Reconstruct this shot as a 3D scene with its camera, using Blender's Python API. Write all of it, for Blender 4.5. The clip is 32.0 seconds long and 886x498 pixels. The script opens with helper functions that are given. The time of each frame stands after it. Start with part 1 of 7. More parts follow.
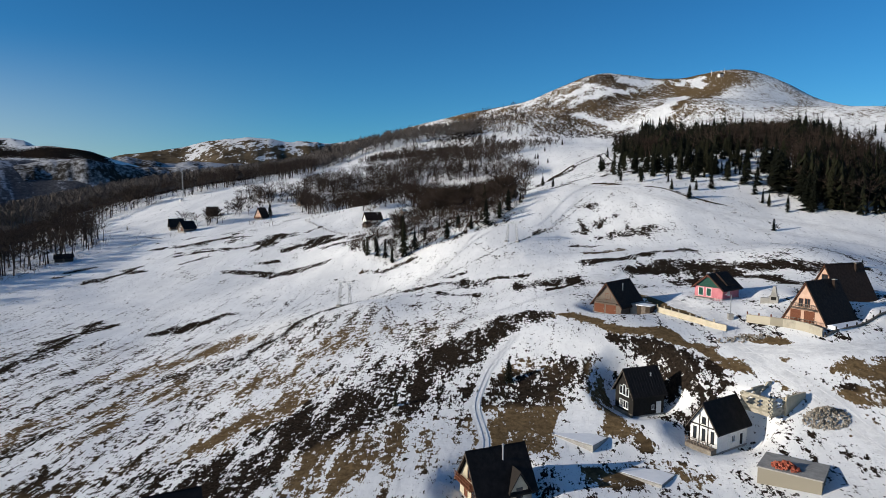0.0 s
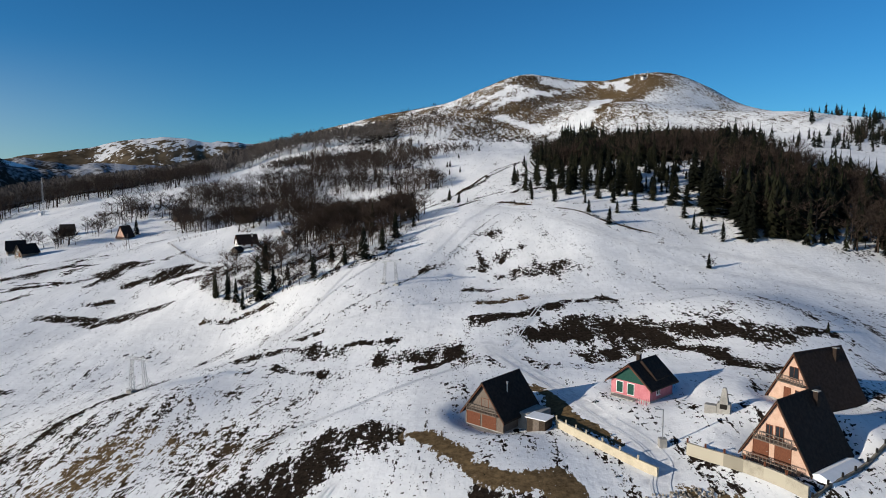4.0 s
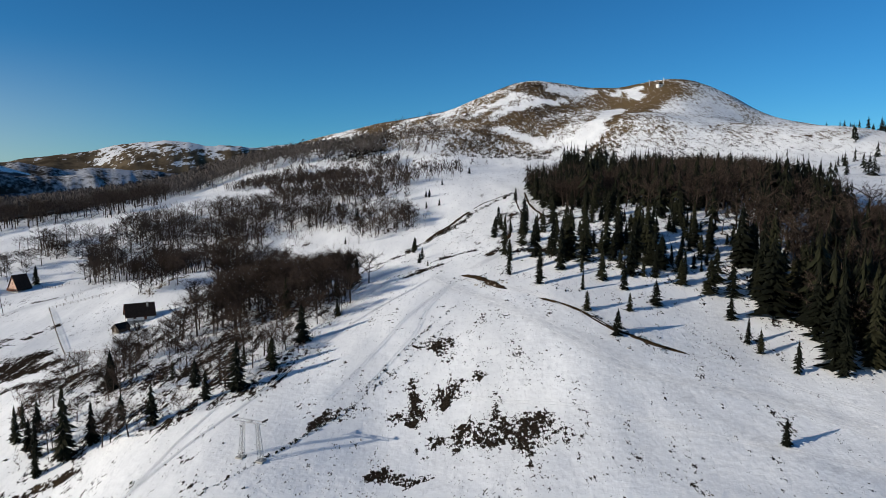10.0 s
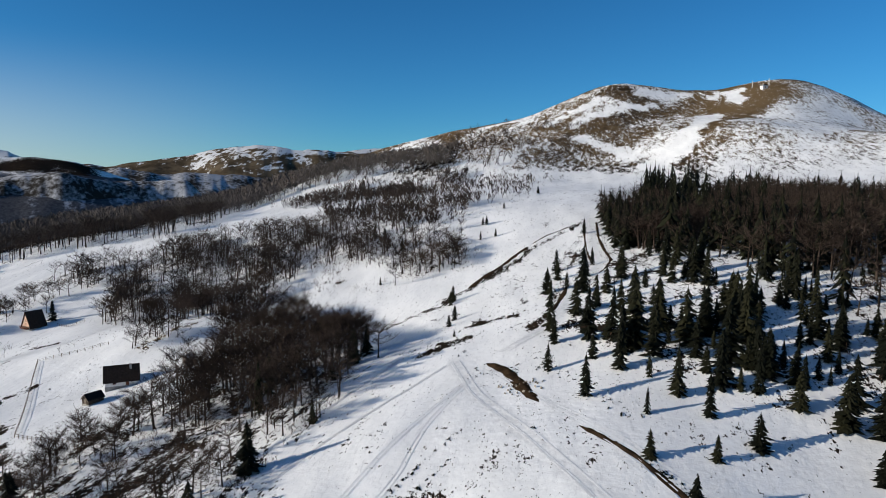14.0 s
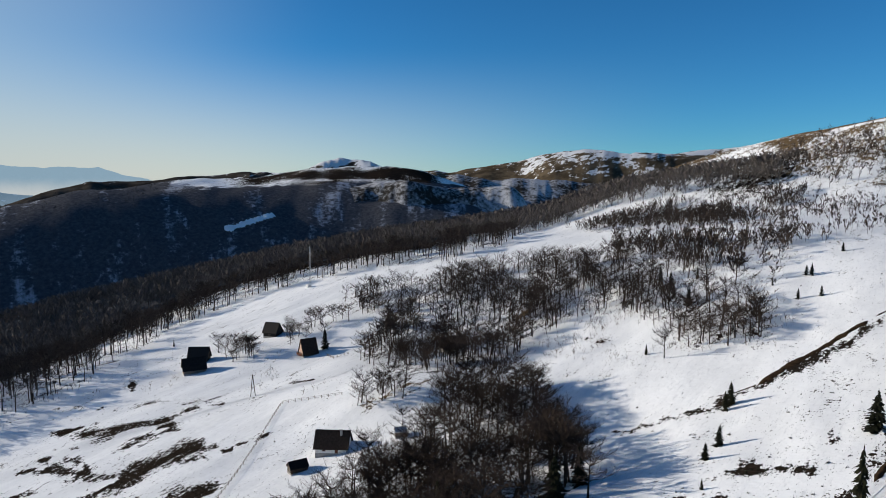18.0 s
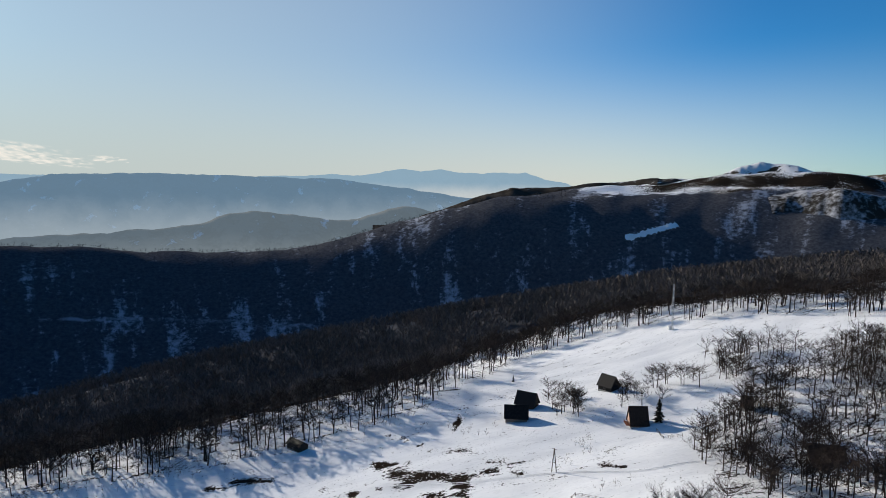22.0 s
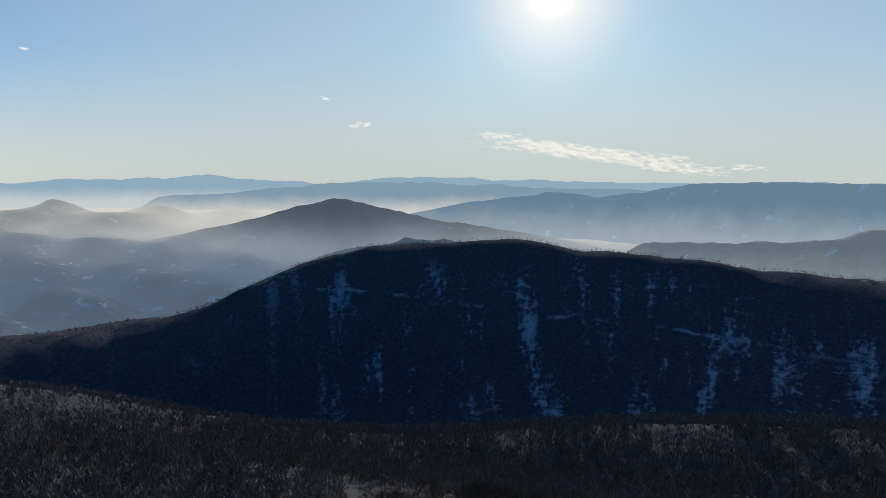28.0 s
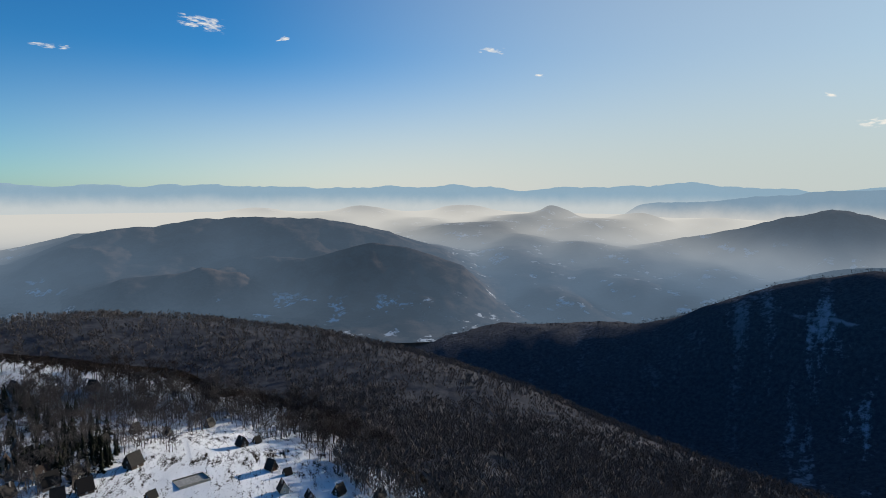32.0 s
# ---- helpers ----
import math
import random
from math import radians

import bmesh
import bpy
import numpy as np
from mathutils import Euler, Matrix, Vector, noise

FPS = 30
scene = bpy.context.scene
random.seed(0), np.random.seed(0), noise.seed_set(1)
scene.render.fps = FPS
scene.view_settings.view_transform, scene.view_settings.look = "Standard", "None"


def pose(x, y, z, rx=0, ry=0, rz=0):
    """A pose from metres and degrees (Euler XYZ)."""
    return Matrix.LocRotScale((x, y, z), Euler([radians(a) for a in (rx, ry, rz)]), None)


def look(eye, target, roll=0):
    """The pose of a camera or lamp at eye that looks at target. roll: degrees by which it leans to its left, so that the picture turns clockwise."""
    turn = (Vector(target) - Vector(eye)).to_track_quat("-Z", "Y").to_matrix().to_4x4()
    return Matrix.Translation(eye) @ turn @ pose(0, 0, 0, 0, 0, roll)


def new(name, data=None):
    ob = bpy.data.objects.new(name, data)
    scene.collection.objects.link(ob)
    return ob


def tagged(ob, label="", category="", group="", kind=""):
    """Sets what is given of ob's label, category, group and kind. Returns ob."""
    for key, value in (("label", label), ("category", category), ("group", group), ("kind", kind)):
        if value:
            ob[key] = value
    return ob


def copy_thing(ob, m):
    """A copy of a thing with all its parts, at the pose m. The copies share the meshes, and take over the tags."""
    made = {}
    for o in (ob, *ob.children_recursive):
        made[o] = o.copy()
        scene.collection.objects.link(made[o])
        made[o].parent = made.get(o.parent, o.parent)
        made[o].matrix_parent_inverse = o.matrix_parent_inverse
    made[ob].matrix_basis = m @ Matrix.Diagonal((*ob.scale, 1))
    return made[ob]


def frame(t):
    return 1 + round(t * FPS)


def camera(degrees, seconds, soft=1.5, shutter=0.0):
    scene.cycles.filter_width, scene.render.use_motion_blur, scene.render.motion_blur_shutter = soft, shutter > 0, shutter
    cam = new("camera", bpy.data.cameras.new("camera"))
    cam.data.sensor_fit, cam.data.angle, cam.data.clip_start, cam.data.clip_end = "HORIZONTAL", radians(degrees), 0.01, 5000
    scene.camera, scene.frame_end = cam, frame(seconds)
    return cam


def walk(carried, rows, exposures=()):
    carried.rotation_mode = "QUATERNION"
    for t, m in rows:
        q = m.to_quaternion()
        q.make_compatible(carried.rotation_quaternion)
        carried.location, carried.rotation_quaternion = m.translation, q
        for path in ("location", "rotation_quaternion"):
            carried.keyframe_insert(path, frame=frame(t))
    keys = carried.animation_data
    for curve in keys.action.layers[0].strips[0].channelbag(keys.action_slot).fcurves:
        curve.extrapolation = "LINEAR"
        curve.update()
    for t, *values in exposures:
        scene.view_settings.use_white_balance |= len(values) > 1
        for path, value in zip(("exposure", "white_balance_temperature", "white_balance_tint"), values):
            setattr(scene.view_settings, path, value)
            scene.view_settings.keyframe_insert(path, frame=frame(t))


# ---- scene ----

# brightness of the picture along the flight
EXPOSURES = [(0.0, -0.05), (7.0, -0.12), (12.0, -0.02), (18.0, 0.08), (22.0, 0.16), (27.0, 0.22), (32.0, 0.20)]

# ---------------------------------------------------------------- camera
cam = camera(66.84, 32.0, 0.65)
# seconds, x, y, z, yaw to the left from +y, pitch, roll
PATH = [
    (0.0, 0.00, 0.00, 40.00, 7.12, -5.75, -0.08),
    (0.5, 1.81, 7.17, 40.03, 5.69, -5.78, -0.09),
    (1.0, 3.52, 14.35, 40.28, 3.29, -5.79, -0.06),
    (1.5, 5.29, 21.51, 40.82, 1.32, -5.80, -0.11),
    (2.0, 7.19, 28.35, 41.79, 1.26, -5.79, -0.14),
    (2.5, 9.13, 34.90, 43.04, 1.34, -5.79, -0.20),
    (3.0, 11.04, 41.42, 44.46, 1.41, -5.79, -0.19),
    (3.5, 12.81, 47.94, 45.95, 1.39, -5.78, -0.21),
    (5.5, 19.54, 73.92, 51.80, 1.67, -5.75, -0.06),
    (6.0, 21.07, 80.50, 53.34, 1.72, -5.75, -0.09),
    (6.5, 22.54, 86.82, 54.93, 1.80, -5.74, -0.03),
    (7.0, 23.94, 93.13, 56.57, 1.86, -5.72, 0.05),
    (7.5, 25.41, 99.88, 58.19, 1.95, -5.70, 0.10),
    (8.0, 26.90, 106.70, 59.71, 2.04, -5.68, 0.12),
    (8.5, 28.32, 113.44, 61.25, 2.12, -5.68, 0.14),
    (9.0, 29.62, 120.15, 62.74, 2.21, -5.67, 0.16),
    (9.5, 30.88, 126.89, 64.24, 2.29, -5.65, 0.14),
    (10.0, 32.27, 133.70, 65.63, 2.37, -5.64, 0.13),
    (10.5, 33.44, 140.62, 66.97, 2.43, -5.61, 0.16),
    (11.0, 34.63, 147.44, 68.42, 2.48, -5.60, 0.19),
    (11.5, 36.04, 154.08, 69.84, 2.56, -5.58, 0.26),
    (12.0, 37.53, 160.73, 71.33, 2.65, -5.56, 0.34),
    (12.5, 39.09, 167.22, 72.87, 4.41, -5.55, 0.33),
    (13.0, 40.85, 173.24, 74.49, 6.34, -5.55, 0.31),
    (13.5, 42.91, 178.71, 76.21, 7.77, -5.55, 0.29),
    (15.5, 48.81, 203.29, 83.38, 20.09, -5.63, 0.20),
    (16.0, 50.00, 209.63, 85.20, 24.17, -5.63, 0.13),
    (16.5, 50.94, 216.16, 87.01, 28.03, -5.61, 0.12),
    (17.0, 51.47, 222.89, 88.82, 31.30, -5.60, 0.14),
    (17.5, 51.68, 229.81, 90.50, 34.52, -5.58, 0.13),
    (18.0, 51.51, 236.62, 92.22, 37.54, -5.58, 0.08),
    (18.5, 51.22, 243.36, 94.13, 40.86, -5.58, 0.09),
    (19.0, 50.64, 249.84, 96.24, 45.39, -5.58, 0.21),
    (19.5, 49.71, 256.20, 98.24, 49.90, -5.59, 0.18),
    (20.0, 48.58, 262.49, 100.03, 54.44, -5.57, 0.16),
    (20.5, 46.90, 268.56, 101.90, 59.01, -5.56, 0.16),
    (21.0, 44.54, 274.35, 103.91, 63.55, -5.55, 0.23),
    (21.5, 41.80, 279.88, 105.87, 67.68, -5.53, 0.25),
    (22.0, 39.06, 285.18, 107.85, 71.98, -5.51, 0.20),
    (22.5, 36.42, 290.07, 109.90, 76.36, -5.49, 0.20),
    (23.0, 33.97, 294.56, 112.27, 80.74, -5.46, 0.18),
    (23.5, 31.33, 298.59, 114.82, 85.08, -5.44, 0.12),
    (24.0, 28.36, 302.47, 117.46, 89.17, -5.44, 0.06),
    (24.5, 25.07, 306.14, 120.32, 92.97, -5.45, 0.08),
    (26.5, 8.58, 317.55, 135.82, 108.37, -5.56, 0.15),
    (27.0, 4.66, 320.24, 138.92, 113.23, -5.57, 0.21),
    (27.5, 1.10, 322.73, 141.63, 118.15, -5.55, 0.19),
    (28.0, -2.08, 324.99, 143.99, 123.10, -5.53, 0.21),
    (28.5, -5.03, 327.10, 146.00, 128.36, -5.51, 0.17),
    (29.0, -8.12, 329.16, 147.86, 133.78, -5.48, 0.20),
    (29.5, -11.89, 331.23, 149.82, 139.11, -5.46, 0.20),
    (30.0, -16.58, 333.18, 152.18, 144.47, -5.44, 0.26),
    (30.5, -21.83, 334.88, 155.02, 149.39, -5.41, 0.23),
    (31.0, -27.11, 336.35, 158.15, 154.04, -5.36, 0.17),
    (31.5, -32.33, 337.66, 161.43, 158.57, -5.33, 0.19),
    (32.0, -37.46, 338.90, 164.75, 162.94, -5.30, 0.18),
]


def flight(x, y, z, yaw, pitch, roll):
    a, p = radians(yaw), radians(pitch)
    ahead = Vector((-math.sin(a) * math.cos(p), math.cos(a) * math.cos(p), math.sin(p)))
    eye = Vector((x, y, z))
    return look(eye, eye + 10 * ahead, roll)


walk(cam, [(t, flight(*p)) for t, *p in PATH], EXPOSURES)

# ---------------------------------------------------------------- sky and sun
SUN_YAW, SUN_UP = 114.3, 15.2
world = bpy.data.worlds.new("sky")
scene.world = world
world.use_nodes = True
nt = world.node_tree
sky = nt.nodes.new("ShaderNodeTexSky")
sky.sky_type = "NISHITA"
sky.sun_disc = False
sky.sun_elevation = radians(SUN_UP)
sky.sun_rotation = radians(-SUN_YAW)
sky.altitude = 2500
sky.air_density, sky.dust_density, sky.ozone_density = 1.0, 1.3, 4.5
rich = nt.nodes.new("ShaderNodeHueSaturation")
rich.inputs["Saturation"].default_value = 1.14
cool = nt.nodes.new("ShaderNodeMix")
cool.data_type, cool.blend_type = "RGBA", "MULTIPLY"
cool.inputs["Factor"].default_value = 1.0
cool.inputs["B"].default_value = (0.60, 1.02, 1.055, 1)
nt.nodes["Background"].inputs["Strength"].default_value = 0.105
nt.links.new(sky.outputs[0], rich.inputs["Color"])
nt.links.new(rich.outputs[0], cool.inputs["A"])
# bright air round the sun and low over the valleys
way = nt.nodes.new("ShaderNodeTexCoord").outputs["Generated"]
toward = nt.nodes.new("ShaderNodeVectorMath")
toward.operation = "DOT_PRODUCT"
a, e = radians(SUN_YAW), radians(SUN_UP)
nt.links.new(way, toward.inputs[0])
toward.inputs[1].default_value = (-math.sin(a) * math.cos(e), math.cos(a) * math.cos(e), math.sin(e))
spread = nt.nodes.new("ShaderNodeMapRange")
spread.interpolation_type = "SMOOTHSTEP"
nt.links.new(toward.outputs["Value"], spread.inputs["Value"])
spread.inputs["From Min"].default_value, spread.inputs["From Max"].default_value = 0.4, 1.0
spread.inputs["To Max"].default_value = 0.88
veil = nt.nodes.new("ShaderNodeMix")
veil.data_type = "RGBA"
height = nt.nodes.new("ShaderNodeSeparateXYZ")
nt.links.new(way, height.inputs[0])
thin = nt.nodes.new("ShaderNodeMapRange")
nt.links.new(height.outputs["Z"], thin.inputs["Value"])
thin.inputs["From Min"].default_value, thin.inputs["From Max"].default_value = 0.0, 0.55
thin.inputs["To Min"].default_value, thin.inputs["To Max"].default_value = 1.0, 0.45
both = nt.nodes.new("ShaderNodeMath")
both.operation = "MULTIPLY"
nt.links.new(spread.outputs[0], both.inputs[0])
nt.links.new(thin.outputs[0], both.inputs[1])
nt.links.new(both.outputs[0], veil.inputs["Factor"])
# warm pale band along the horizon on the sun's side
side = nt.nodes.new("ShaderNodeMapRange")
side.interpolation_type = "SMOOTHSTEP"
nt.links.new(toward.outputs["Value"], side.inputs["Value"])
side.inputs["From Min"].default_value, side.inputs["From Max"].default_value = -0.15, 0.75
side.inputs["To Max"].default_value = 0.9
low = nt.nodes.new("ShaderNodeMapRange")
low.interpolation_type = "SMOOTHSTEP"
nt.links.new(height.outputs["Z"], low.inputs["Value"])
low.inputs["From Min"].default_value, low.inputs["From Max"].default_value = -0.02, 0.2
low.inputs["To Min"].default_value, low.inputs["To Max"].default_value = 1.0, 0.0
band = nt.nodes.new("ShaderNodeMath")
band.operation = "MULTIPLY"
nt.links.new(side.outputs[0], band.inputs[0])
nt.links.new(low.outputs[0], band.inputs[1])
warm = nt.nodes.new("ShaderNodeMix")
warm.data_type = "RGBA"
nt.links.new(band.outputs[0], warm.inputs["Factor"])
nt.links.new(cool.outputs["Result"], warm.inputs["A"])
warm.inputs["B"].default_value = (6.1, 5.65, 5.15, 1)
nt.links.new(warm.outputs["Result"], veil.inputs["A"])
veil.inputs["B"].default_value = (4.2, 4.72, 4.65, 1)
core = nt.nodes.new("ShaderNodeMapRange")
core.interpolation_type = "SMOOTHSTEP"
nt.links.new(toward.outputs["Value"], core.inputs["Value"])
core.inputs["From Min"].default_value, core.inputs["From Max"].default_value = 0.9992, 1.0
glare = nt.nodes.new("ShaderNodeMix")
glare.data_type = "RGBA"
nt.links.new(core.outputs[0], glare.inputs["Factor"])
glare.inputs["B"].default_value = (9.5, 9.5, 9.3, 1)
# a wider soft aureole
halo = nt.nodes.new("ShaderNodeMath")
halo.operation = "POWER"
halo.use_clamp = True
nt.links.new(toward.outputs["Value"], halo.inputs[0])
halo.inputs[1].default_value = 280.0
aureole = nt.nodes.new("ShaderNodeMix")
aureole.data_type = "RGBA"
aureole.inputs["B"].default_value = (8.1, 8.1, 7.9, 1)
nt.links.new(halo.outputs[0], aureole.inputs["Factor"])
nt.links.new(veil.outputs["Result"], aureole.inputs["A"])
nt.links.new(aureole.outputs["Result"], glare.inputs["A"])
nt.links.new(glare.outputs["Result"], nt.nodes["Background"].inputs["Color"])

sun_data = bpy.data.lights.new("sun", "SUN")
sun_data.energy, sun_data.angle, sun_data.color = 5.0, radians(0.53), (1.0, 0.925, 0.81)
sun = new("sun", sun_data)
a, e = radians(SUN_YAW), radians(SUN_UP)
sun.matrix_world = look((0, 0, 500), (500 * math.sin(a) * math.cos(e), -500 * math.cos(a) * math.cos(e), 500 - 500 * math.sin(e)))

# ---------------------------------------------------------------- lie of the land
ORIGIN = np.array([0.0, 200.0])
# amounts of overlapping swells of ground: on a square lattice near by, on rings farther off
RELIEF_0 = [1.8, 6, 7, 7.9, 9.1, 7, 4.5, 4.1, 4.5, 2.1, 0.1, -1.9, -0.7, 6.7, 4.2, 0.4, -2.9, -1.4, -4.1, -3.9, 2.7, 5.4, 2.3, -0.7, 0.7, 4.9, 3.4, 0.9, 7.4, 2, -3.9, -5.5, 1.7, -1.4, 3, 14.1, -2.6, -1.8, 3, 12.7, 5.9, 5.7, 13.3, -1.8, 8.2, 2.9, 8, 17.2, 12.9, 2.5, 0.1, 3.4, 1.3, 2.8, 11.6, 12.2, 1, 0.1, -4.4, 3.8, 8.5, 5, 4.4]
RELIEF_1 = [20, 20, 22, 32, 20, 13, -14, -20, -30, -14, -19, -16, -18, -15, -1, 11, 12, 19, 49, 45, 8, 5, 15, 39, 34, 27, 30, -10, 21, 32, 36, 53, 6, 30, 39, 29, 46, 61, 186, 202, 82, 28, -12, -48, -80, -102, -68, -8, 17, 15, 31, 32, 37, 40]
RELIEF_2 = [4, 7, 4, -0, 9, 15, -2, -7, 2, 6, 4, 2, 7, 8, 0, -2, 0, -9, 7, -9, -18, 19, -14, -19, 7, -6, -13, -4, -10, -9, 1, -1, -3, -2, 16, 11, -12, 1, 39, -12, -23, 23, -2, -26, -10, -0, 0, 2, 4, 6, 5]
RELIEF_3 = [70, -30, -30, 0, -30, -15, -12, -5, -8, -7, -6, -7, -31, -52, -66, -75, -74, -48, -90, 138, 90, 92, 115, 103, 103, 64, 70, 80, 96, 104, 108, 111, 83, 20, 11, 19, -9, -28, 139, 163, 126, 123, 146, 122, 68, 59, 59, 64, 61, 62, 55, 43, 17, 18, 28, -12, -37, 81, 168, 183, 153, 117, 49, 28, 32, 33, 33, 29, 25, 18, 9, -9, -18, -8, -9, -13]
TERRACES = [(19, 153, 5.7), (44, 179, -3.4), (58, 146, 2.7), (18, 120, -9.6), (-3, 122, 5.5), (-61, 211, -2.3), (85, 246, -0.5), (-84, 362, -3.7), (65, 280, -2.5), (60, 290, -0.6), (40, 248, -2.8), (-31, 262, 1.7), (-113, 459, -2.5), (-18, 389, -4.0), (8, 415, 0.7), (59, 287, 2.6), (25, 276, 3.0), (-233, 414, -1.6), (-181, 438, -4.5), (-166, 475, -0.3), (-27, 448, 1.3), (-178, 447, 3.1), (-94, 395, 6.0), (-208, 442, 2.8), (-272, 423, -0.0), (-234, 314, -1.0)]

# smaller swells round the cabins and along the ridge above them
SWALES_0 = [(44, 161, 2.6), (68, 153, 2.1), (72, 149, 2.6), (53, 127, 3.4), (39, 136, 0.6), (53, 150, -1.8), (15, 135, 3.4), (48, 124, 2.5), (-93, 258, -0.8), (-78, 293, 1.4), (-53, 186, 5.0), (48, 213, 0.7), (-29, 217, 1.1), (-102, 290, -2.1), (78, 195, 7.0)]
SWALES_1 = [(13, 243, -1.8), (42, 251, 1.9), (25, 230, 1.1), (24, 202, 2.6), (26, 263, -3.7), (18, 239, -2.2), (35, 321, -0.9), (61, 286, 1.1), (-2, 243, 2.4), (-53, 237, -4.1), (-3, 122, -1.8), (-108, 276, -1.5), (96, 282, -2.0)]
PLOTS = [(29, 150, -1.3), (16, 151, -0.2), (42, 143, -0.7), (38, 136, -0.5), (46, 138, -0.8), (52, 149, -0.4), (20, 128, 3.5), (72, 147, 0.9), (14, 134, -0.4), (50, 128, 0.4)]


def rings(turns, radii, share):
    p, s = [], []
    for r in radii:
        for a in turns:
            p.append((ORIGIN[0] - math.sin(radians(a)) * r, ORIGIN[1] + math.cos(radians(a)) * r))
            s.append(share * r)
    return p, s


SWELLS = []
SWELLS.append(([(x, y) for y in range(-120, 521, 80) for x in range(-300, 181, 80)], [70.0] * 63, RELIEF_0))
SWELLS.append((*rings(range(-60, 300, 20), (430, 680, 1000), 0.26), RELIEF_1))
SWELLS.append((*rings(range(-36, 29, 4), (640, 800, 960), 0.075), RELIEF_2))
SWELLS.append((*rings(range(30, 176, 8), (1350, 1750, 2150, 2600), 0.12), RELIEF_3))
SWELL_P = np.array([p for s in SWELLS for p in s[0]])
SWELL_S = np.array([v for s in SWELLS for v in s[1]])
SWELL_A = np.array([v for s in SWELLS for v in s[2]], float)


def cell_noise(ix, iy, seed):
    n = (ix.astype(np.int64) * 374761393 + iy.astype(np.int64) * 668265263 + seed * 974634777) & 0xFFFFFFFF
    n = ((n ^ (n >> 13)) * 1274126177) & 0xFFFFFFFF
    n = ((n ^ (n >> 16)) * 2246822519) & 0xFFFFFFFF
    return (n ^ (n >> 15)) / 4294967295.0


def smooth_noise(x, y, seed=0):
    """Value noise, 0 to 1, of cell size 1."""
    ix, iy = np.floor(x), np.floor(y)
    u, v = x - ix, y - iy
    u, v = u * u * (3 - 2 * u), v * v * (3 - 2 * v)
    a, b = cell_noise(ix, iy, seed), cell_noise(ix + 1, iy, seed)
    c, d = cell_noise(ix, iy + 1, seed), cell_noise(ix + 1, iy + 1, seed)
    return (a * (1 - u) + b * u) * (1 - v) + (c * (1 - u) + d * u) * v


def fractal(x, y, size, octaves=4, seed=0):
    out, amp, total = 0.0, 1.0, 0.0
    for k in range(octaves):
        out = out + amp * smooth_noise(x / size * 2**k, y / size * 2**k, seed + 17 * k)
        total, amp = total + amp, amp * 0.5
    return out / total


def large_form(x, y):
    x, y = np.atleast_1d(np.asarray(x, float)), np.atleast_1d(np.asarray(y, float))
    z = -380 * (1 - np.exp(-((x - ORIGIN[0]) ** 2 + (y - ORIGIN[1]) ** 2) / 1500.0**2))
    for (px, py), s, a in zip(SWELL_P, SWELL_S, SWELL_A):
        d2 = ((x - px) ** 2 + (y - py) ** 2) / (2 * s * s)
        near = d2 < 16
        z[near] += a * np.exp(-d2[near])
    for rows, wide in ((TERRACES, 24.0), (SWALES_0 + SWALES_1, 17.0), (PLOTS, 11.0)):
        for px, py, a in rows:
            d2 = ((x - px) ** 2 + (y - py) ** 2) / (2 * wide * wide)
            near = d2 < 12
            z[near] += a * np.exp(-d2[near])
    return z


# levelled house plots: place, height, radius
PADS = [(20.3, 120.0, -0.9, 4.2), (31.0, 109.2, -2.3, 4.2), (-4.0, 91.3, -4.5, 4.5), (43.8, 160.3, 13.3, 4.6), (57.1, 137.5, 12.5, 5.4), (68.3, 154.5, 14.2, 5.4), (21.0, 156.5, 10.0, 4.5)]


def ground_z(x, y):
    x, y = np.atleast_1d(np.asarray(x, float)), np.atleast_1d(np.asarray(y, float))
    z = large_form(x, y)
    r = np.hypot(x - ORIGIN[0], y - ORIGIN[1])
    z += (fractal(x, y, 28, 4, 3) - 0.5) * 1.6
    z += (fractal(x, y, 170, 5, 9) - 0.5) * 34 * np.clip((r - 1050) / 700, 0, 1)
    z += (fractal(x, y, 60, 4, 5) - 0.5) * 7 * np.clip((r - 350) / 400, 0, 1)
    for px, py, pz, pr in PADS:
        s = np.clip((np.hypot(x - px, y - py) - pr) / 6.0, 0, 1)
        z = pz + (z - pz) * s * s * (3 - 2 * s)
    return z


def zg(x, y):
    return float(ground_z(x, y)[0])


def sheet_mesh(name, x, y, z, wrap):
    """A mesh from arrays of rows and columns; wrap joins the last column to the first."""
    rows, cols = x.shape
    me = bpy.data.meshes.new(name)
    n = rows * cols
    me.vertices.add(n)
    me.vertices.foreach_set("co", np.stack([x, y, z], -1).astype(np.float32).ravel())
    i, j = np.meshgrid(np.arange(rows - 1), np.arange(cols if wrap else cols - 1), indexing="ij")
    k = (j + 1) % cols
    quads = np.stack([i * cols + j, (i + 1) * cols + j, (i + 1) * cols + k, i * cols + k], -1).reshape(-1)
    me.loops.add(len(quads))
    me.loops.foreach_set("vertex_index", quads.astype(np.int32))
    me.polygons.add(len(quads) // 4)
    me.polygons.foreach_set("loop_start", np.arange(0, len(quads), 4, dtype=np.int32))
    me.polygons.foreach_set("use_smooth", np.ones(len(quads) // 4, bool))
    me.update(calc_edges=True)
    return me

# ---------------------------------------------------------------- materials
def node(tree, kind, ins=None, **props):
    n = tree.nodes.new(kind)
    for k, v in props.items():
        setattr(n, k, v)
    for k, v in (ins or {}).items():
        if isinstance(v, bpy.types.NodeSocket):
            tree.links.new(v, n.inputs[k])
        else:
            n.inputs[k].default_value = v
    return n


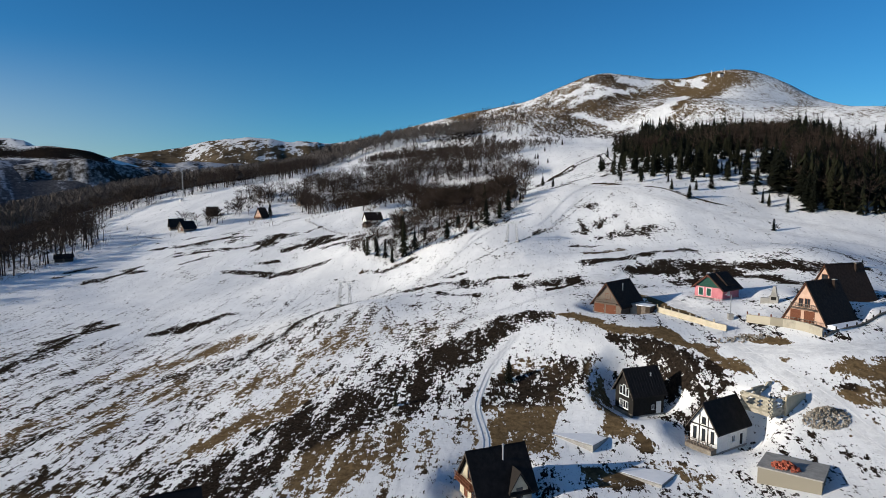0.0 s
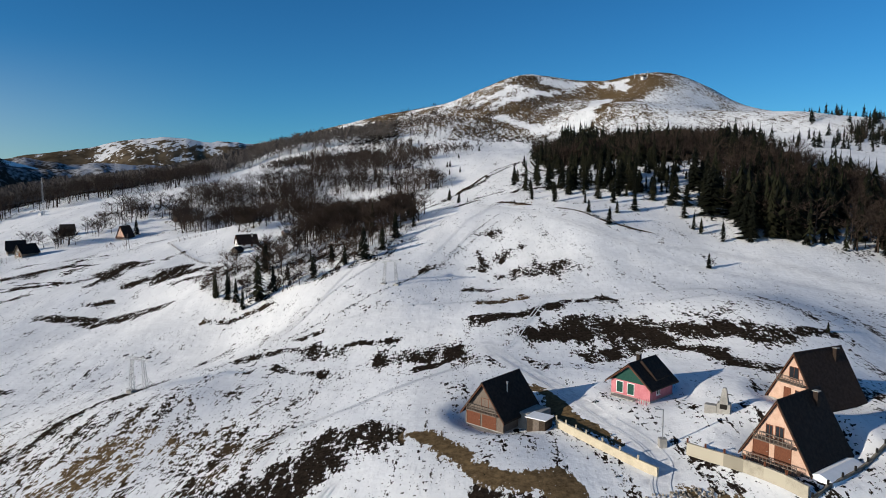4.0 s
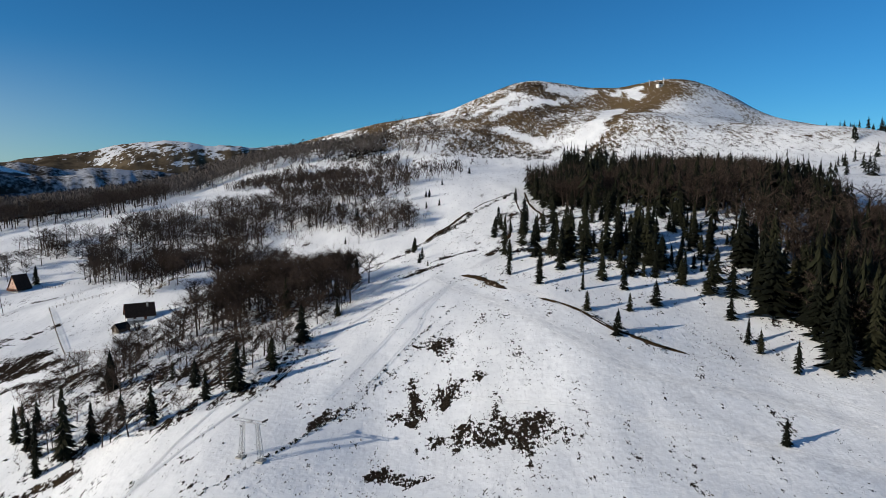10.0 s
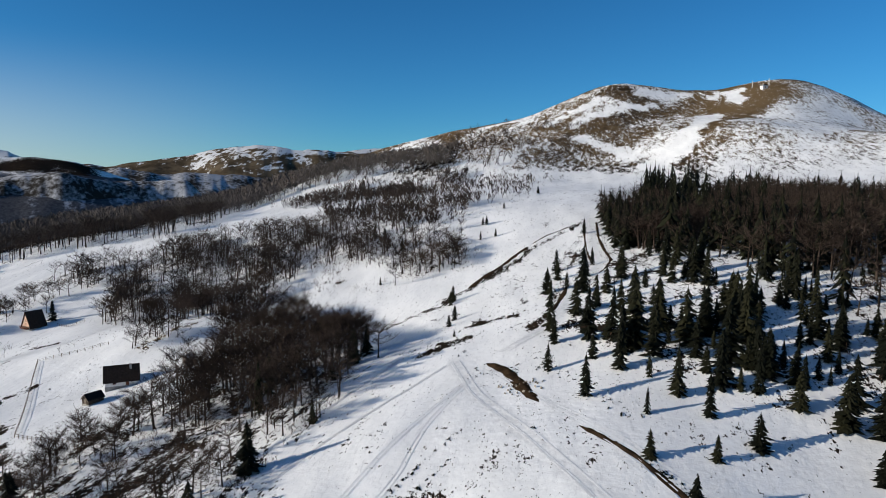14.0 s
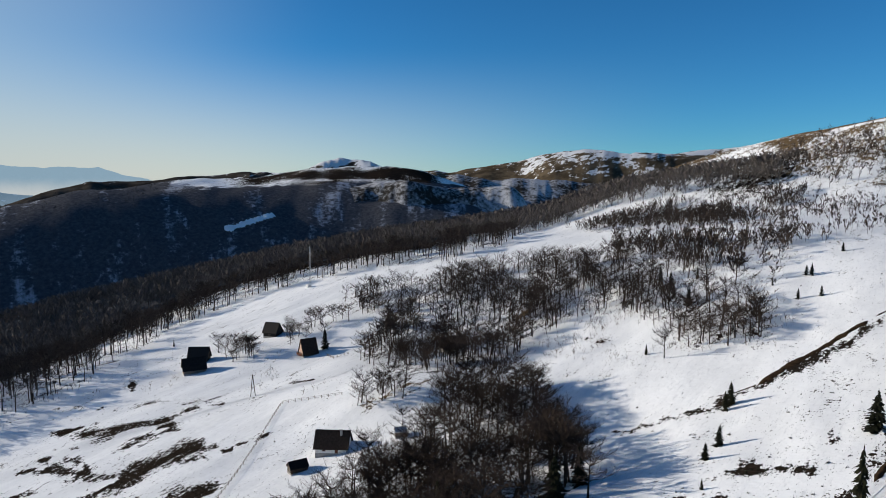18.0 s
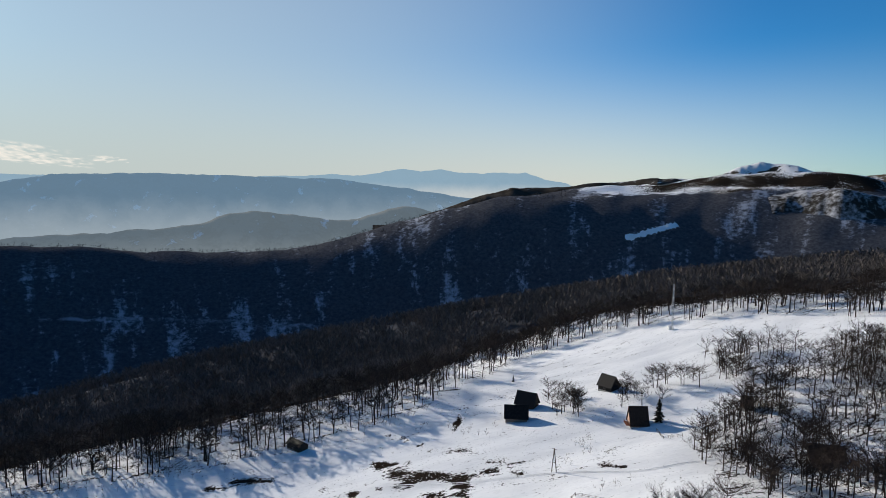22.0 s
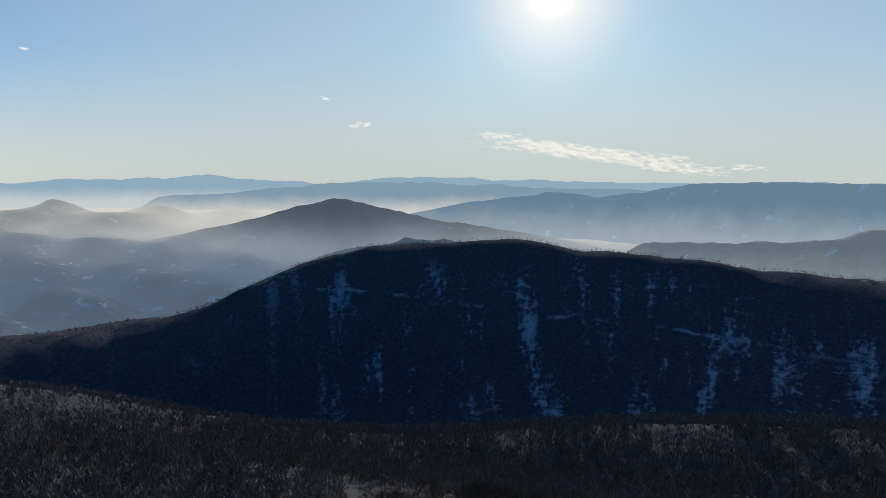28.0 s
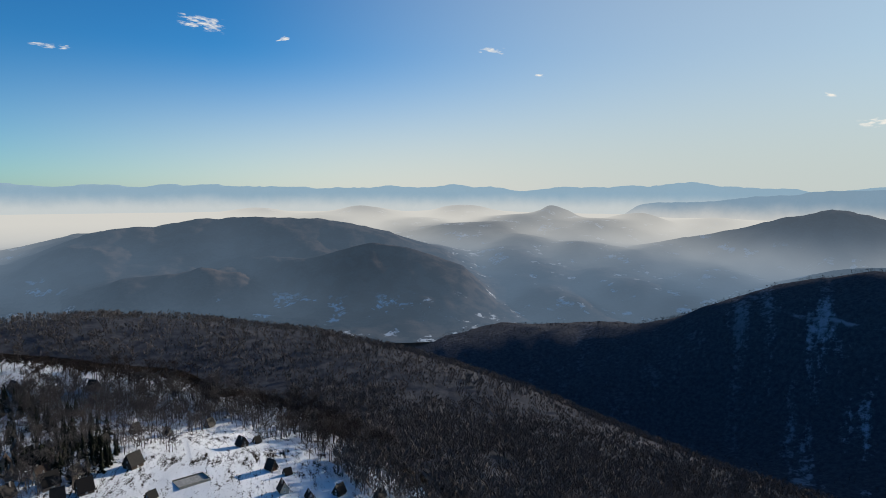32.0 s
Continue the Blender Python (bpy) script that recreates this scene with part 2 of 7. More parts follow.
def material(name, rough=0.8, metal=0.0):
    m = bpy.data.materials.new(name)
    m.use_nodes = True
    b = m.node_tree.nodes["Principled BSDF"]
    b.inputs["Roughness"].default_value, b.inputs["Metallic"].default_value = rough, metal
    b.inputs["Specular IOR Level"].default_value = 0.0 if rough >= 0.9 else 0.1
    return m, m.node_tree, b


def maths(tree, op, a, b=0.0, clamp=False):
    n = node(tree, "ShaderNodeMath", operation=op, use_clamp=clamp)
    for k, v in ((0, a), (1, b)):
        if isinstance(v, bpy.types.NodeSocket):
            tree.links.new(v, n.inputs[k])
        else:
            n.inputs[k].default_value = v
    return n.outputs[0]


def step(tree, v, lo, hi):
    n = node(tree, "ShaderNodeMapRange", {"Value": v, "From Min": lo, "From Max": hi}, interpolation_type="SMOOTHSTEP")
    return n.outputs[0]


def blend(tree, f, a, b):
    n = node(tree, "ShaderNodeMix", data_type="RGBA")
    for k, v in ((0, f), (6, a), (7, b)):
        if isinstance(v, bpy.types.NodeSocket):
            tree.links.new(v, n.inputs[k])
        else:
            n.inputs[k].default_value = v if k == 0 else (*v, 1)
    return n.outputs[2]


def noise_out(tree, vec, scale, detail=4.0, rough=0.55):
    return node(tree, "ShaderNodeTexNoise", {"Vector": vec, "Scale": scale, "Detail": detail, "Roughness": rough}).outputs[0]


def attribute(tree, name):
    return node(tree, "ShaderNodeAttribute", attribute_name=name).outputs["Fac"]


def plain(name, low, high, rough=0.8, scale=2.0, bump=0.3, metal=0.0, per=None, stretch=(1, 1, 1), edge=0.2):
    """A surface between two colours, by grain at two scales, with fine relief; per: vary 'object' by object or 'island' by island."""
    m, t, b = material(name, rough, metal)
    co = node(t, "ShaderNodeTexCoord").outputs["Object"]
    co = node(t, "ShaderNodeMapping", {"Vector": co, "Scale": stretch}).outputs[0]
    f = maths(t, "ADD", maths(t, "MULTIPLY", noise_out(t, co, scale, 5), 0.6), maths(t, "MULTIPLY", noise_out(t, co, scale * 9, 3), 0.4))
    if per == "object":
        f = maths(t, "ADD", f, maths(t, "MULTIPLY", maths(t, "SUBTRACT", node(t, "ShaderNodeObjectInfo").outputs["Random"], 0.5), 0.7))
    if per == "island":
        f = maths(t, "ADD", f, maths(t, "MULTIPLY", maths(t, "SUBTRACT", node(t, "ShaderNodeNewGeometry").outputs["Random Per Island"], 0.5), 0.7))
    t.links.new(blend(t, step(t, f, 0.5 - edge, 0.5 + edge), low, high), b.inputs["Base Color"])
    if bump:
        bn = node(t, "ShaderNodeBump", {"Height": noise_out(t, co, scale * 12, 4), "Strength": bump, "Distance": 0.03})
        t.links.new(bn.outputs[0], b.inputs["Normal"])
    return m


# snow with heath, grass, leaf litter and far woods showing through
m_ground, nt, b = material("snow_and_heath", 0.9)
b.inputs["Specular IOR Level"].default_value = 0.0
pos = node(nt, "ShaderNodeNewGeometry").outputs["Position"]
along = node(nt, "ShaderNodeMapping", {"Vector": pos, "Rotation": (0, 0, radians(20)), "Scale": (1.0, 0.24, 1.0)}).outputs[0]
bare, dry, wood, road = (attribute(nt, k) for k in ("bare", "dry", "wood", "packed"))
clump = noise_out(nt, along, 0.30, 6, 0.62)
tuft = noise_out(nt, pos, 0.9, 5, 0.65)
v = maths(nt, "ADD", maths(nt, "ADD", maths(nt, "ADD", maths(nt, "MULTIPLY", maths(nt, "SUBTRACT", clump, 0.5), 1.2), maths(nt, "ADD", maths(nt, "MULTIPLY", maths(nt, "SUBTRACT", tuft, 0.5), 1.0), maths(nt, "MULTIPLY", maths(nt, "SUBTRACT", noise_out(nt, along, 2.6, 4, 0.6), 0.5), 0.7))), 0.5), maths(nt, "MULTIPLY", maths(nt, "SUBTRACT", bare, 0.5), 0.85))
v = maths(nt, "ADD", v, maths(nt, "MULTIPLY", maths(nt, "SUBTRACT", noise_out(nt, pos, 5.5, 3, 0.6), 0.5), 0.28))
speck = maths(nt, "MULTIPLY", step(nt, noise_out(nt, pos, 1.5, 3, 0.6), 0.60, 0.68), step(nt, noise_out(nt, pos, 0.035, 4, 0.6), 0.44, 0.58))
v = maths(nt, "ADD", v, maths(nt, "MULTIPLY", speck, 0.34))
open_ground = step(nt, v, 0.485, 0.525)
heath = blend(nt, step(nt, noise_out(nt, pos, 1.7, 5, 0.7), 0.35, 0.7), (0.012, 0.0095, 0.008), (0.037, 0.027, 0.020))
grass = blend(nt, step(nt, noise_out(nt, pos, 1.1, 6, 0.7), 0.3, 0.7), (0.078, 0.053, 0.029), (0.19, 0.13, 0.068))
soil = blend(nt, step(nt, maths(nt, "ADD", dry, maths(nt, "MULTIPLY", maths(nt, "SUBTRACT", noise_out(nt, pos, 0.12, 4), 0.5), 0.6)), 0.32, 0.7), heath, grass)
snow = blend(nt, step(nt, noise_out(nt, along, 0.07, 8, 0.65), 0.35, 0.65), (0.74, 0.745, 0.755), (0.88, 0.88, 0.88))
snow = blend(nt, maths(nt, "MULTIPLY", road, step(nt, noise_out(nt, pos, 0.5, 5, 0.7), 0.3, 0.75)), snow, (0.58, 0.585, 0.60))
# trampled and wind-scoured streaks in the snow
scour = step(nt, noise_out(nt, node(nt, "ShaderNodeMapping", {"Vector": pos, "Rotation": (0, 0, radians(-35)), "Scale": (1.0, 0.2, 1.0)}).outputs[0], 1.1, 6, 0.75), 0.52, 0.70)
snow = blend(nt, maths(nt, "MULTIPLY", scour, 0.55), snow, (0.54, 0.545, 0.56))
near = blend(nt, open_ground, snow, soil)
# far wooded slopes: bare crowns with snowy gullies that run down the slope
gully = node(nt, "ShaderNodeAttribute", attribute_name="downhill").outputs["Vector"]
g = maths(nt, "ADD", maths(nt, "MULTIPLY", noise_out(nt, gully, 0.016, 7, 0.62), 0.65), maths(nt, "MULTIPLY", noise_out(nt, pos, 0.06, 5, 0.7), 0.35))
# distance haze put into the crown colour as a pale blue tint
hazed_crowns = blend(nt, step(nt, noise_out(nt, pos, 0.12, 6, 0.7), 0.3, 0.7), (0.041, 0.044, 0.053), (0.088, 0.088, 0.096))
# a forest road cut along the slope
xyz = node(nt, "ShaderNodeSeparateXYZ", {0: pos}).outputs
level = maths(nt, "ABSOLUTE", maths(nt, "ADD", maths(nt, "ADD", maths(nt, "ADD", xyz["Z"], 172.0), maths(nt, "MULTIPLY", xyz["Y"], 0.07)), maths(nt, "MULTIPLY", maths(nt, "SUBTRACT", noise_out(nt, pos, 0.006, 4), 0.5), 60.0)))
cut = maths(nt, "MULTIPLY", maths(nt, "SUBTRACT", 1.0, step(nt, level, 1.0, 5.0)), maths(nt, "MULTIPLY", step(nt, noise_out(nt, pos, 0.014, 5, 0.7), 0.47, 0.62), 0.7))
# gully snow dimmed and blued in the colour, as seen in hazy shade
far_wood = blend(nt, maths(nt, "MULTIPLY", maths(nt, "MAXIMUM", cut, step(nt, g, 0.53, 0.63)), attribute(nt, "gullies")), hazed_crowns, (0.32, 0.34, 0.385))
wood = step(nt, maths(nt, "ADD", wood, maths(nt, "MULTIPLY", maths(nt, "SUBTRACT", noise_out(nt, pos, 0.03, 5, 0.6), 0.5), 0.9)), 0.42, 0.58)
nt.links.new(blend(nt, wood, near, far_wood), b.inputs["Base Color"])
fine = maths(nt, "ADD", noise_out(nt, pos, 0.6, 6, 0.6), maths(nt, "MULTIPLY", open_ground, 0.5))
bn = node(nt, "ShaderNodeBump", {"Height": fine, "Strength": 0.65, "Distance": 0.25})
nt.links.new(bn.outputs[0], b.inputs["Normal"])

m_bark = plain("bark", (0.035, 0.028, 0.023), (0.085, 0.07, 0.06), 0.95, 1.5, 0.4, per="object")
# copies of one bare crown; m_beech and m_wood_far paled in colour for haze
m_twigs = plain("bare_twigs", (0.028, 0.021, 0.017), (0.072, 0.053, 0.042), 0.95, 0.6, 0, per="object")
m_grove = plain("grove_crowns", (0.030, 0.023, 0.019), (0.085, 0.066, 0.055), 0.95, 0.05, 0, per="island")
m_beech = plain("paled_beech_crowns", (0.078, 0.067, 0.060), (0.160, 0.138, 0.124), 0.95, 0.02, 0, per="island")
m_wood_far = plain("hazed_bare_crowns", (0.044, 0.042, 0.042), (0.095, 0.087, 0.083), 0.95, 0.02, 0, per="island")
m_shrub = plain("shrub_twigs", (0.045, 0.028, 0.02), (0.11, 0.07, 0.05), 0.95, 0.4, 0, per="island")
m_wood_mix = plain("mixed_wood_twigs", (0.022, 0.017, 0.014), (0.07, 0.052, 0.042), 0.95, 0.3, 0, per="island")
m_needle = plain("spruce_needles", (0.005, 0.006, 0.003), (0.017, 0.017, 0.008), 0.8, 0.8, 0, per="object")
m_needle_far = plain("spruce_wood", (0.004, 0.005, 0.003), (0.016, 0.017, 0.008), 0.8, 0.05, 0, per="island")
m_rut = plain("packed_snow", (0.60, 0.605, 0.62), (0.88, 0.88, 0.88), 0.7, 0.5, 0.5)

# ---------------------------------------------------------------- snow-free patches: from, to, half width, dryness, and how bare where snow shows through
HEATH_0 = [
    (-43, 93, -25, 123, 11, 0.15, 0.9), (-39, 108, -20, 125, 9, 0.1, 0.9), (-25, 123, -4, 148, 8, 0.1, 0.9),
    (-5, 115, 3, 121, 8, 0.3, 0.9), (-30, 91, -20, 102, 7, 0.6, 0.78), (-95, 152, -79, 174, 7, 0.8, 0.78),
    (-58, 129, -42, 165, 6, 0.8, 0.78), (-54, 103, -42, 129, 4, 0.9, 0.78), (-4, 101, 0, 122, 5, 0.7),
    (-8, 153, 4, 150, 5, 0.1, 0.9), (-143, 184, -136, 208, 3.5, 0.2), (-117, 196, -102, 215, 4, 0.2),
    (-136, 156, -145, 212, 2.5, 0.3), (-98, 111, -78, 137, 5, 0.6, 0.78),
]
HEATH_1 = [
    (-70, 156, -53, 198, 1.5, 0.1, 0.9), (-190, 270, -181, 291, 4, 0.1), (-82, 105, -74, 136, 2, 0.6, 0.78),
    (-187, 341, -162, 360, 5, 0.05), (-175, 373, -166, 379, 2, 0.05), (12, 341, 22, 350, 3, 0.25),
    (20, 365, 34, 367, 2, 0.1), (-12, 392, 14, 421, 0.9, 0.1), (14, 421, 31, 460, 2, 0.2),
    (-175, 373, -150, 381, 1.2, 0.05), (-200, 360, -188, 372, 1.4, 0.05), (-152, 400, -140, 405, 1.2, 0.1),
    (-232, 382, -214, 372, 1.6, 0.05), (-226, 350, -206, 356, 1.5, 0.05),
]
HEATH_2 = [
    (-120, 345, -112, 362, 1.2, 0.05), (-172, 318, -140, 326, 2.2, 0.05), (-188, 316, -165, 330, 1.6, 0.05),
    (-200, 335, -186, 340, 1.8, 0.05), (-160, 300, -150, 322, 1.4, 0.05), (31, 460, 56, 509, 1.6, 0.2),
    (-91, 383, -87, 406, 3, 0.6, 0.78), (38, 350, 44, 361, 2.5, 0.3), (29, 199, 47, 200, 4.5, 0.3),
    (39, 202, 59, 192, 7, 0.25), (60, 193, 77, 184, 5, 0.1), (43, 187, 48, 191, 5, 0.2),
    (59, 183, 68, 167, 2.5, 0.2), (17, 207, 32, 212, 3.6, 0.15),
]
HEATH_3 = [
    (29, 211, 42, 219, 3.2, 0.1), (42, 219, 54, 217, 1.2, 0.1), (22, 225, 29, 229, 2.8, 0.5),
    (30, 251, 47, 246, 4.5, 0.05, 0.72), (34, 254, 45, 252, 3, 0.05, 0.7), (20, 264, 31, 264, 3, 0.05, 0.72),
    (18, 259, 27, 263, 2.5, 0.05, 0.72), (21, 278, 28, 279, 2.2, 0.05, 0.75), (2, 251, 11, 259, 1.6, 0.1, 0.8),
    (16, 238, 25, 240, 1.8, 0.05, 0.9), (16, 257, 19, 256, 1.6, 0.05), (20, 184, 33, 181, 5, 0.2, 0.7),
    (80, 185, 87, 185, 2.5, 0.1), (27, 170, 32, 156, 2.4, 0.8),
]
HEATH_4 = [
    (32, 156, 37, 144, 1.8, 0.8), (-38, 208, -14, 203, 3, 0.05, 0.85), (-23, 214, -18, 218, 1.5, 0.05),
    (-9, 204, 1, 204, 2.2, 0.05, 0.9), (-5, 193, 14, 189, 4, 0.1, 0.8), (-30, 196, -10, 190, 2.5, 0.1, 0.75),
    (4, 182, 12, 186, 2, 0.1), (-136, 334, -125, 344, 5, 0.05, 0.85), (-104, 312, -91, 322, 4.5, 0.05),
    (-107, 274, -89, 279, 4, 0.05, 0.9), (-121, 294, -112, 296, 2.2, 0.05), (-62, 253, -45, 253, 2, 0.4, 0.8),
    (-108, 329, -80, 311, 4, 0.05, 0.8), (-93, 303, -74, 302, 2.5, 0.05, 0.8),
]
HEATH_5 = [
    (-130, 282, -112, 276, 3, 0.05), (9, 149, 14, 142, 2.6, 0.9), (14, 142, 21, 136, 2.8, 0.9),
    (21, 136, 28, 131, 2.6, 0.9), (28, 131, 36, 124, 2.2, 0.9), (36, 124, 38, 121, 2, 0.7),
    (40, 132, 47, 124.5, 2.2, 0.9), (44, 120, 46, 116, 1.8, 0.9), (46, 116, 55, 108, 2.2, 0.85),
    (56, 120, 61, 117, 2.6, 0.9), (49, 105, 53, 101, 2.2, 0.9), (12, 122, 14, 112, 2.6, 0.9),
    (14, 112, 18, 107, 2.4, 0.6), (19, 131.5, 26, 127, 2.6, 0.1, 0.95),
]
HEATH_6 = [
    (24, 126, 34, 120.5, 2.4, 0.1, 0.95), (54, 113, 58, 111, 2.5, 0.15), (24, 118, 30, 114, 2.6, 0.1, 0.8),
    (-9, 118, 1, 120, 4.5, 0.35, 0.9), (1, 112, 2, 104, 3.4, 0.85), (9, 97, 15, 97, 3, 0.55),
    (20, 100, 28, 98, 2.6, 0.6, 0.85), (29, 121, 36, 117, 2, 0.3, 0.8), (60, 112, 70, 104, 3.5, 0.5, 0.8),
]
MEADOW = [
    (-176, 349, -171, 362, 2.2, 0.05, 1.1), (-171, 362, -154, 380, 1.6, 0.05, 1.0), (-160, 344, -154, 356, 2.4, 0.05, 1.0), (-131, 322, -131, 340, 5.0, 0.05, 1.0), (-131, 340, -126, 352, 3.0, 0.05, 0.95), (-106, 315, -101, 330, 5.5, 0.05, 1.15),
    (-118, 311, -113, 318, 2.5, 0.05, 1.0), (-212, 279, -208, 296, 2.6, 0.05, 1.0), (-196, 337, -193, 348, 1.8, 0.05, 1.0), (-178, 332, -166, 361, 2.6, 0.05, 1.0), (-155, 338, -152, 356, 2.6, 0.05, 1.0), (-135, 330, -134, 348, 4.0, 0.05, 1.05), (-191, 288, -184, 300, 2.0, 0.05, 1.0), (-156, 326, -172, 328, 1.6, 0.05, 1.0),
    (27, 411, 31, 409, 1.6, 0.1, 1.0), (21, 370, 24, 367, 1.8, 0.1, 1.0), (31, 364, 34, 367, 1.5, 0.1, 1.0), (36, 352, 40, 347, 2.2, 0.3, 1.0), (34, 387, 36, 384, 1.0, 0.1, 1.0), (15, 350, 20, 348, 2.2, 0.2, 1.0), (62, 395, 72, 388, 2.6, 0.2, 0.9), (64, 410, 72, 420, 3.0, 0.3, 0.95), (50, 438, 53, 425, 1.5, 0.1, 0.9), (48, 350, 60, 338, 2.6, 0.3, 0.9), (68, 342, 76, 334, 2.6, 0.3, 0.9),
    (-104, 496, -106, 514, 1.6, 0.7, 0.95), (-92, 462, -96, 470, 2.2, 0.6, 0.95), (-60, 470, -50, 463, 1.6, 0.1, 0.95),
]
EMBANKMENTS = [
    (9, 149, 14, 142, 1.7, 0.95, 1.35), (14, 142, 21, 136, 1.9, 0.95, 1.35), (21, 136, 28, 131, 1.9, 0.95, 1.35), (28, 131, 34, 125.5, 1.7, 0.95, 1.35), (34, 125.5, 38, 121, 1.6, 0.9, 1.2),
    (40, 132, 47, 124.5, 1.7, 0.95, 1.2), (44, 120, 46, 116, 1.4, 0.95, 1.2), (46, 116, 50, 112.5, 1.7, 0.9, 1.2), (50, 112.5, 56, 108, 1.9, 0.9, 1.2), (27, 170, 32, 157, 1.7, 0.9, 1.2), (12, 122, 14, 112, 1.8, 0.9, 1.2),
]
HEATH = HEATH_0 + HEATH_1 + HEATH_2 + HEATH_3 + HEATH_4 + HEATH_5 + HEATH_6 + MEADOW + EMBANKMENTS
WEST_WOOD = [(-236, 165), (-238, 195), (-234, 226), (-229, 258), (-231, 285), (-233, 312), (-237, 340), (-246, 366), (-274, 398), (-312, 444), (-325, 480), (-328, 510), (-300, 540), (-275, 570),
             (-215, 590), (-205, 640), (-230, 715), (-195, 775), (-120, 790), (-60, 800), (-60, 900), (-300, 1000), (-620, 800), (-900, 500), (-950, 200), (-900, -300), (-600, -800),
             (-200, -1000), (300, -950), (520, -500), (300, -300), (150, -290), (30, -270), (0, -222), (-30, -238), (-62, -206), (-82, -120), (-100, -30), (-150, 40), (-200, 110)]
COPSE = [(-50, 317), (-62, 342), (-58, 358), (-66, 384), (-74, 413), (-55, 420), (-20, 381), (0, 350), (-2, 330), (-12, 318)]
COPSE_LOW = [(-84, 296), (-71, 306), (-63, 330), (-50, 345), (-10, 345), (0, 318), (-4, 290), (-10, 264), (-30, 258), (-58, 258)]
BAND = [(-150, 437), (-176, 487), (-237, 510), (-204, 545), (-171, 570), (-110, 590), (-36, 545), (6, 473), (6, 456), (-16, 455), (-56, 497), (-75, 494), (-85, 433), (-96, 412)]
UPPER = [(-195, 715), (-113, 782), (-38, 784), (-10, 600), (-2, 520), (-40, 545), (-100, 590), (-130, 660), (-165, 690)]
KNOLL_DEEP = [(80, 398), (76, 425), (66, 430), (64, 470), (63, 516), (98, 560), (150, 575), (185, 480), (168, 400), (160, 345), (188, 290), (168, 240), (138, 246), (118, 262), (108, 282), (116, 304), (112, 335), (98, 360), (84, 376)]
KNOLL_FOOT = [(50, 336), (42, 352), (43, 400), (52, 450), (64, 440), (78, 400), (84, 376), (98, 360), (112, 335), (116, 304), (108, 284), (98, 298), (80, 304), (64, 320)]
KNOLL = [(40, 352), (41, 400), (46, 448), (64, 528), (100, 575), (165, 560), (185, 470), (172, 390), (148, 320), (148, 268), (185, 225), (175, 205), (150, 218), (128, 250), (106, 275), (98, 298), (78, 303), (62, 318)]


# the mountain top: strips of drifted snow (little bare) and of brown grass (much bare)
SUMMIT = [
    (61, 915, 101, 943, 22, 0.74), (101, 943, 195, 1005, 20, 0.72), (108, 1047, 136, 1010, 26, 0.75), (20, 832, 107, 789, 20, 0.60), (40, 800, 120, 760, 14, 0.52), (-40, 900, 10, 880, 24, 0.56), (-60, 990, -20, 930, 22, 0.54), (-8, 850, 29, 905, 14, 0.58),
    (279, 1009, 219, 913, 20, 0.78), (219, 913, 140, 772, 13, 0.76), (56, 930, 80, 968, 8, 0.05), (80, 968, 146, 994, 7, 0.05), (30, 966, 85, 1014, 10, 0.12), (-52, 1037, 12, 1052, 8, 0.1),
    (200, 940, 150, 807, 13, 0.08), (150, 807, 122, 770, 17, 0.12), (140, 1035, 190, 1050, 11, 0.1), (212, 1038, 244, 1031, 10, 0.05), (240, 1025, 237, 980, 8, 0.1), (59, 891, 110, 830, 9, 0.2), (12, 776, 70, 770, 12, 0.15),
]


def inside(poly, x, y):
    hit = np.zeros(len(x), bool)
    for (x0, y0), (x1, y1) in zip(poly, poly[1:] + poly[:1]):
        if y0 != y1:
            hit ^= ((y0 > y) != (y1 > y)) & (x < (x1 - x0) * (y - y0) / (y1 - y0) + x0)
    return hit


def soft_step(v, lo, hi):
    s = np.clip((v - lo) / (hi - lo), 0, 1)
    return s * s * (3 - 2 * s)


def segment_gap(x, y, x0, y0, x1, y1):
    dx, dy = x1 - x0, y1 - y0
    s = np.clip(((x - x0) * dx + (y - y0) * dy) / (dx * dx + dy * dy), 0, 1)
    return np.hypot(x - x0 - s * dx, y - y0 - s * dy)


# wheel tracks and pistes of packed snow
ROADS = [
    ([(62, 70), (56, 92), (52, 101), (48, 112), (43, 120), (39, 127), (38.5, 134), (41.5, 138), (40, 145), (36.5, 152), (31, 166), (25, 182), (20, 192)], 2.4),
    ([(39, 127), (45, 124.5), (52, 123), (64, 124), (90, 128)], 2.4),
    ([(160, 205), (114, 237), (90, 256), (64, 264), (50, 280), (37, 298), (29, 312), (22, 332)], 2.2),
    ([(30, 312), (37, 295), (64, 269), (83, 239), (108, 227), (150, 200)], 1.4),
    ([(-176, 335), (-162, 360), (-154, 381), (-135, 408), (-134, 446), (-142, 470)], 1.6),
    ([(-7, 90), (-6, 104), (-9, 116), (-7, 128), (-2, 140)], 1.2),
    ([(55, 528), (58.9, 505), (57.8, 451), (58.7, 421), (56.8, 410.5), (54.5, 405), (49.1, 383), (47.1, 368), (45.5, 359.7), (41, 346), (33, 335)], 2.1),
    ([(25, -190), (2, -160), (-5, -110), (10, -70), (40, -40), (60, 20), (62, 70)], 2.2),
]

# ---------------------------------------------------------------- ground sheet
turns = np.radians(np.arange(0, 360, 0.38))
reach = np.concatenate([[0.5, 3.0, 6.0], 8.0 * 1.018 ** np.arange(0, 360)])
reach = reach[reach < 4700]
gx = ORIGIN[0] - np.sin(turns)[None] * reach[:, None]
gy = ORIGIN[1] + np.cos(turns)[None] * reach[:, None]
fx, fy = gx.ravel(), gy.ravel()
gz = ground_z(fx, fy)
form = gz.copy()
far_off = np.hypot(fx - ORIGIN[0], fy - ORIGIN[1])
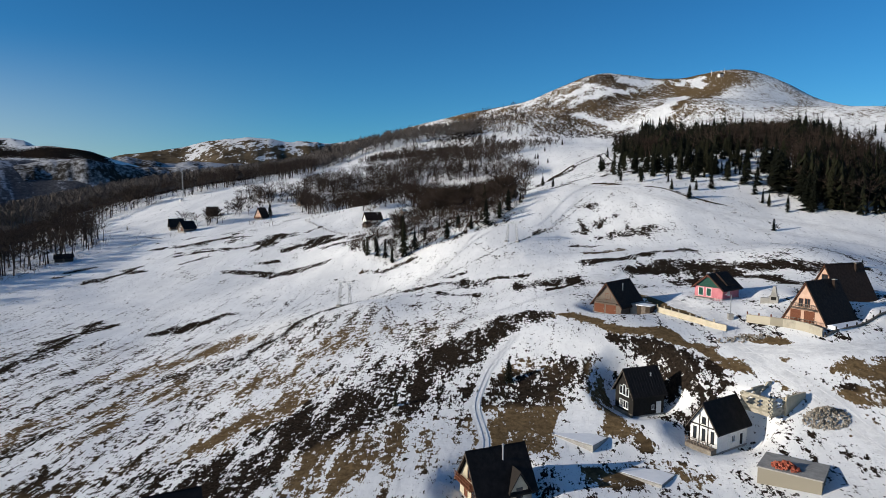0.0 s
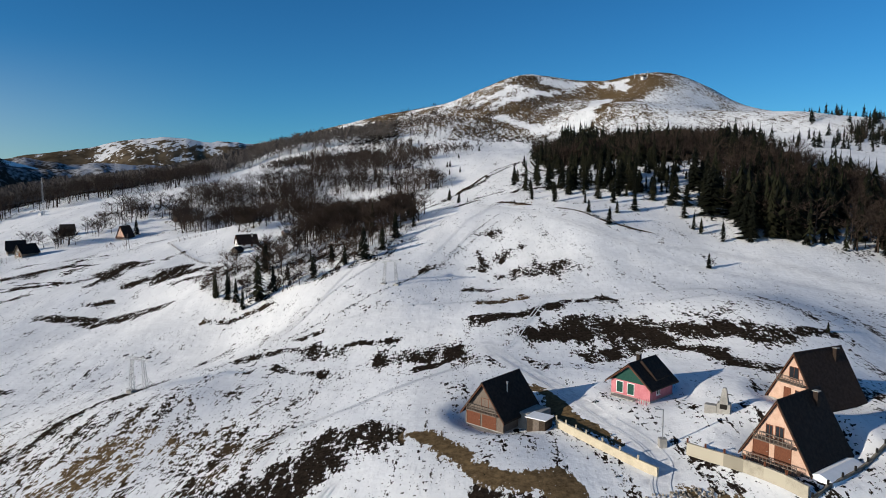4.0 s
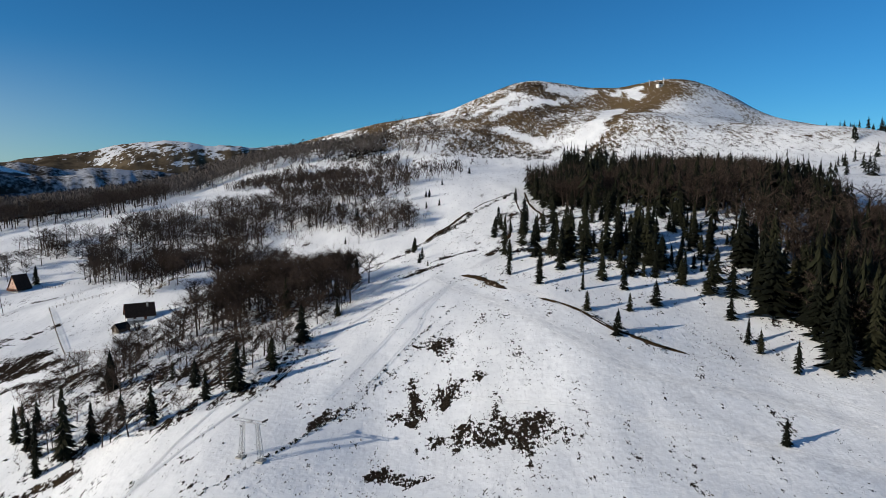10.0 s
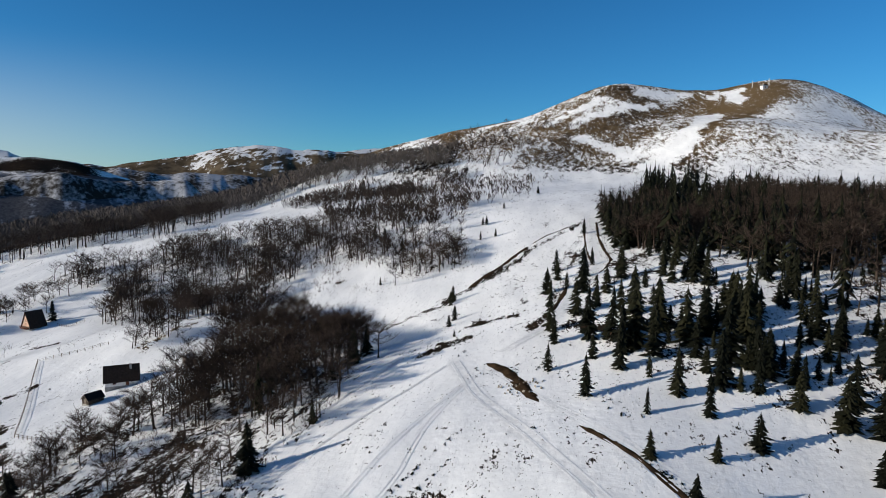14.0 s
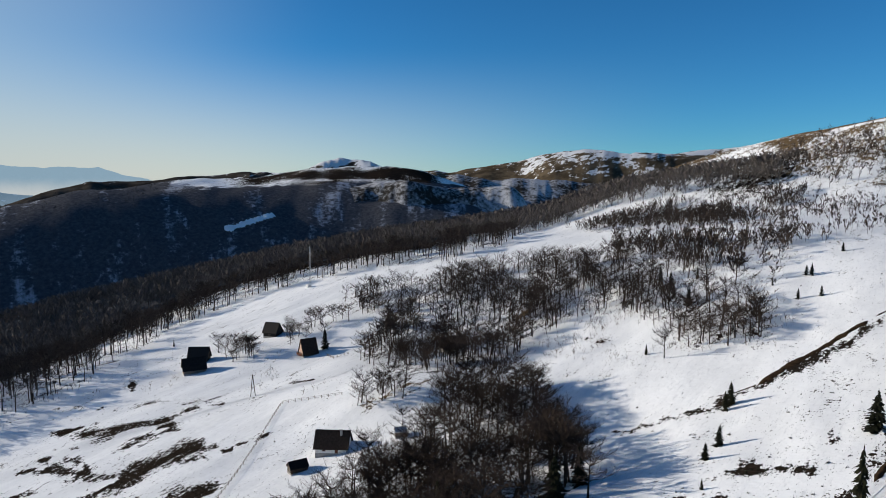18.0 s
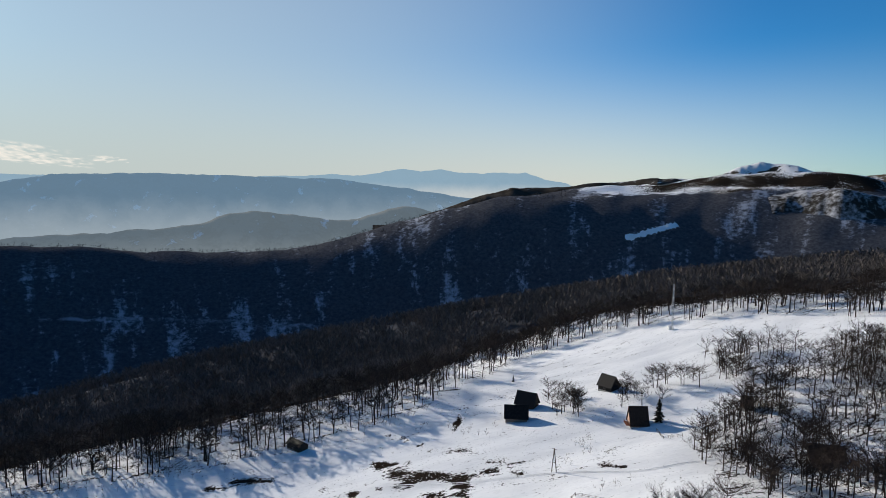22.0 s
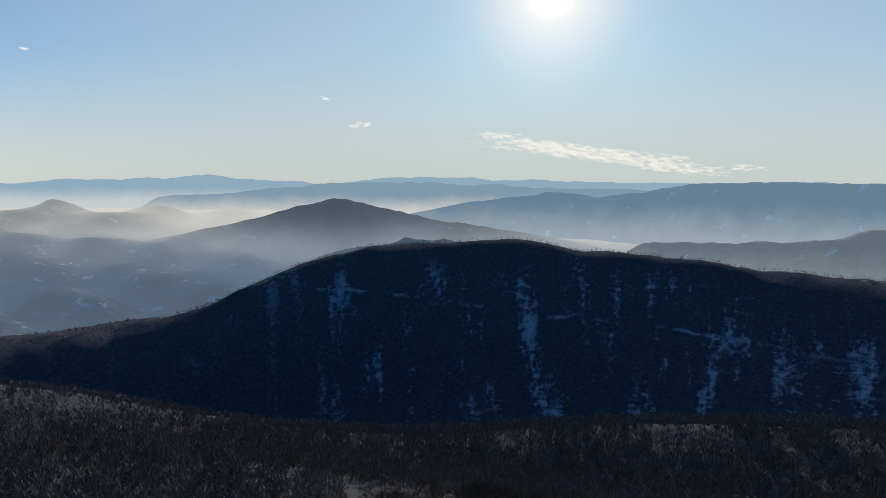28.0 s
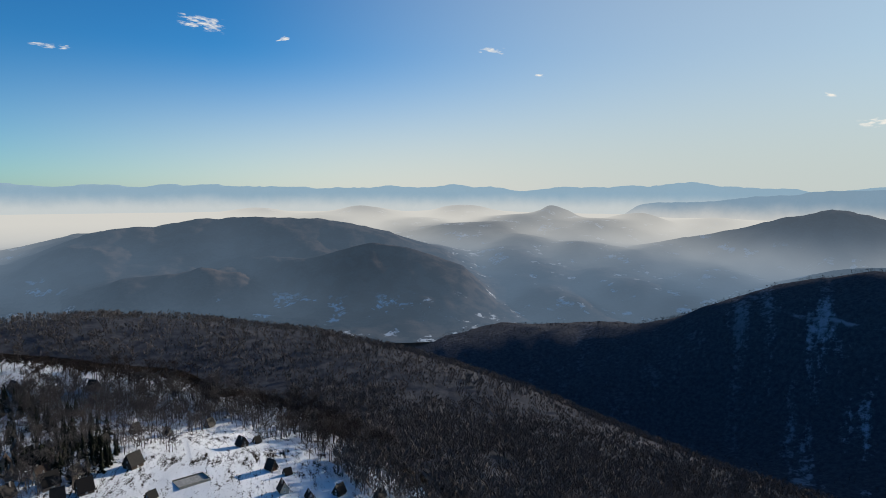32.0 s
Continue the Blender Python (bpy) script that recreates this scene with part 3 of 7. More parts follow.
wx = fx + (fractal(fx, fy, 9, 3, 21) - 0.5) * 9
wy = fy + (fractal(fx, fy, 9, 3, 22) - 0.5) * 9
a_bare = 0.17 + 0.26 * (fractal(fx, fy, 40, 4, 31) - 0.5) + 0.13 * (1 - soft_step(fy, 200, 260))
a_dry = np.full(len(fx), 0.12)
# grass shines through on the open meadow that falls away to the west of the first cabins
meadow = soft_step(fy, 40, 70) * (1 - soft_step(fy, 170, 215)) * (1 - soft_step(fx, -20, 15)) * soft_step(fx, -230, -150)
a_bare = np.maximum(a_bare, 0.44 * meadow + 0.16 * (fractal(fx, fy, 30, 3, 35) - 0.5))
a_dry = np.maximum(a_dry, 0.42 * meadow)
sel = far_off < 420
for x0, y0, x1, y1, w, d, *share in HEATH:
    k = sel & (np.abs(fx - (x0 + x1) / 2) < 70) & (np.abs(fy - (y0 + y1) / 2) < 70)
    w = max(w, 1.6)
    amount = 1 - soft_step(segment_gap(wx[k], wy[k], x0, y0, x1, y1), 0.35 * w, 1.7 * w)
    a_bare[k] = np.maximum(a_bare[k], 0.12 + 0.58 * amount * (share[0] if share else 1.0))
    a_dry[k] = a_dry[k] + (d - a_dry[k]) * np.clip(amount * 1.6, 0, 1)
# the high grassy top of the mountain, half blown free of snow, with drifts, brown shoulders and the groomed run
top = soft_step(gz + 22 * (fractal(fx, fy, 90, 3, 47) - 0.5), 66, 112) * (far_off > 500) * (fy > 500) * (far_off < 1500)
streak = fractal(fx * 0.55 + fy * 0.5, fy * 0.5 - fx * 0.9, 60, 5, 41)
right_flank = soft_step(fx - 0.55 * (fy - 760) + 30 * (fractal(fx, fy, 60, 3, 48) - 0.5), 160, 200) * (1 - soft_step(fx, 800, 900))
grassy = 0.50 + 1.1 * (streak - 0.5) + 0.5 * (fractal(fx, fy, 22, 4, 42) - 0.5) + 0.10 * soft_step(gz, 120, 170)
a_bare = np.where(top > 0, a_bare * (1 - top) + top * (right_flank * (0.40 + 0.5 * (fractal(fx, fy, 30, 4, 49) - 0.5)) + (1 - right_flank) * grassy), a_bare)
a_dry = np.where(top > 0, np.maximum(a_dry, top * (0.40 + 0.4 * fractal(fx, fy, 120, 3, 44))), a_dry)
for x0, y0, x1, y1, w, amount in SUMMIT:
    near = (far_off > 480) & (fy > 600) & (fy < 1100) & (fx > -150) & (fx < 400)
    part_in = 1 - soft_step(segment_gap(fx[near] + 1.4 * (wx[near] - fx[near]), fy[near] + 2.2 * (wy[near] - fy[near]), x0, y0, x1, y1), 0.55 * w, 1.25 * w)
    a_bare[near] = a_bare[near] + (amount - a_bare[near]) * part_in
# the trodden village ground is half clear of snow
village = 1 - soft_step(fy, -70, -10)
a_bare = np.where(far_off < 800, np.maximum(a_bare, village * (0.30 + 0.55 * (fractal(fx, fy, 26, 4, 46) - 0.42))), a_bare)
# floor of the wood: bare litter, kept dark in colour for shade under crowns
shaded_litter = inside(WEST_WOOD, wx, wy)
from_edge = np.full(shaded_litter.sum(), 1e3)
for (x0, y0), (x1, y1) in zip(WEST_WOOD, WEST_WOOD[1:] + WEST_WOOD[:1]):
    from_edge = np.minimum(from_edge, segment_gap(fx[shaded_litter], fy[shaded_litter], x0, y0, x1, y1))
a_bare[shaded_litter] = np.maximum(a_bare[shaded_litter], 0.34 + 0.75 * soft_step(from_edge, np.where(fy[shaded_litter] > 120, 42, 20), np.where(fy[shaded_litter] > 120, 90, 55)) + 0.3 * (fractal(fx[shaded_litter], fy[shaded_litter], 25, 3, 51) - 0.5))
a_dry[shaded_litter] = 0.0
thin = inside(COPSE, wx, wy) | inside(COPSE_LOW, wx, wy) | inside(BAND, wx, wy) | inside(UPPER, wx, wy) | inside(KNOLL, wx, wy)
a_bare[thin] = np.maximum(a_bare[thin], 0.36 + 0.2 * (fractal(fx[thin], fy[thin], 18, 3, 52) - 0.5))
low = inside(COPSE_LOW, wx, wy)
a_bare[low] = np.maximum(a_bare[low], 0.46 + 0.5 * (fractal(fx[low], fy[low], 11, 3, 53) - 0.5))
a_packed = np.zeros(len(fx))
for pts, w in ROADS:
    for (x0, y0), (x1, y1) in zip(pts, pts[1:]):
        k = (np.abs(fx - (x0 + x1) / 2) < 60) & (np.abs(fy - (y0 + y1) / 2) < 60)
        a_packed[k] = np.maximum(a_packed[k], 1 - soft_step(segment_gap(fx[k], fy[k], x0, y0, x1, y1), w * 0.6, w * 1.05))
a_bare = a_bare * (1 - a_packed)
open_top = soft_step(gz + 60 * (fractal(fx, fy, 300, 4, 61) - 0.5), 72, 112) * (far_off > 1500) * (fy > 600)
a_wood = soft_step(far_off, 1000, 1080) * (1 - open_top)
a_bare = np.where(far_off > 1400, 0.5 + 2.6 * (fractal(fx, fy, 150, 5, 63) - 0.47), a_bare)
a_dry = np.where((far_off > 1400) & (fy > 600), 0.3, a_dry)
a_wood[(fy > 500) & (far_off < 1400) & (fx > -300)] = 0
a_gullies = 1 - soft_step(gz + 30 * (fractal(fx, fy, 150, 3, 64) - 0.5), -95, -35) * (fy < 560)
bearing = np.degrees(np.arctan2(-(fx + 2), fy - 325))
a_gullies = a_gullies * np.where((bearing > 62) & (bearing < 175), 1 - 0.85 * soft_step(bearing + 8 * fractal(fx, fy, 200, 2, 65), 130, 144), 1.0)
# deep in the wood the floor takes the hazed colour of the far crowns
deep_in = np.zeros(len(fx))
deep_in[shaded_litter] = soft_step(from_edge, np.where(fy[shaded_litter] > 120, 60, 35), np.where(fy[shaded_litter] > 120, 100, 65))
a_wood = np.maximum(a_wood, deep_in)
a_gullies = a_gullies * (1 - deep_in)
ground = new("ground", sheet_mesh("ground", gx, gy, gz.reshape(gx.shape), True))
ground.data.materials.append(m_ground)
for key, values in (("bare", a_bare), ("dry", a_dry), ("wood", a_wood), ("packed", a_packed), ("gullies", a_gullies)):
    ground.data.attributes.new(key, "FLOAT", "POINT").data.foreach_set("value", np.clip(values, 0, 1.2).astype(np.float32))
arc = np.arctan2(-(fx + 2), fy - 325)
downhill = np.stack([arc * 1500, np.hypot(fx + 2, fy - 325) * 0.16, np.zeros(len(fx))], -1)
ground.data.attributes.new("downhill", "FLOAT_VECTOR", "POINT").data.foreach_set("vector", downhill.astype(np.float32).ravel())
tagged(ground, "snowy mountain slope with dark heath and dry grass patches", "ground", kind="structure")

# ---------------------------------------------------------------- far ranges behind the valley mist
GLOW = 1.0


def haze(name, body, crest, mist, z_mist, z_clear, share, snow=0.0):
    """Hill seen through bright air: body colour by light, the haze painted in as emission that thickens downwards."""
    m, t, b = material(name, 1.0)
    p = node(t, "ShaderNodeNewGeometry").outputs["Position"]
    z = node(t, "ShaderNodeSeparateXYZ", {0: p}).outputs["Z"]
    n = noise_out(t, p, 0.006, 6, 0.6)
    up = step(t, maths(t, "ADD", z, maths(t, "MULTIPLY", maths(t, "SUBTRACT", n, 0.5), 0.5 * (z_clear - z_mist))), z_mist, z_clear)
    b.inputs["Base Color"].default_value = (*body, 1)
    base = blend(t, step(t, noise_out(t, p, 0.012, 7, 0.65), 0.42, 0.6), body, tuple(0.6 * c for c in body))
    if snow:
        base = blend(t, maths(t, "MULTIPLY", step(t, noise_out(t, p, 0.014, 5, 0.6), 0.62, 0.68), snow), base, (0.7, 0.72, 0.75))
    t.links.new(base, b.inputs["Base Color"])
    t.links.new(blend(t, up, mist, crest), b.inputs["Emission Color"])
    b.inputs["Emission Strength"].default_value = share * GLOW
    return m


def eye_at(turn):
    """Where the ranges are looked at from, by their bearing."""
    return (np.interp(turn, [20, 60, 85, 123, 163], [40, 51, 34, -2, -37]), np.interp(turn, [20, 60, 85, 123, 163], [180, 250, 295, 325, 339]),
            np.interp(turn, [20, 60, 85, 123, 163], [75, 98, 113, 144, 165]))


def far_range(name, crest, radius, depth, foot, mat, label, rough=1.0, seed=0, step_deg=0.2, fade=6.0, folds=0.55):
    """A ridge at a distance, from rows of bearing and height angle of its crest."""
    turn = np.arange(crest[0][0] - fade, crest[-1][0] + fade, step_deg)
    up = np.interp(turn, [c[0] for c in crest], [c[1] for c in crest])
    ker = np.hanning(9)
    up = np.convolve(np.pad(up, 4, "edge"), ker / ker.sum(), "valid")
    ex, ey, ez = eye_at(turn)
    top = ez + radius * np.tan(np.radians(up)) + rough * radius * 0.009 * (fractal(turn, turn * 0 + seed, 1.8, 6, seed) - 0.5)
    ends = soft_step(turn, turn[0], crest[0][0] + 0.2) * (1 - soft_step(turn, crest[-1][0] - 0.2, turn[-1]))
    top = foot - 20 + (top - foot + 20) * ends
    s = np.linspace(-1, 1, 27)
    rr = radius + s[:, None] * depth
    a = np.radians(turn)[None]
    x, y = ex - np.sin(a) * rr, ey + np.cos(a) * rr
    shape = 1 - np.abs(s[:, None]) ** 1.25
    ribs = (fractal(x, y, depth * 0.55, 5, seed + 3) - 0.5) * folds * np.abs(s[:, None]) * (1 - np.abs(s[:, None])) * 2
    z = foot + (top[None] - foot) * np.clip(shape + ribs, -0.1, 1.0)
    ob = new(name, sheet_mesh(name, x, y, z, False))
    ob.data.materials.append(mat)
    return tagged(ob, label, "mountain range", kind="structure")


# haze tones painted into each range: crest colour above, mist colour at the foot
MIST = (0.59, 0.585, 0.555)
h_far = haze("far_blue_haze", (0.05, 0.05, 0.05), (0.27, 0.40, 0.50), (0.56, 0.60, 0.60), 20, 130, 0.85)
h_blue = haze("blue_ridge_haze", (0.05, 0.05, 0.05), (0.21, 0.31, 0.40), MIST, -40, 90, 0.85)
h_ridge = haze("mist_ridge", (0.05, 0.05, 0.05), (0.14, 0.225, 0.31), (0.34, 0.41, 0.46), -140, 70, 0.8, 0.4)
h_low = haze("low_hills_haze", (0.12, 0.105, 0.085), (0.13, 0.165, 0.19), (0.31, 0.345, 0.35), -270, -75, 0.75, 0.6)
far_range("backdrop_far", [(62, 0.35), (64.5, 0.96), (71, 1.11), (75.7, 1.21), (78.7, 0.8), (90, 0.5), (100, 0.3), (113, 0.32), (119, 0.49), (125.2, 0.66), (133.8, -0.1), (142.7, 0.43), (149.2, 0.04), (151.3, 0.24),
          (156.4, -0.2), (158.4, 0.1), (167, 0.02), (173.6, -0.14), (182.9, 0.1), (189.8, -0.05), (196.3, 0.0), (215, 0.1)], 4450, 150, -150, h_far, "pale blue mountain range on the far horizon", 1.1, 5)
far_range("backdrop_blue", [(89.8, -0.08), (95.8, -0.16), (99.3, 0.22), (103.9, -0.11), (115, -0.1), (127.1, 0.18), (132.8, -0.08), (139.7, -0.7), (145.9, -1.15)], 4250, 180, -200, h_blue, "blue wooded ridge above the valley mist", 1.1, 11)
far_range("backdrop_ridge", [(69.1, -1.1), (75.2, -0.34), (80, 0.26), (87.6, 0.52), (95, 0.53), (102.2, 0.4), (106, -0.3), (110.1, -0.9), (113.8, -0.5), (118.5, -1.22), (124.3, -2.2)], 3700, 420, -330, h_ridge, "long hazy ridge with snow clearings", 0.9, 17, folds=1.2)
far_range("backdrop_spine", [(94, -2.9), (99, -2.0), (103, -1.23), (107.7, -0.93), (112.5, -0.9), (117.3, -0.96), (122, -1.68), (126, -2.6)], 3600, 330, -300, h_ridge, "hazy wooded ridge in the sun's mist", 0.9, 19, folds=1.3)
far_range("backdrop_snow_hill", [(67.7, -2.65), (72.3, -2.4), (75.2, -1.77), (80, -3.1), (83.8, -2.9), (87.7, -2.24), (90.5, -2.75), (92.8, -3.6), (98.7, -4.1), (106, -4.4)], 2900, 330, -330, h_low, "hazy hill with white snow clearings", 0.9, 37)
# valley of hills that sink into bright mist, more so with distance: crests as rows of bearing and height angle, each at a distance, with its depth
VALLEY_HILLS = [
    ([(154, -12), (157.3, -9.05), (160.2, -6.68), (163.1, -5.25), (167.5, -3.91), (173.6, -2.92), (179.5, -2.5), (183, -2.83), (186, -3.13), (191.9, -4.06), (196.5, -5.9), (202.9, -6.3), (214, -6.0), (224, -7)], 2800, 330),
    ([(182, -7.0), (186, -4.6), (190, -3.55), (195, -4.5), (200, -5.2), (208, -5.0), (220, -6)], 3100, 260),
    ([(158.3, -9.5), (161.2, -6.9), (166, -5.3), (168.9, -4.95), (171.8, -5.7), (175.6, -7.05), (179, -9)], 2420, 170),
    ([(177, -9.6), (180, -7.6), (183, -7.0), (188, -7.4), (193, -9.0)], 2350, 150),
    ([(108, -5.2), (114, -4.3), (120, -3.6), (124, -3.1), (126.7, -2.6), (128.6, -2.1), (131, -1.4), (132.4, -1.18), (134, -1.7), (135.4, -2.16), (138.3, -3.0), (139.9, -3.25), (143.7, -4.1), (146, -4.7), (150, -5.8)], 3250, 170),
    ([(112, -6.4), (116, -5.8), (122, -4.95), (126, -4.8), (132, -5.9), (138, -7.6), (142.7, -9.2)], 2720, 170),
]
VALLEY_KNOLLS = [
    (178.2, -1.75, 2.17, 4100), (169.4, -1.6, 2.17, 4050), (161.2, -1.5, 2.32, 4150), (153.2, -1.5, 1.45, 3850), (155.6, -2.2, 3.77, 3750), (146.5, -1.95, 2.03, 3900),
    (149.8, -2.5, 2.9, 3700), (173, -2.2, 3.48, 3950), (140.5, -2.2, 2.32, 3900), (160.6, -3, 3.77, 3450), (164.5, -3.3, 3.19, 3550), (152, -3.6, 3.48, 3500),
    (156.3, -4.1, 2.46, 3150), (151.3, -4.5, 2.9, 3100), (147.2, -5.1, 3.19, 3000), (161.8, -5.4, 2.61, 2950), (142.4, -5.9, 3.77, 2900), (155.6, -6.2, 3.48, 2800),
    (149.8, -6.7, 2.61, 2750), (146.8, -7.5, 2.17, 2600), (161, -7.7, 2.9, 2600), (153.8, -8.4, 2.61, 2500), (142.6, -8.2, 2.61, 2550), (159.6, -9.6, 2.46, 2330),
    (167.6, -10, 2.75, 2280), (164, -9, 2.17, 2400), (165.5, -2.6, 2.6, 3800), (157.5, -5.2, 2.2, 2950), (144.5, -4.6, 2.4, 3150), (139.5, -6.7, 2.4, 2800),
    (170.5, -8.6, 2.2, 2330), (151, -9.3, 2.2, 2400),
]
v_turn = np.arange(96, 228, 0.2)[None]
v_away = np.concatenate([np.linspace(1900, 3500, 118), np.linspace(3520, 4600, 42)])[:, None]
eye_x, eye_y, eye_z = eye_at(v_turn)
mx, my = eye_x - np.sin(np.radians(v_turn)) * v_away, eye_y + np.cos(np.radians(v_turn)) * v_away
base = eye_z + v_away * np.tan(np.radians(np.interp(v_away, [1900, 2200, 2350, 2500, 2750, 3000, 3200, 3500, 3800, 4100, 4600], [-13.5, -11.6, -10.9, -9.4, -7.8, -6.2, -5.2, -4.2, -3.05, -2.45, -1.8])))
side = (fractal(mx, my, 260, 4, 71) - 0.5) * 3.4
fore = (fractal(mx, my, 300, 4, 73) - 0.5) * 260
rise = np.zeros(mx.shape)
for rows, away, deep in VALLEY_HILLS:
    level = eye_z + away * np.tan(np.radians(np.interp(v_turn, [r[0] for r in rows], [r[1] for r in rows], -14, -14)))
    gap = v_away - away
    shape = np.exp(-np.abs(np.where(np.abs(gap) < 20, 0, (gap + fore * np.clip(np.abs(gap) / 160, 0, 1)) / deep)) ** 1.5 / 1.4)
    rise += np.clip(np.minimum(level - base, 420) * shape, 0, None) ** 3
for turn, up, half, away in VALLEY_KNOLLS:
    level = eye_at(turn)[2] + away * math.tan(radians(up))
    far_side = away * radians(half)
    d2 = ((v_turn + 0.6 * side - turn) / half) ** 2 + ((v_away + 0.6 * fore - away) / (0.9 * far_side + 40)) ** 2
    rise += np.clip((level - base) * np.exp(-0.5 * d2), 0, None) ** 3
rise = rise ** (1 / 3)
rise += (np.abs(2 * fractal(mx, my, 240, 5, 75) - 1) - 0.3) * -38 * np.clip(rise / 120, 0.2, 1.2) * (1 - soft_step(v_away, 3200, 4200)) * soft_step(np.abs(fractal(mx, my, 900, 2, 76) - 0.5), 0, 0.08)
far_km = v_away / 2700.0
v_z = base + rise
# depth of the painted haze, by distance and height above the valley floor
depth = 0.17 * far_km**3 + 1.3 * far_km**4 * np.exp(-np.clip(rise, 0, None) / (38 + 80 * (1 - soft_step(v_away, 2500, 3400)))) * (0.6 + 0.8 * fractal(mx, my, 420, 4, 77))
m_mist, nt, b = material("hazy_valley", 1.0)
pos = node(nt, "ShaderNodeNewGeometry").outputs["Position"]
patch = noise_out(nt, pos, 0.011, 6, 0.62)
farm = maths(nt, "MULTIPLY", maths(nt, "MULTIPLY", step(nt, patch, 0.57, 0.62), step(nt, noise_out(nt, pos, 0.05, 3, 0.6), 0.42, 0.55)), step(nt, maths(nt, "ADD", attribute(nt, "low"), maths(nt, "MULTIPLY", noise_out(nt, pos, 0.004, 3), 0.6)), 0.55, 0.9))
woods = blend(nt, step(nt, noise_out(nt, pos, 0.02, 6, 0.65), 0.4, 0.6), (0.026, 0.022, 0.024), (0.080, 0.060, 0.052))
nt.links.new(blend(nt, farm, woods, (0.62, 0.63, 0.65)), b.inputs["Base Color"])
# haze painted as emission over the surface, blue near by, cream far and low
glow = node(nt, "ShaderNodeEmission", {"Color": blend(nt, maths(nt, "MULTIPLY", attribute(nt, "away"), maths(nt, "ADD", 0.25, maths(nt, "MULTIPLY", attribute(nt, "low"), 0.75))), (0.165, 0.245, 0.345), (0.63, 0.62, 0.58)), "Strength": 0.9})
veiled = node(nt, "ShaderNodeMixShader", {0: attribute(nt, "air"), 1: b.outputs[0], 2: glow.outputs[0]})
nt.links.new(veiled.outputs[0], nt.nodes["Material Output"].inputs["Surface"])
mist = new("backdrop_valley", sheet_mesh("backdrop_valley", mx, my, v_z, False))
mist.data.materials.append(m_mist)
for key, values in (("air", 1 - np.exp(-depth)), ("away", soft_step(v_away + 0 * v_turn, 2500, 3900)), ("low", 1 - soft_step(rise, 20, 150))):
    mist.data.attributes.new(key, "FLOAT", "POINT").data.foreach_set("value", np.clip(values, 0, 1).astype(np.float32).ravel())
tagged(mist, "hazy valley of wooded hills and farms under morning mist", "valley", kind="structure")

# sunlit snowy mountains to the north-west, and their dark foothills
def alpine(name, z0, dark, rim):
    """Brown grass and rock below, darkened in the colour for shade, snow towards the crest and in the gullies."""
    m, t, b = material(name, 0.9)
    p = node(t, "ShaderNodeNewGeometry").outputs["Position"]
    z = node(t, "ShaderNodeSeparateXYZ", {0: p}).outputs["Z"]
    q = node(t, "ShaderNodeMapping", {"Vector": p, "Rotation": (0, 0, radians(25)), "Scale": (1.0, 0.35, 1.6)}).outputs[0]
    n = maths(t, "ADD", maths(t, "MULTIPLY", noise_out(t, q, 0.008, 8, 0.7), 0.6), maths(t, "MULTIPLY", noise_out(t, q, 0.045, 6, 0.7), 0.4))
    v = maths(t, "ADD", maths(t, "MULTIPLY", maths(t, "SUBTRACT", z, z0), 1 / rim), maths(t, "MULTIPLY", maths(t, "SUBTRACT", n, 0.5), 12.0))
    earth = blend(t, step(t, noise_out(t, p, 0.02, 5, 0.6), 0.35, 0.65), dark, tuple(2.2 * c for c in dark))
    t.links.new(blend(t, step(t, v, -0.1, 0.22), earth, (0.62, 0.63, 0.65)), b.inputs["Base Color"])
    return m


m_north = alpine("alpine_slope", 185, (0.055, 0.042, 0.028), 85)
m_west = alpine("ridge_slope", 128, (0.03, 0.026, 0.022), 30)
# shade put into the colour: dark rock, and snow dimmed to blue-grey
m_foot = plain("shaded_foothill", (0.03, 0.027, 0.024), (0.40, 0.41, 0.44), 0.9, 0.010, 0.5, edge=0.10)
far_range("mountain_north", [(4, 3), (11.2, 3.45), (14.9, 2.97), (16.8, 2.85), (19.5, 2.62), (22.2, 2.7), (23.5, 3.02), (24.8, 3.03), (26.9, 2.91), (29, 2.49), (31, 1.94), (32.9, 1.63), (34.8, 1.4), (36.6, 1.06), (40.6, 1.2), (45.6, 0.2), (53.6, -0.8)], 3100, 900, -120, m_north, "snow-streaked alpine mountain with brown grass", 0.6, 61, 0.12, folds=1.7)
far_range("foothill_north", [(20, 0.2), (26, 0.5), (30, 0.75), (33, 0.6), (36, 0.95), (38.5, 0.3), (41, -0.3), (46, -0.9), (52, -1.8)], 2350, 500, -220, m_foot, "steep dark foothill with snow gullies", 0.9, 67, 0.12, folds=1.6)


far_range("ridge_west", [(34, 0.5), (37, 0.75), (40, 0.9), (42, 1.4), (43.1, 1.75), (44.5, 2.0), (46, 2.05), (47.5, 1.7), (49, 1.1), (50.8, 0.75), (52.2, 0.85), (54.2, 0.8), (57, 0.5), (59, 0.35), (61, 0.05), (65.8, -0.1), (69, -1.0), (72, -2.2)], 2350, 420, -60, m_west, "snow-topped western ridge with brown grass", 0.7, 71, 0.12, folds=1.7)
far_range("spur_west", [(31, 0.1), (36.5, -0.2), (38, 0.1), (40, 0.45), (42.5, 0.3), (45, -0.3), (48, -1.0), (51, -2.2), (54, -3.4), (57, -5.2)], 1900, 330, -190, m_foot, "dark wooded spur with snow gullies", 0.9, 73, 0.12, folds=1.6)

# thin morning clouds low beside the sun and scattered wisps
m_cloud, nt, b = material("thin_cloud", 1.0)
# sunlight in the cloud painted in as emission
lit = node(nt, "ShaderNodeEmission", {"Color": (1.0, 0.95, 0.86, 1), "Strength": 0.8})
clear = node(nt, "ShaderNodeBsdfTransparent")
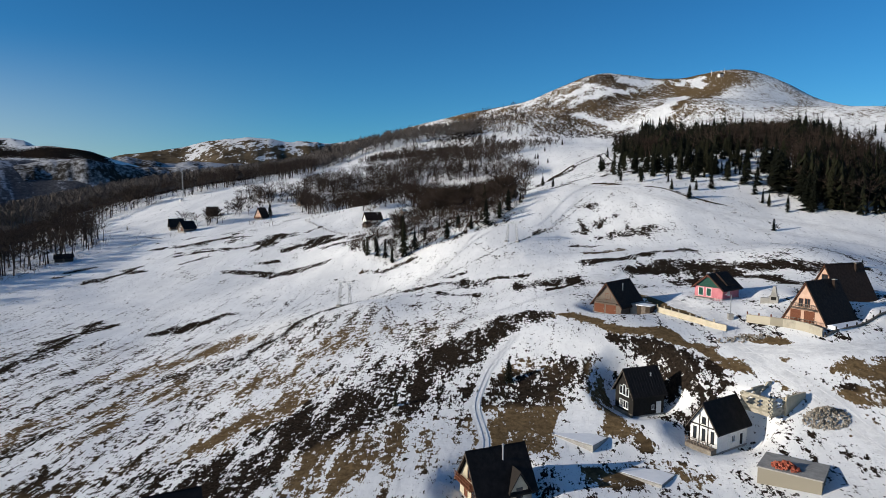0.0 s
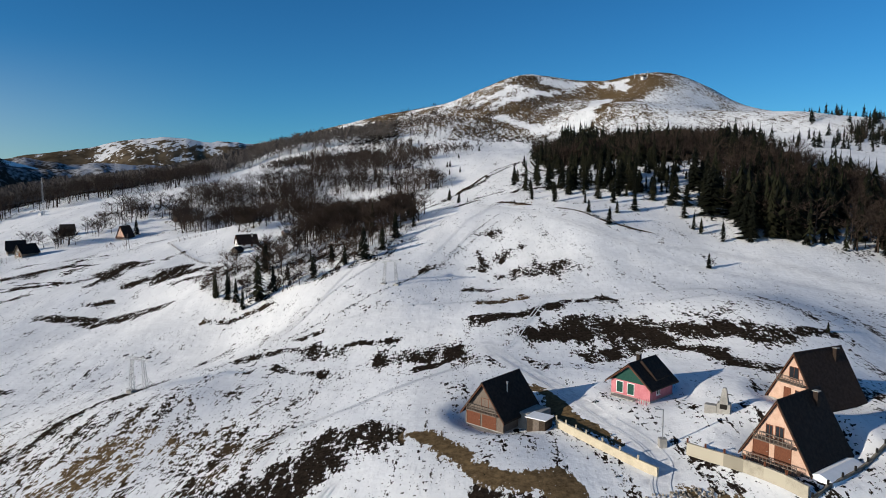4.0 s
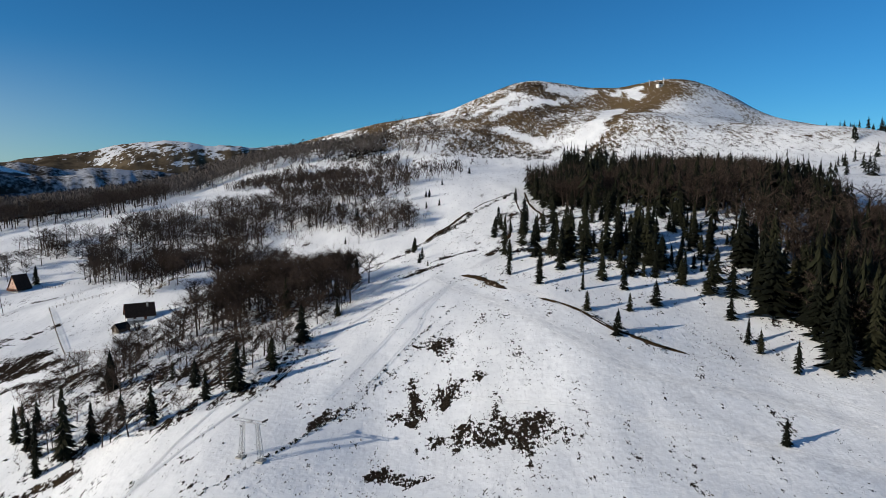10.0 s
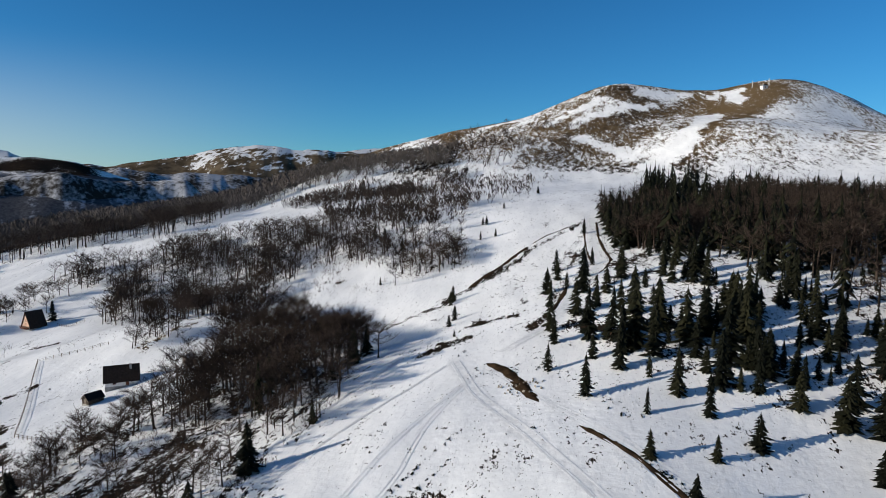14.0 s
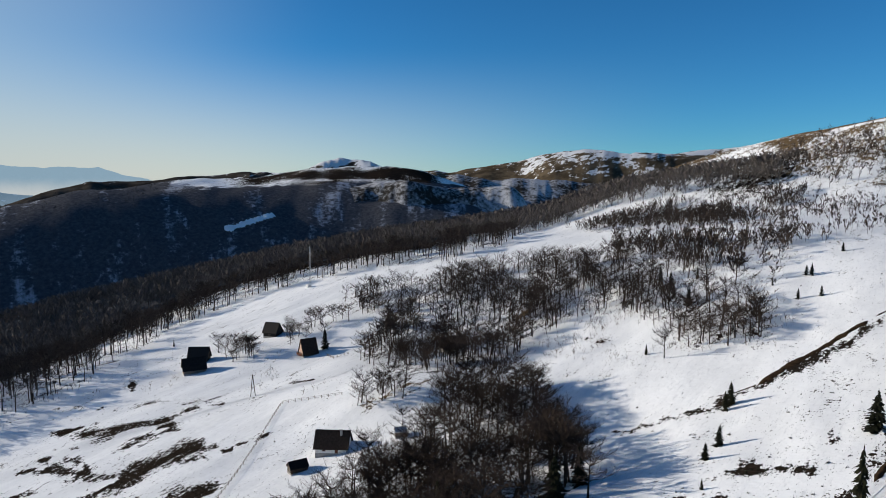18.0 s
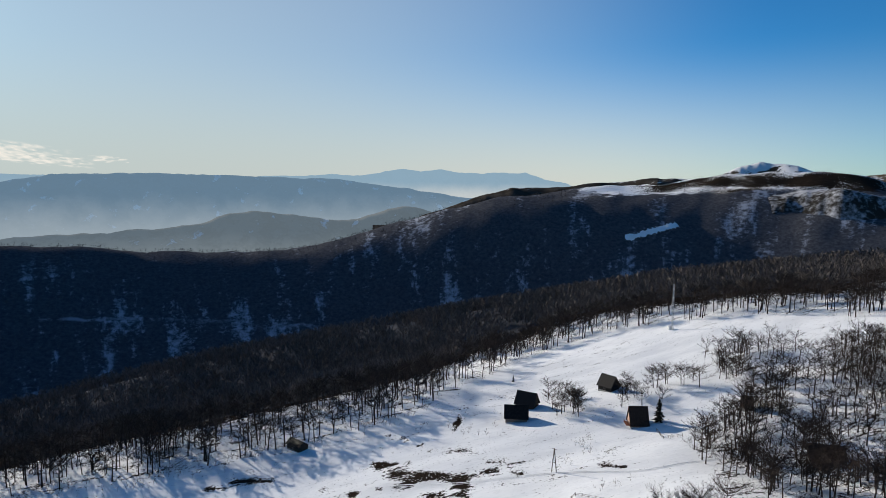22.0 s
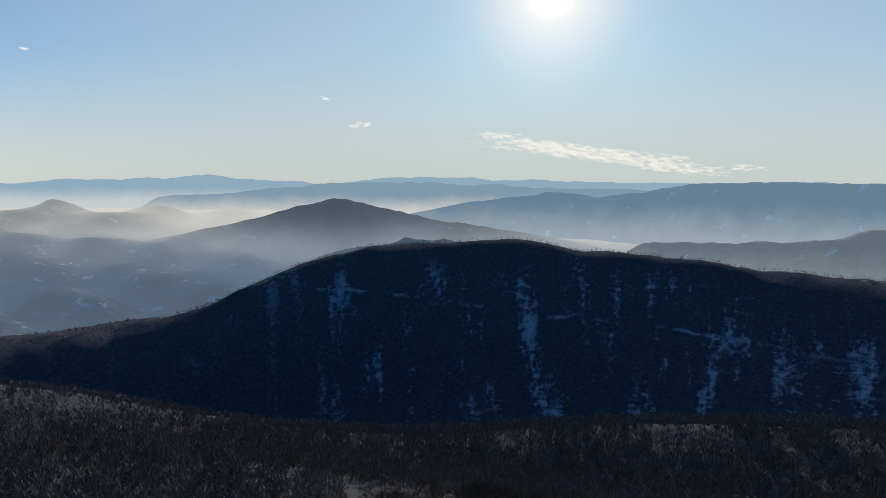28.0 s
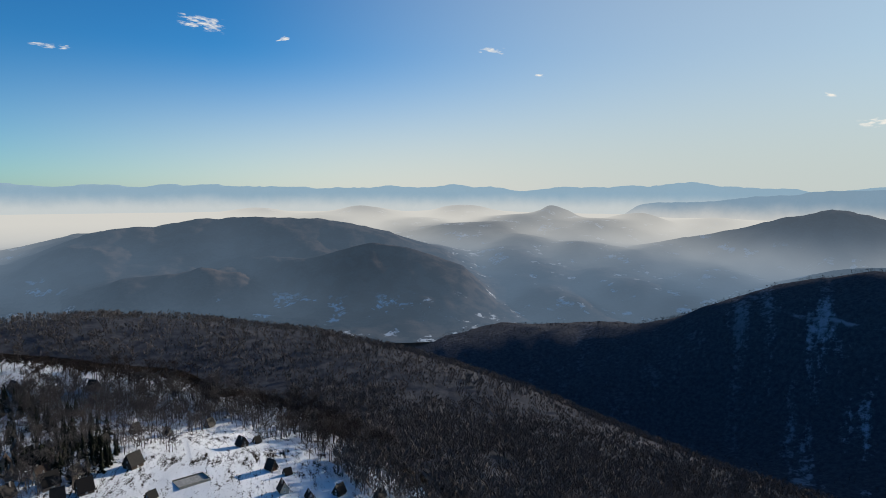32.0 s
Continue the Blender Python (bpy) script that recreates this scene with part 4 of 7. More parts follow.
soft = node(nt, "ShaderNodeMixShader", {0: attribute(nt, "cover"), 1: clear.outputs[0], 2: lit.outputs[0]})
nt.links.new(soft.outputs[0], nt.nodes["Material Output"].inputs["Surface"])


def cloud(turn, up, wide, tall, tilt, thick, seed):
    """A thin veil of cloud far off, of uneven density with frayed rims."""
    t = np.linspace(-1, 1, 80)[None]
    u = np.linspace(-1, 1, 28)[:, None]
    a = radians(turn) + np.radians(wide) * t + 0 * u
    e = radians(up) + np.radians(tall) * u + np.radians(tilt) * t
    ex, ey, ez = eye_at(turn)
    cover = fractal(t * wide * 2.2 + u * 0.4, u * tall * 9 + 0 * t, 1.0, 6, seed)
    cover = np.clip((cover - 0.62 + thick * (1 - t * t) * (1 - u * u)) * 2.6, 0, 0.9) * soft_step(1 - np.abs(t), 0, 0.25) * soft_step(1 - np.abs(u), 0, 0.3)
    ob = new("cloud", sheet_mesh("cloud", ex - np.sin(a) * 4400, ey + np.cos(a) * 4400, ez + 4400 * np.tan(e), False))
    ob.data.materials.append(m_cloud)
    ob.data.attributes.new("cover", "FLOAT", "POINT").data.foreach_set("value", cover.astype(np.float32).ravel())
    tagged(ob, "thin wispy cloud in the pale morning sky", "cloud", kind="structure")


for k, row in enumerate([(111.0, 2.75, 10.6, 0.75, 1.35, 0.44), (103.5, 1.5, 4.2, 0.5, 0.3, 0.36), (118.5, 4.15, 2.4, 0.3, 0.1, 0.32), (130.0, 4.85, 1.4, 0.4, -0.1, 0.25), (133.0, 6.9, 0.5, 0.15, 0.1, 0.3), (182.3, 12.5, 1.9, 0.6, 0.2, 0.3),
                         (192.7, 9.95, 1.5, 0.2, 0.0, 0.25), (176.1, 11.75, 0.6, 0.2, -0.1, 0.3), (158.9, 11.1, 1.2, 0.4, 0.1, 0.25), (154.8, 9.2, 0.5, 0.15, 0.0, 0.25), (98.5, 1.6, 1.6, 0.3, 0.0, 0.25)]):
    cloud(*row, 300 + 7 * k)

# ---------------------------------------------------------------- helpers for things and parts
def link_mesh(name, verts, faces, mat, parent=None, label="", smooth=False):
    me = bpy.data.meshes.new(name)
    me.from_pydata([tuple(v) for v in verts], [], [tuple(f) for f in faces])
    me.materials.append(mat)
    if smooth:
        me.polygons.foreach_set("use_smooth", np.ones(len(me.polygons), bool))
    ob = new(name, me)
    if parent:
        ob.parent = parent
    return tagged(ob, label)


def part(name, bm, mat, parent, label=""):
    me = bpy.data.meshes.new(name)
    bm.to_mesh(me)
    bm.free()
    me.materials.append(mat)
    ob = new(name, me)
    ob.parent = parent
    return tagged(ob, label)


def empty(name, m, label, category, group=""):
    ob = new(name)
    ob.matrix_basis = m
    return tagged(ob, label, category, group)


def triangle_mesh(name, verts, tris, mat):
    me = bpy.data.meshes.new(name)
    me.vertices.add(len(verts))
    me.vertices.foreach_set("co", np.asarray(verts, np.float32).ravel())
    me.loops.add(len(tris) * 3)
    me.loops.foreach_set("vertex_index", np.asarray(tris, np.int32).ravel())
    me.polygons.add(len(tris))
    me.polygons.foreach_set("loop_start", np.arange(0, len(tris) * 3, 3, dtype=np.int32))
    me.update(calc_edges=True)
    me.materials.append(mat)
    return me


# ---------------------------------------------------------------- tree forms, 1 m high
def tube(v, f, p, q, r0, r1, sides=3):
    p, q = np.array(p, float), np.array(q, float)
    d = (q - p) / (np.linalg.norm(q - p) + 1e-9)
    u = np.cross(d, (0.3, 0.9, 0.1))
    u /= np.linalg.norm(u)
    w = np.cross(d, u)
    n = len(v)
    for c, r in ((p, r0), (q, r1)):
        for k in range(sides):
            a = 2 * math.pi * k / sides
            v.append(c + r * (u * math.cos(a) + w * math.sin(a)))
    for k in range(sides):
        a, b = n + k, n + (k + 1) % sides
        f += [(a, b, b + sides), (a, b + sides, a + sides)]


def sliver(v, f, p, q, w, rng):
    p, q = np.array(p, float), np.array(q, float)
    side = np.cross(q - p, rng.normal(size=3))
    side *= w / (np.linalg.norm(side) + 1e-9)
    n = len(v)
    v += [p - side, p + side, q]
    f.append((n, n + 1, n + 2))


def beech_form(seed, limbs, subs, twigs, width=0.003, spread=0.30, slim=False, low=0.28, high=0.56):
    """Trunk, and a crown of limbs, branches and twigs that rise and fan out; lists of points and triangles for each."""
    rng = np.random.default_rng(seed)
    tv, tf, cv, cf = [], [], [], []
    lean = rng.normal(0, 0.02, 2)
    stem = [np.array([0, 0, -0.02]), np.array([lean[0], lean[1], low]), np.array([2.2 * lean[0], 2.2 * lean[1], high])]
    tube(tv, tf, stem[0], stem[1], 0.022, 0.016, 5)
    tube(tv, tf, stem[1], stem[2], 0.016, 0.009, 4)
    for i in range(limbs):
        s = 0.25 + 0.72 * (i + rng.random()) / limbs
        base = stem[1] + (stem[2] - stem[1]) * np.clip((s - 0.28) / 0.34, -0.1, 1)
        a = i * 2.4 + rng.random()
        out = np.array([math.cos(a), math.sin(a), 0])
        reach = spread * (0.6 + 0.5 * rng.random()) * (1.12 - 0.95 * abs(s - 0.42))
        tip = base + out * reach + np.array([0, 0, (0.10 + 0.14 * rng.random()) * (0.55 + 1.0 * s)])
        tip[2] = min(tip[2], 0.97 - 0.5 * reach * reach)
        bend = base * 0.5 + tip * 0.5 - (0, 0, 0.03)
        if slim:
            for _ in range(2):
                sliver(cv, cf, base, bend, 0.009, rng)
                sliver(cv, cf, base * 0.4 + bend * 0.6, tip, 0.007, rng)
        else:
            tube(cv, cf, base, bend, 0.009, 0.0055)
            tube(cv, cf, bend, tip, 0.0055, 0.002)
        for j in range(subs):
            q = base + (tip - base) * (0.3 + 0.7 * (j + rng.random()) / subs)
            d = out * rng.normal(0.5, 0.4) + np.cross(out, (0, 0, 1)) * rng.normal(0, 0.7) + np.array([0, 0, 0.55])
            e = q + d / np.linalg.norm(d) * (0.11 + 0.07 * rng.random())
            sliver(cv, cf, q, e, width * 1.3, rng)
            for _ in range(twigs):
                g = q + (e - q) * rng.random()
                h = g + (d / np.linalg.norm(d) + rng.normal(0, 0.75, 3)) * 0.06
                sliver(cv, cf, g, h, width, rng)
    return tv, tf, cv, cf


def far_tree_form(seed, count, width):
    """A bare crown for woods far off: a stem, and twigs that fan out of a rounded head."""
    rng = np.random.default_rng(seed)
    v, f = [], []
    sliver(v, f, (0.0, 0, -0.02), (0.02, 0, 0.75), 0.014, rng)
    for i in range(count):
        d = rng.normal(size=3)
        d /= np.linalg.norm(d)
        q = np.array([0.25 * d[0], 0.25 * d[1], 0.68 + 0.30 * d[2]])
        p = q * np.array([0.45, 0.45, 1.0]) - (0, 0, 0.16 + 0.1 * rng.random())
        sliver(v, f, q + rng.normal(0, 0.03, 3), p, width, rng)
        if i % 2:
            sliver(v, f, p, q + rng.normal(0, 0.05, 3), width, rng)
    return np.array(v), np.array(f)


def spruce_form(seed, tiers, blades, half=0.2, bare=0.05):
    """Uneven whorls of separate hanging sprays round a stem, with gaps; returns the stem's and the crown's points and triangles."""
    rng = np.random.default_rng(seed)
    tv, tf, v, f = [], [], [], []
    tube(tv, tf, (0, 0, -0.03), (0, 0, 0.95), 0.017, 0.002, 5)
    gap = (0.97 - bare) / tiers
    lean = rng.random(6)
    for k in range(tiers):
        s = k / (tiers - 1)
        r = half * (1 - s) ** 0.72 * (0.75 + 0.5 * rng.random()) + 0.014
        for j in range(blades):
            a = 2 * math.pi * (j + 0.5 * (k % 2) + rng.normal(0, 0.3)) / blades
            z = bare + (0.97 - bare) * s**0.95 + gap * rng.normal(0, 0.5)
            rr = r * (0.5 + 0.65 * rng.random()) * (0.8 + 0.4 * lean[int(a * 0.95) % 6])
            d, t = np.array([math.cos(a), math.sin(a), 0]), np.array([-math.sin(a), math.cos(a), 0])
            w = rr * (0.2 + 0.12 * rng.random())
            drop = (0.3 + 0.7 * rng.random()) * max(gap * 1.25, 0.05 * (1 - s))
            root, tip = np.array([0, 0, z + gap * 0.7]), d * rr + np.array([0, 0, max(z - drop, 0.01)])
            mid = d * rr * 0.55 + np.array([0, 0, z + gap * 0.25])
            n = len(v)
            v += [root, mid + t * w - (0, 0, drop * 0.7), tip, mid - t * w - (0, 0, drop * 0.7), mid]
            f += [(n, n + 1, n + 4), (n + 1, n + 2, n + 4), (n + 2, n + 3, n + 4), (n + 3, n, n + 4)]
    n = len(v)
    v += [np.array([0.008, 0, 0.92]), np.array([-0.006, 0.007, 0.92]), np.array([-0.006, -0.007, 0.92]), np.array([0, 0, 1.0])]
    f += [(n, n + 1, n + 3), (n + 1, n + 2, n + 3), (n + 2, n, n + 3)]
    return tv, tf, v, f


def scatter(name, forms, x, y, h, mat, label, category, seed=0, sink=0.0, squash=None):
    """Many growths as one object: each point takes one of the forms, turned, scaled to its height."""
    rng = np.random.default_rng(seed)
    z = ground_z(x, y) - sink
    pick = rng.integers(0, len(forms), len(x))
    allv, allf, base = [], [], 0
    for k, (fv, ff) in enumerate(forms):
        i = np.nonzero(pick == k)[0]
        if not len(i):
            continue
        a = rng.random(len(i)) * 6.283
        c, s = np.cos(a)[:, None], np.sin(a)[:, None]
        wide = (h[i] * (0.85 + 0.4 * rng.random(len(i))))[:, None] * (squash or 1.0)
        px = x[i][:, None] + (fv[None, :, 0] * c - fv[None, :, 1] * s) * wide
        py = y[i][:, None] + (fv[None, :, 0] * s + fv[None, :, 1] * c) * wide
        pz = z[i][:, None] + fv[None, :, 2] * h[i][:, None]
        allv.append(np.stack([px, py, pz], -1).reshape(-1, 3))
        allf.append((ff[None] + (base + np.arange(len(i)) * len(fv))[:, None, None]).reshape(-1, 3))
        base += len(i) * len(fv)
    ob = new(name, triangle_mesh(name, np.concatenate(allv), np.concatenate(allf), mat))
    return tagged(ob, label, category, kind="stuff")


def sprinkle(poly, count, seed, keep=None):
    """Points strewn over a polygon; keep(x, y) gives the chance of each."""
    rng = np.random.default_rng(seed)
    p = np.array(poly, float)
    lo, hi = p.min(0), p.max(0)
    x, y = rng.uniform(lo[0], hi[0], count), rng.uniform(lo[1], hi[1], count)
    ok = inside(poly, x, y)
    if keep is not None:
        ok &= rng.random(count) < keep(x, y)
    return x[ok], y[ok]


def as_arrays(form):
    tv, tf, v, f = form
    return np.concatenate([np.array(tv), np.array(v)]), np.concatenate([np.array(tf), np.array(f) + len(tv)])


def tree_things(name, form_list, trunk_mat, crown_mat, spots, label, category, group, seed):
    """Single trees, each with a trunk and a crown; alike ones share their meshes."""
    rng = random.Random(seed)
    kinds = []
    for tv, tf, v, f in form_list:
        first = new(name)
        tagged(first, label, category, group)
        link_mesh("trunk", tv, tf, trunk_mat, first)
        link_mesh("crown", v, f, crown_mat, first)
        kinds.append([first, False])
    for x, y, h in spots:
        k = rng.choice(kinds)
        wide = h * rng.uniform(0.85, 1.15)
        m = Matrix.Translation((x, y, zg(x, y) - 0.1)) @ Matrix.Rotation(rng.uniform(0, 6.28), 4, "Z")
        if k[1]:
            t = copy_thing(k[0], m)
        else:
            t, k[1] = k[0], True
            t.matrix_basis = m
        t.scale = (wide, wide, h)
    for first, used in kinds:
        if not used:
            for c in list(first.children):
                bpy.data.objects.remove(c)
            bpy.data.objects.remove(first)


# ---------------------------------------------------------------- woods
far_forms = [far_tree_form(s, 11, 0.032) for s in range(6)]
canopy_forms = [far_tree_form(130 + s, 22, 0.015) for s in range(6)]
mid_forms = [as_arrays(beech_form(20 + s, 10, 5, 4, 0.0048, 0.40, True, 0.26, 0.60)) for s in range(5)]
wood_forms = [as_arrays(beech_form(60 + s, 10, 5, 4, 0.0060, 0.36, True, 0.40, 0.70)) for s in range(5)]
spruce_mid = [as_arrays(spruce_form(40 + s, 10, 6, 0.21 + 0.02 * (s % 3))) for s in range(5)]


def west_chance(x, y):
    d = np.hypot(x + 40, y - 280)
    return np.clip(1.25 - d / 1100, 0.25, 1.0) * (0.75 + 0.5 * fractal(x, y, 45, 3, 81)) * (fractal(x, y, 70, 3, 82) > 0.27)


rng = np.random.default_rng(7)
wx_, wy_ = sprinkle(WEST_WOOD, 110000, 5, west_chance)
from_edge = np.full(len(wx_), 1e3)
for (x0, y0), (x1, y1) in zip(WEST_WOOD, WEST_WOOD[1:] + WEST_WOOD[:1]):
    from_edge = np.minimum(from_edge, segment_gap(wx_, wy_, x0, y0, x1, y1))
d_ = np.hypot(wx_ + 20, wy_ - 270)
rim_ = (from_edge < 55) & (d_ < 480) & (wy_ > 110)
rim_ |= (from_edge < 50) & (wy_ < -90) & (wy_ > -330) & (np.abs(wx_) < 170)
mid_ = ~rim_ & (d_ < 560)
far_ = d_ >= 560
far_ &= ~rim_
scatter("beech_wood", far_forms, wx_[far_], wy_[far_], rng.uniform(8.5, 14.5, far_.sum()) * np.where(wy_[far_] < -150, 0.72, 1.0), m_beech, "leafless brown beech forest covering the mountainside", "forest", 11, squash=1.35)
scatter("beech_canopy", canopy_forms, wx_[mid_], wy_[mid_], rng.uniform(11, 15.5, mid_.sum()), m_beech, "close grey-brown canopy of leafless beeches", "forest", 13, squash=1.35)
rim_ &= rng.random(len(d_)) < np.where(from_edge < 38, 0.62, 0.85)
nx_, ny_ = wx_[rim_], wy_[rim_]
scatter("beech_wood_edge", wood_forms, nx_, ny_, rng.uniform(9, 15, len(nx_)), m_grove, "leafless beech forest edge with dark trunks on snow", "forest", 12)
ux_, uy_ = sprinkle(UPPER, 5200, 15, lambda x, y: 0.1 + 1.2 * (fractal(x, y, 45, 3, 83) > 0.46))
ex_, ey_ = sprinkle([(-60, 560), (0, 560), (40, 640), (60, 760), (0, 900), (-160, 950), (-80, 800), (-40, 700)], 1500, 16, lambda x, y: 0.9 * (fractal(x, y, 60, 3, 84) > 0.5))
ux_, uy_ = np.concatenate([ux_, ex_]), np.concatenate([uy_, ey_])
fx2, fy2 = sprinkle([(-60, 780), (60, 800), (90, 880), (40, 980), (-60, 1040), (-170, 1000), (-130, 880)], 1500, 18, lambda x, y: (fractal(x * 0.7 + y * 0.4, y, 45, 3, 196) > 0.52) * 0.9)
ux_, uy_ = np.concatenate([ux_, fx2]), np.concatenate([uy_, fy2])
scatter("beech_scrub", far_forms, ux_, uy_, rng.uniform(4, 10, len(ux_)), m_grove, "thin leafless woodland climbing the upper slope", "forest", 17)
bx_, by_ = sprinkle(BAND, 3300, 25, lambda x, y: 0.16 + 0.46 * (fractal(x, y, 22, 3, 85) > 0.46))
thing_b = np.hypot(bx_ - 20, by_ - 260) < 245
thing_b &= np.cumsum(thing_b) <= 45
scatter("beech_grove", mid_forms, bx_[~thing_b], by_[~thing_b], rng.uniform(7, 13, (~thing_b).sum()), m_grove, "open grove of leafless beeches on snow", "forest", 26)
# dark woods on the opposite mountainside
ox_, oy_ = [], []
for k in range(6500):
    t_, r_ = rng.uniform(62, 168), 1180 + 900 * rng.random() ** 0.8
    ox_.append(-math.sin(radians(t_)) * r_)
    oy_.append(320 + math.cos(radians(t_)) * r_)
ox_, oy_ = np.array(ox_), np.array(oy_)
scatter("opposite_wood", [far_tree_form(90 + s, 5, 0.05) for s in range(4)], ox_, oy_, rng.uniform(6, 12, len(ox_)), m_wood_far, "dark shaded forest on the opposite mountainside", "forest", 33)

# spruce knoll: the deep part as one wood, its open foot as single trees
def deep_chance(x, y):
    return np.clip(0.25 + 2.4 * (fractal(x, y, 22, 3, 86) - 0.30), 0, 1)


kx_, ky_ = sprinkle(KNOLL_DEEP, 4300, 45, deep_chance)
k2x, k2y = sprinkle([(108, 282), (120, 262), (138, 248), (165, 240), (180, 290), (156, 340), (120, 318)], 420, 47)
kx_, ky_ = np.concatenate([kx_, k2x]), np.concatenate([ky_, k2y])
spruce_ = rng.random(len(kx_)) < np.where(fractal(kx_, ky_, 40, 2, 187) > 0.55, 0.3, 0.75)
kh_ = (4.5 + 12 * rng.random(len(kx_)) ** 1.2) * (0.6 + 0.9 * fractal(kx_, ky_, 26, 2, 194))
scatter("spruce_wood", spruce_mid, kx_[spruce_], ky_[spruce_], kh_[spruce_], m_needle_far, "dense dark spruce wood on the snowy knoll", "forest", 46, squash=0.85)
scatter("birch_mix", mid_forms, kx_[~spruce_], ky_[~spruce_], rng.uniform(8, 15, (~spruce_).sum()), m_wood_mix, "leafless brown trees among the dark spruces", "forest", 47)
# spruces on the right shoulder of the mountain
sx_, sy_ = sprinkle([(250, 560), (330, 700), (420, 900), (520, 950), (640, 700), (420, 430), (300, 420)], 1300, 55, lambda x, y: (fractal(x, y, 70, 3, 87) > 0.52) * 0.8)
scatter("shoulder_spruces", spruce_mid, sx_, sy_, rng.uniform(5, 12, len(sx_)), m_needle_far, "spruces strewn over the snowy shoulder", "forest", 56)
hx_, hy_ = sprinkle([(285, 500), (305, 570), (350, 650), (420, 720), (520, 720), (520, 500), (360, 430)], 1900, 57, lambda x, y: (fractal(x, y, 50, 3, 197) > 0.45) * 0.9)
half_ = rng.random(len(hx_)) < 0.5
scatter("shoulder_wood", spruce_mid, hx_[half_], hy_[half_], rng.uniform(6, 13, half_.sum()), m_needle_far, "dark spruces on the far wooded shoulder", "forest", 58)
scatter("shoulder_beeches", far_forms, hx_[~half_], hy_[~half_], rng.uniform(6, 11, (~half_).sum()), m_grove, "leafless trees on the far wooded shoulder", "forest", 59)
# low junipers and stones that dot the snow
jx_, jy_ = sprinkle([(-300, 90), (-60, 60), (110, 120), (140, 250), (60, 560), (30, 680), (-120, 640), (-230, 500), (-320, 400)], 6400, 65, lambda x, y: (fractal(x, y, 30, 4, 88) > 0.51) * 0.5)
for k, (xa, ya, xb, yb, w, n) in enumerate([(-12, 392, 14, 421, 0.8, 90), (14, 421, 31, 460, 1.6, 150), (31, 460, 56, 509, 1.4, 150), (58, 286, 76, 270, 0.9, 90), (40, 330, 58, 296, 1.6, 60), (10, 340, 24, 352, 3.0, 80), (18, 362, 36, 368, 2.5, 60), (26, 322, 42, 322, 2.5, 60),
                                               (-70, 156, -53, 198, 1.0, 110), (-53, 198, -31, 215, 0.8, 60), (-90, 120, -70, 156, 1.2, 90), (-31, 215, -16, 229, 0.6, 50), (-16, 229, -4, 242, 0.5, 60), (-4, 242, 6, 256, 0.5, 60), (4, 253, 28, 288, 0.35, 90), (11, 266, 29, 297, 0.35, 70), (-4, 192, 17, 192, 2.5, 70)]):
    s_ = rng.random(n)
    jx_, jy_ = np.concatenate([jx_, xa + (xb - xa) * s_ + rng.normal(0, w * 0.6, n)]), np.concatenate([jy_, ya + (yb - ya) * s_ + rng.normal(0, w * 0.6, n)])
r_x, r_y = sprinkle([(2, 336), (44, 334), (42, 400), (36, 424), (0, 404)], 520, 67, lambda x, y: 0.12 + 0.88 * (fractal(x, y, 9, 3, 91) > 0.56))
t_x, t_y = sprinkle([(60, 340), (96, 345), (80, 392), (66, 420), (60, 400)], 420, 68, lambda x, y: 0.2 + 0.8 * (fractal(x, y, 9, 3, 92) > 0.5))
jx_, jy_ = np.concatenate([jx_, r_x, t_x]), np.concatenate([jy_, r_y, t_y])
scatter("juniper_scrub", [as_arrays(spruce_form(70 + s, 2, 5, 0.75, 0.0)) for s in range(3)], jx_, jy_, rng.uniform(0.25, 0.8, len(jx_)), m_needle_far, "low dark juniper cushions dotting the snow", "shrub", 66, sink=0.05)
# brown brush beside the piste and below the groves
qx_, qy_ = sprinkle(COPSE_LOW, 2400, 75, lambda x, y: 0.35 + 0.65 * (fractal(x, y, 12, 3, 195) > 0.47))
q2x, q2y = sprinkle([(-40, 440), (12, 452), (14, 480), (-20, 545), (-60, 520), (-80, 450)], 1300, 76, lambda x, y: (fractal(x, y, 14, 3, 89) > 0.5) * 1.0)
q3x, q3y = sprinkle([(-240, 160), (-215, 210), (-225, 300), (-238, 350), (-262, 380), (-300, 420), (-285, 290)], 900, 77, lambda x, y: (fractal(x, y, 14, 3, 90) > 0.5) * 1.0)
q4x, q4y = sprinkle(BAND, 2600, 177, lambda x, y: (fractal(x, y, 22, 3, 188) > 0.55) * 0.9)
q5x, q5y = sprinkle([(-235, 395), (-160, 420), (-90, 400), (-60, 360), (-75, 330), (-110, 380), (-190, 392), (-240, 330)], 900, 178, lambda x, y: (fractal(x, y, 12, 3, 189) > 0.6) * 0.8)
q7x, q7y = sprinkle([(-232, 170), (-231, 200), (-228, 226), (-220, 262), (-225, 290), (-225, 312), (-230, 340), (-240, 366), (-270, 398), (-310, 440), (-314, 446), (-282, 412), (-252, 378), (-243, 345), (-240, 312), (-238, 270), (-242, 226), (-242, 175)], 3600, 180, lambda x, y: (fractal(x, y, 16, 3, 192) > 0.45) * 1.0)
q8x, q8y = sprinkle([(-138, 530), (-135, 546), (-81, 540), (-57, 516), (-36, 490), (-46, 480), (-60, 478), (-85, 494), (-105, 505)], 1100, 181, lambda x, y: 0.25 + 0.75 * (fractal(x, y, 13, 3, 198) > 0.47))
q6x, q6y = sprinkle(KNOLL, 1800, 179, lambda x, y: (fractal(x, y, 20, 3, 190) > 0.52) * 0.8)
qx_, qy_ = np.concatenate([qx_, q2x, q3x, q4x, q5x, q6x, q7x, q8x]), np.concatenate([qy_, q2y, q3y, q4y, q5y, q6y, q7y, q8y])
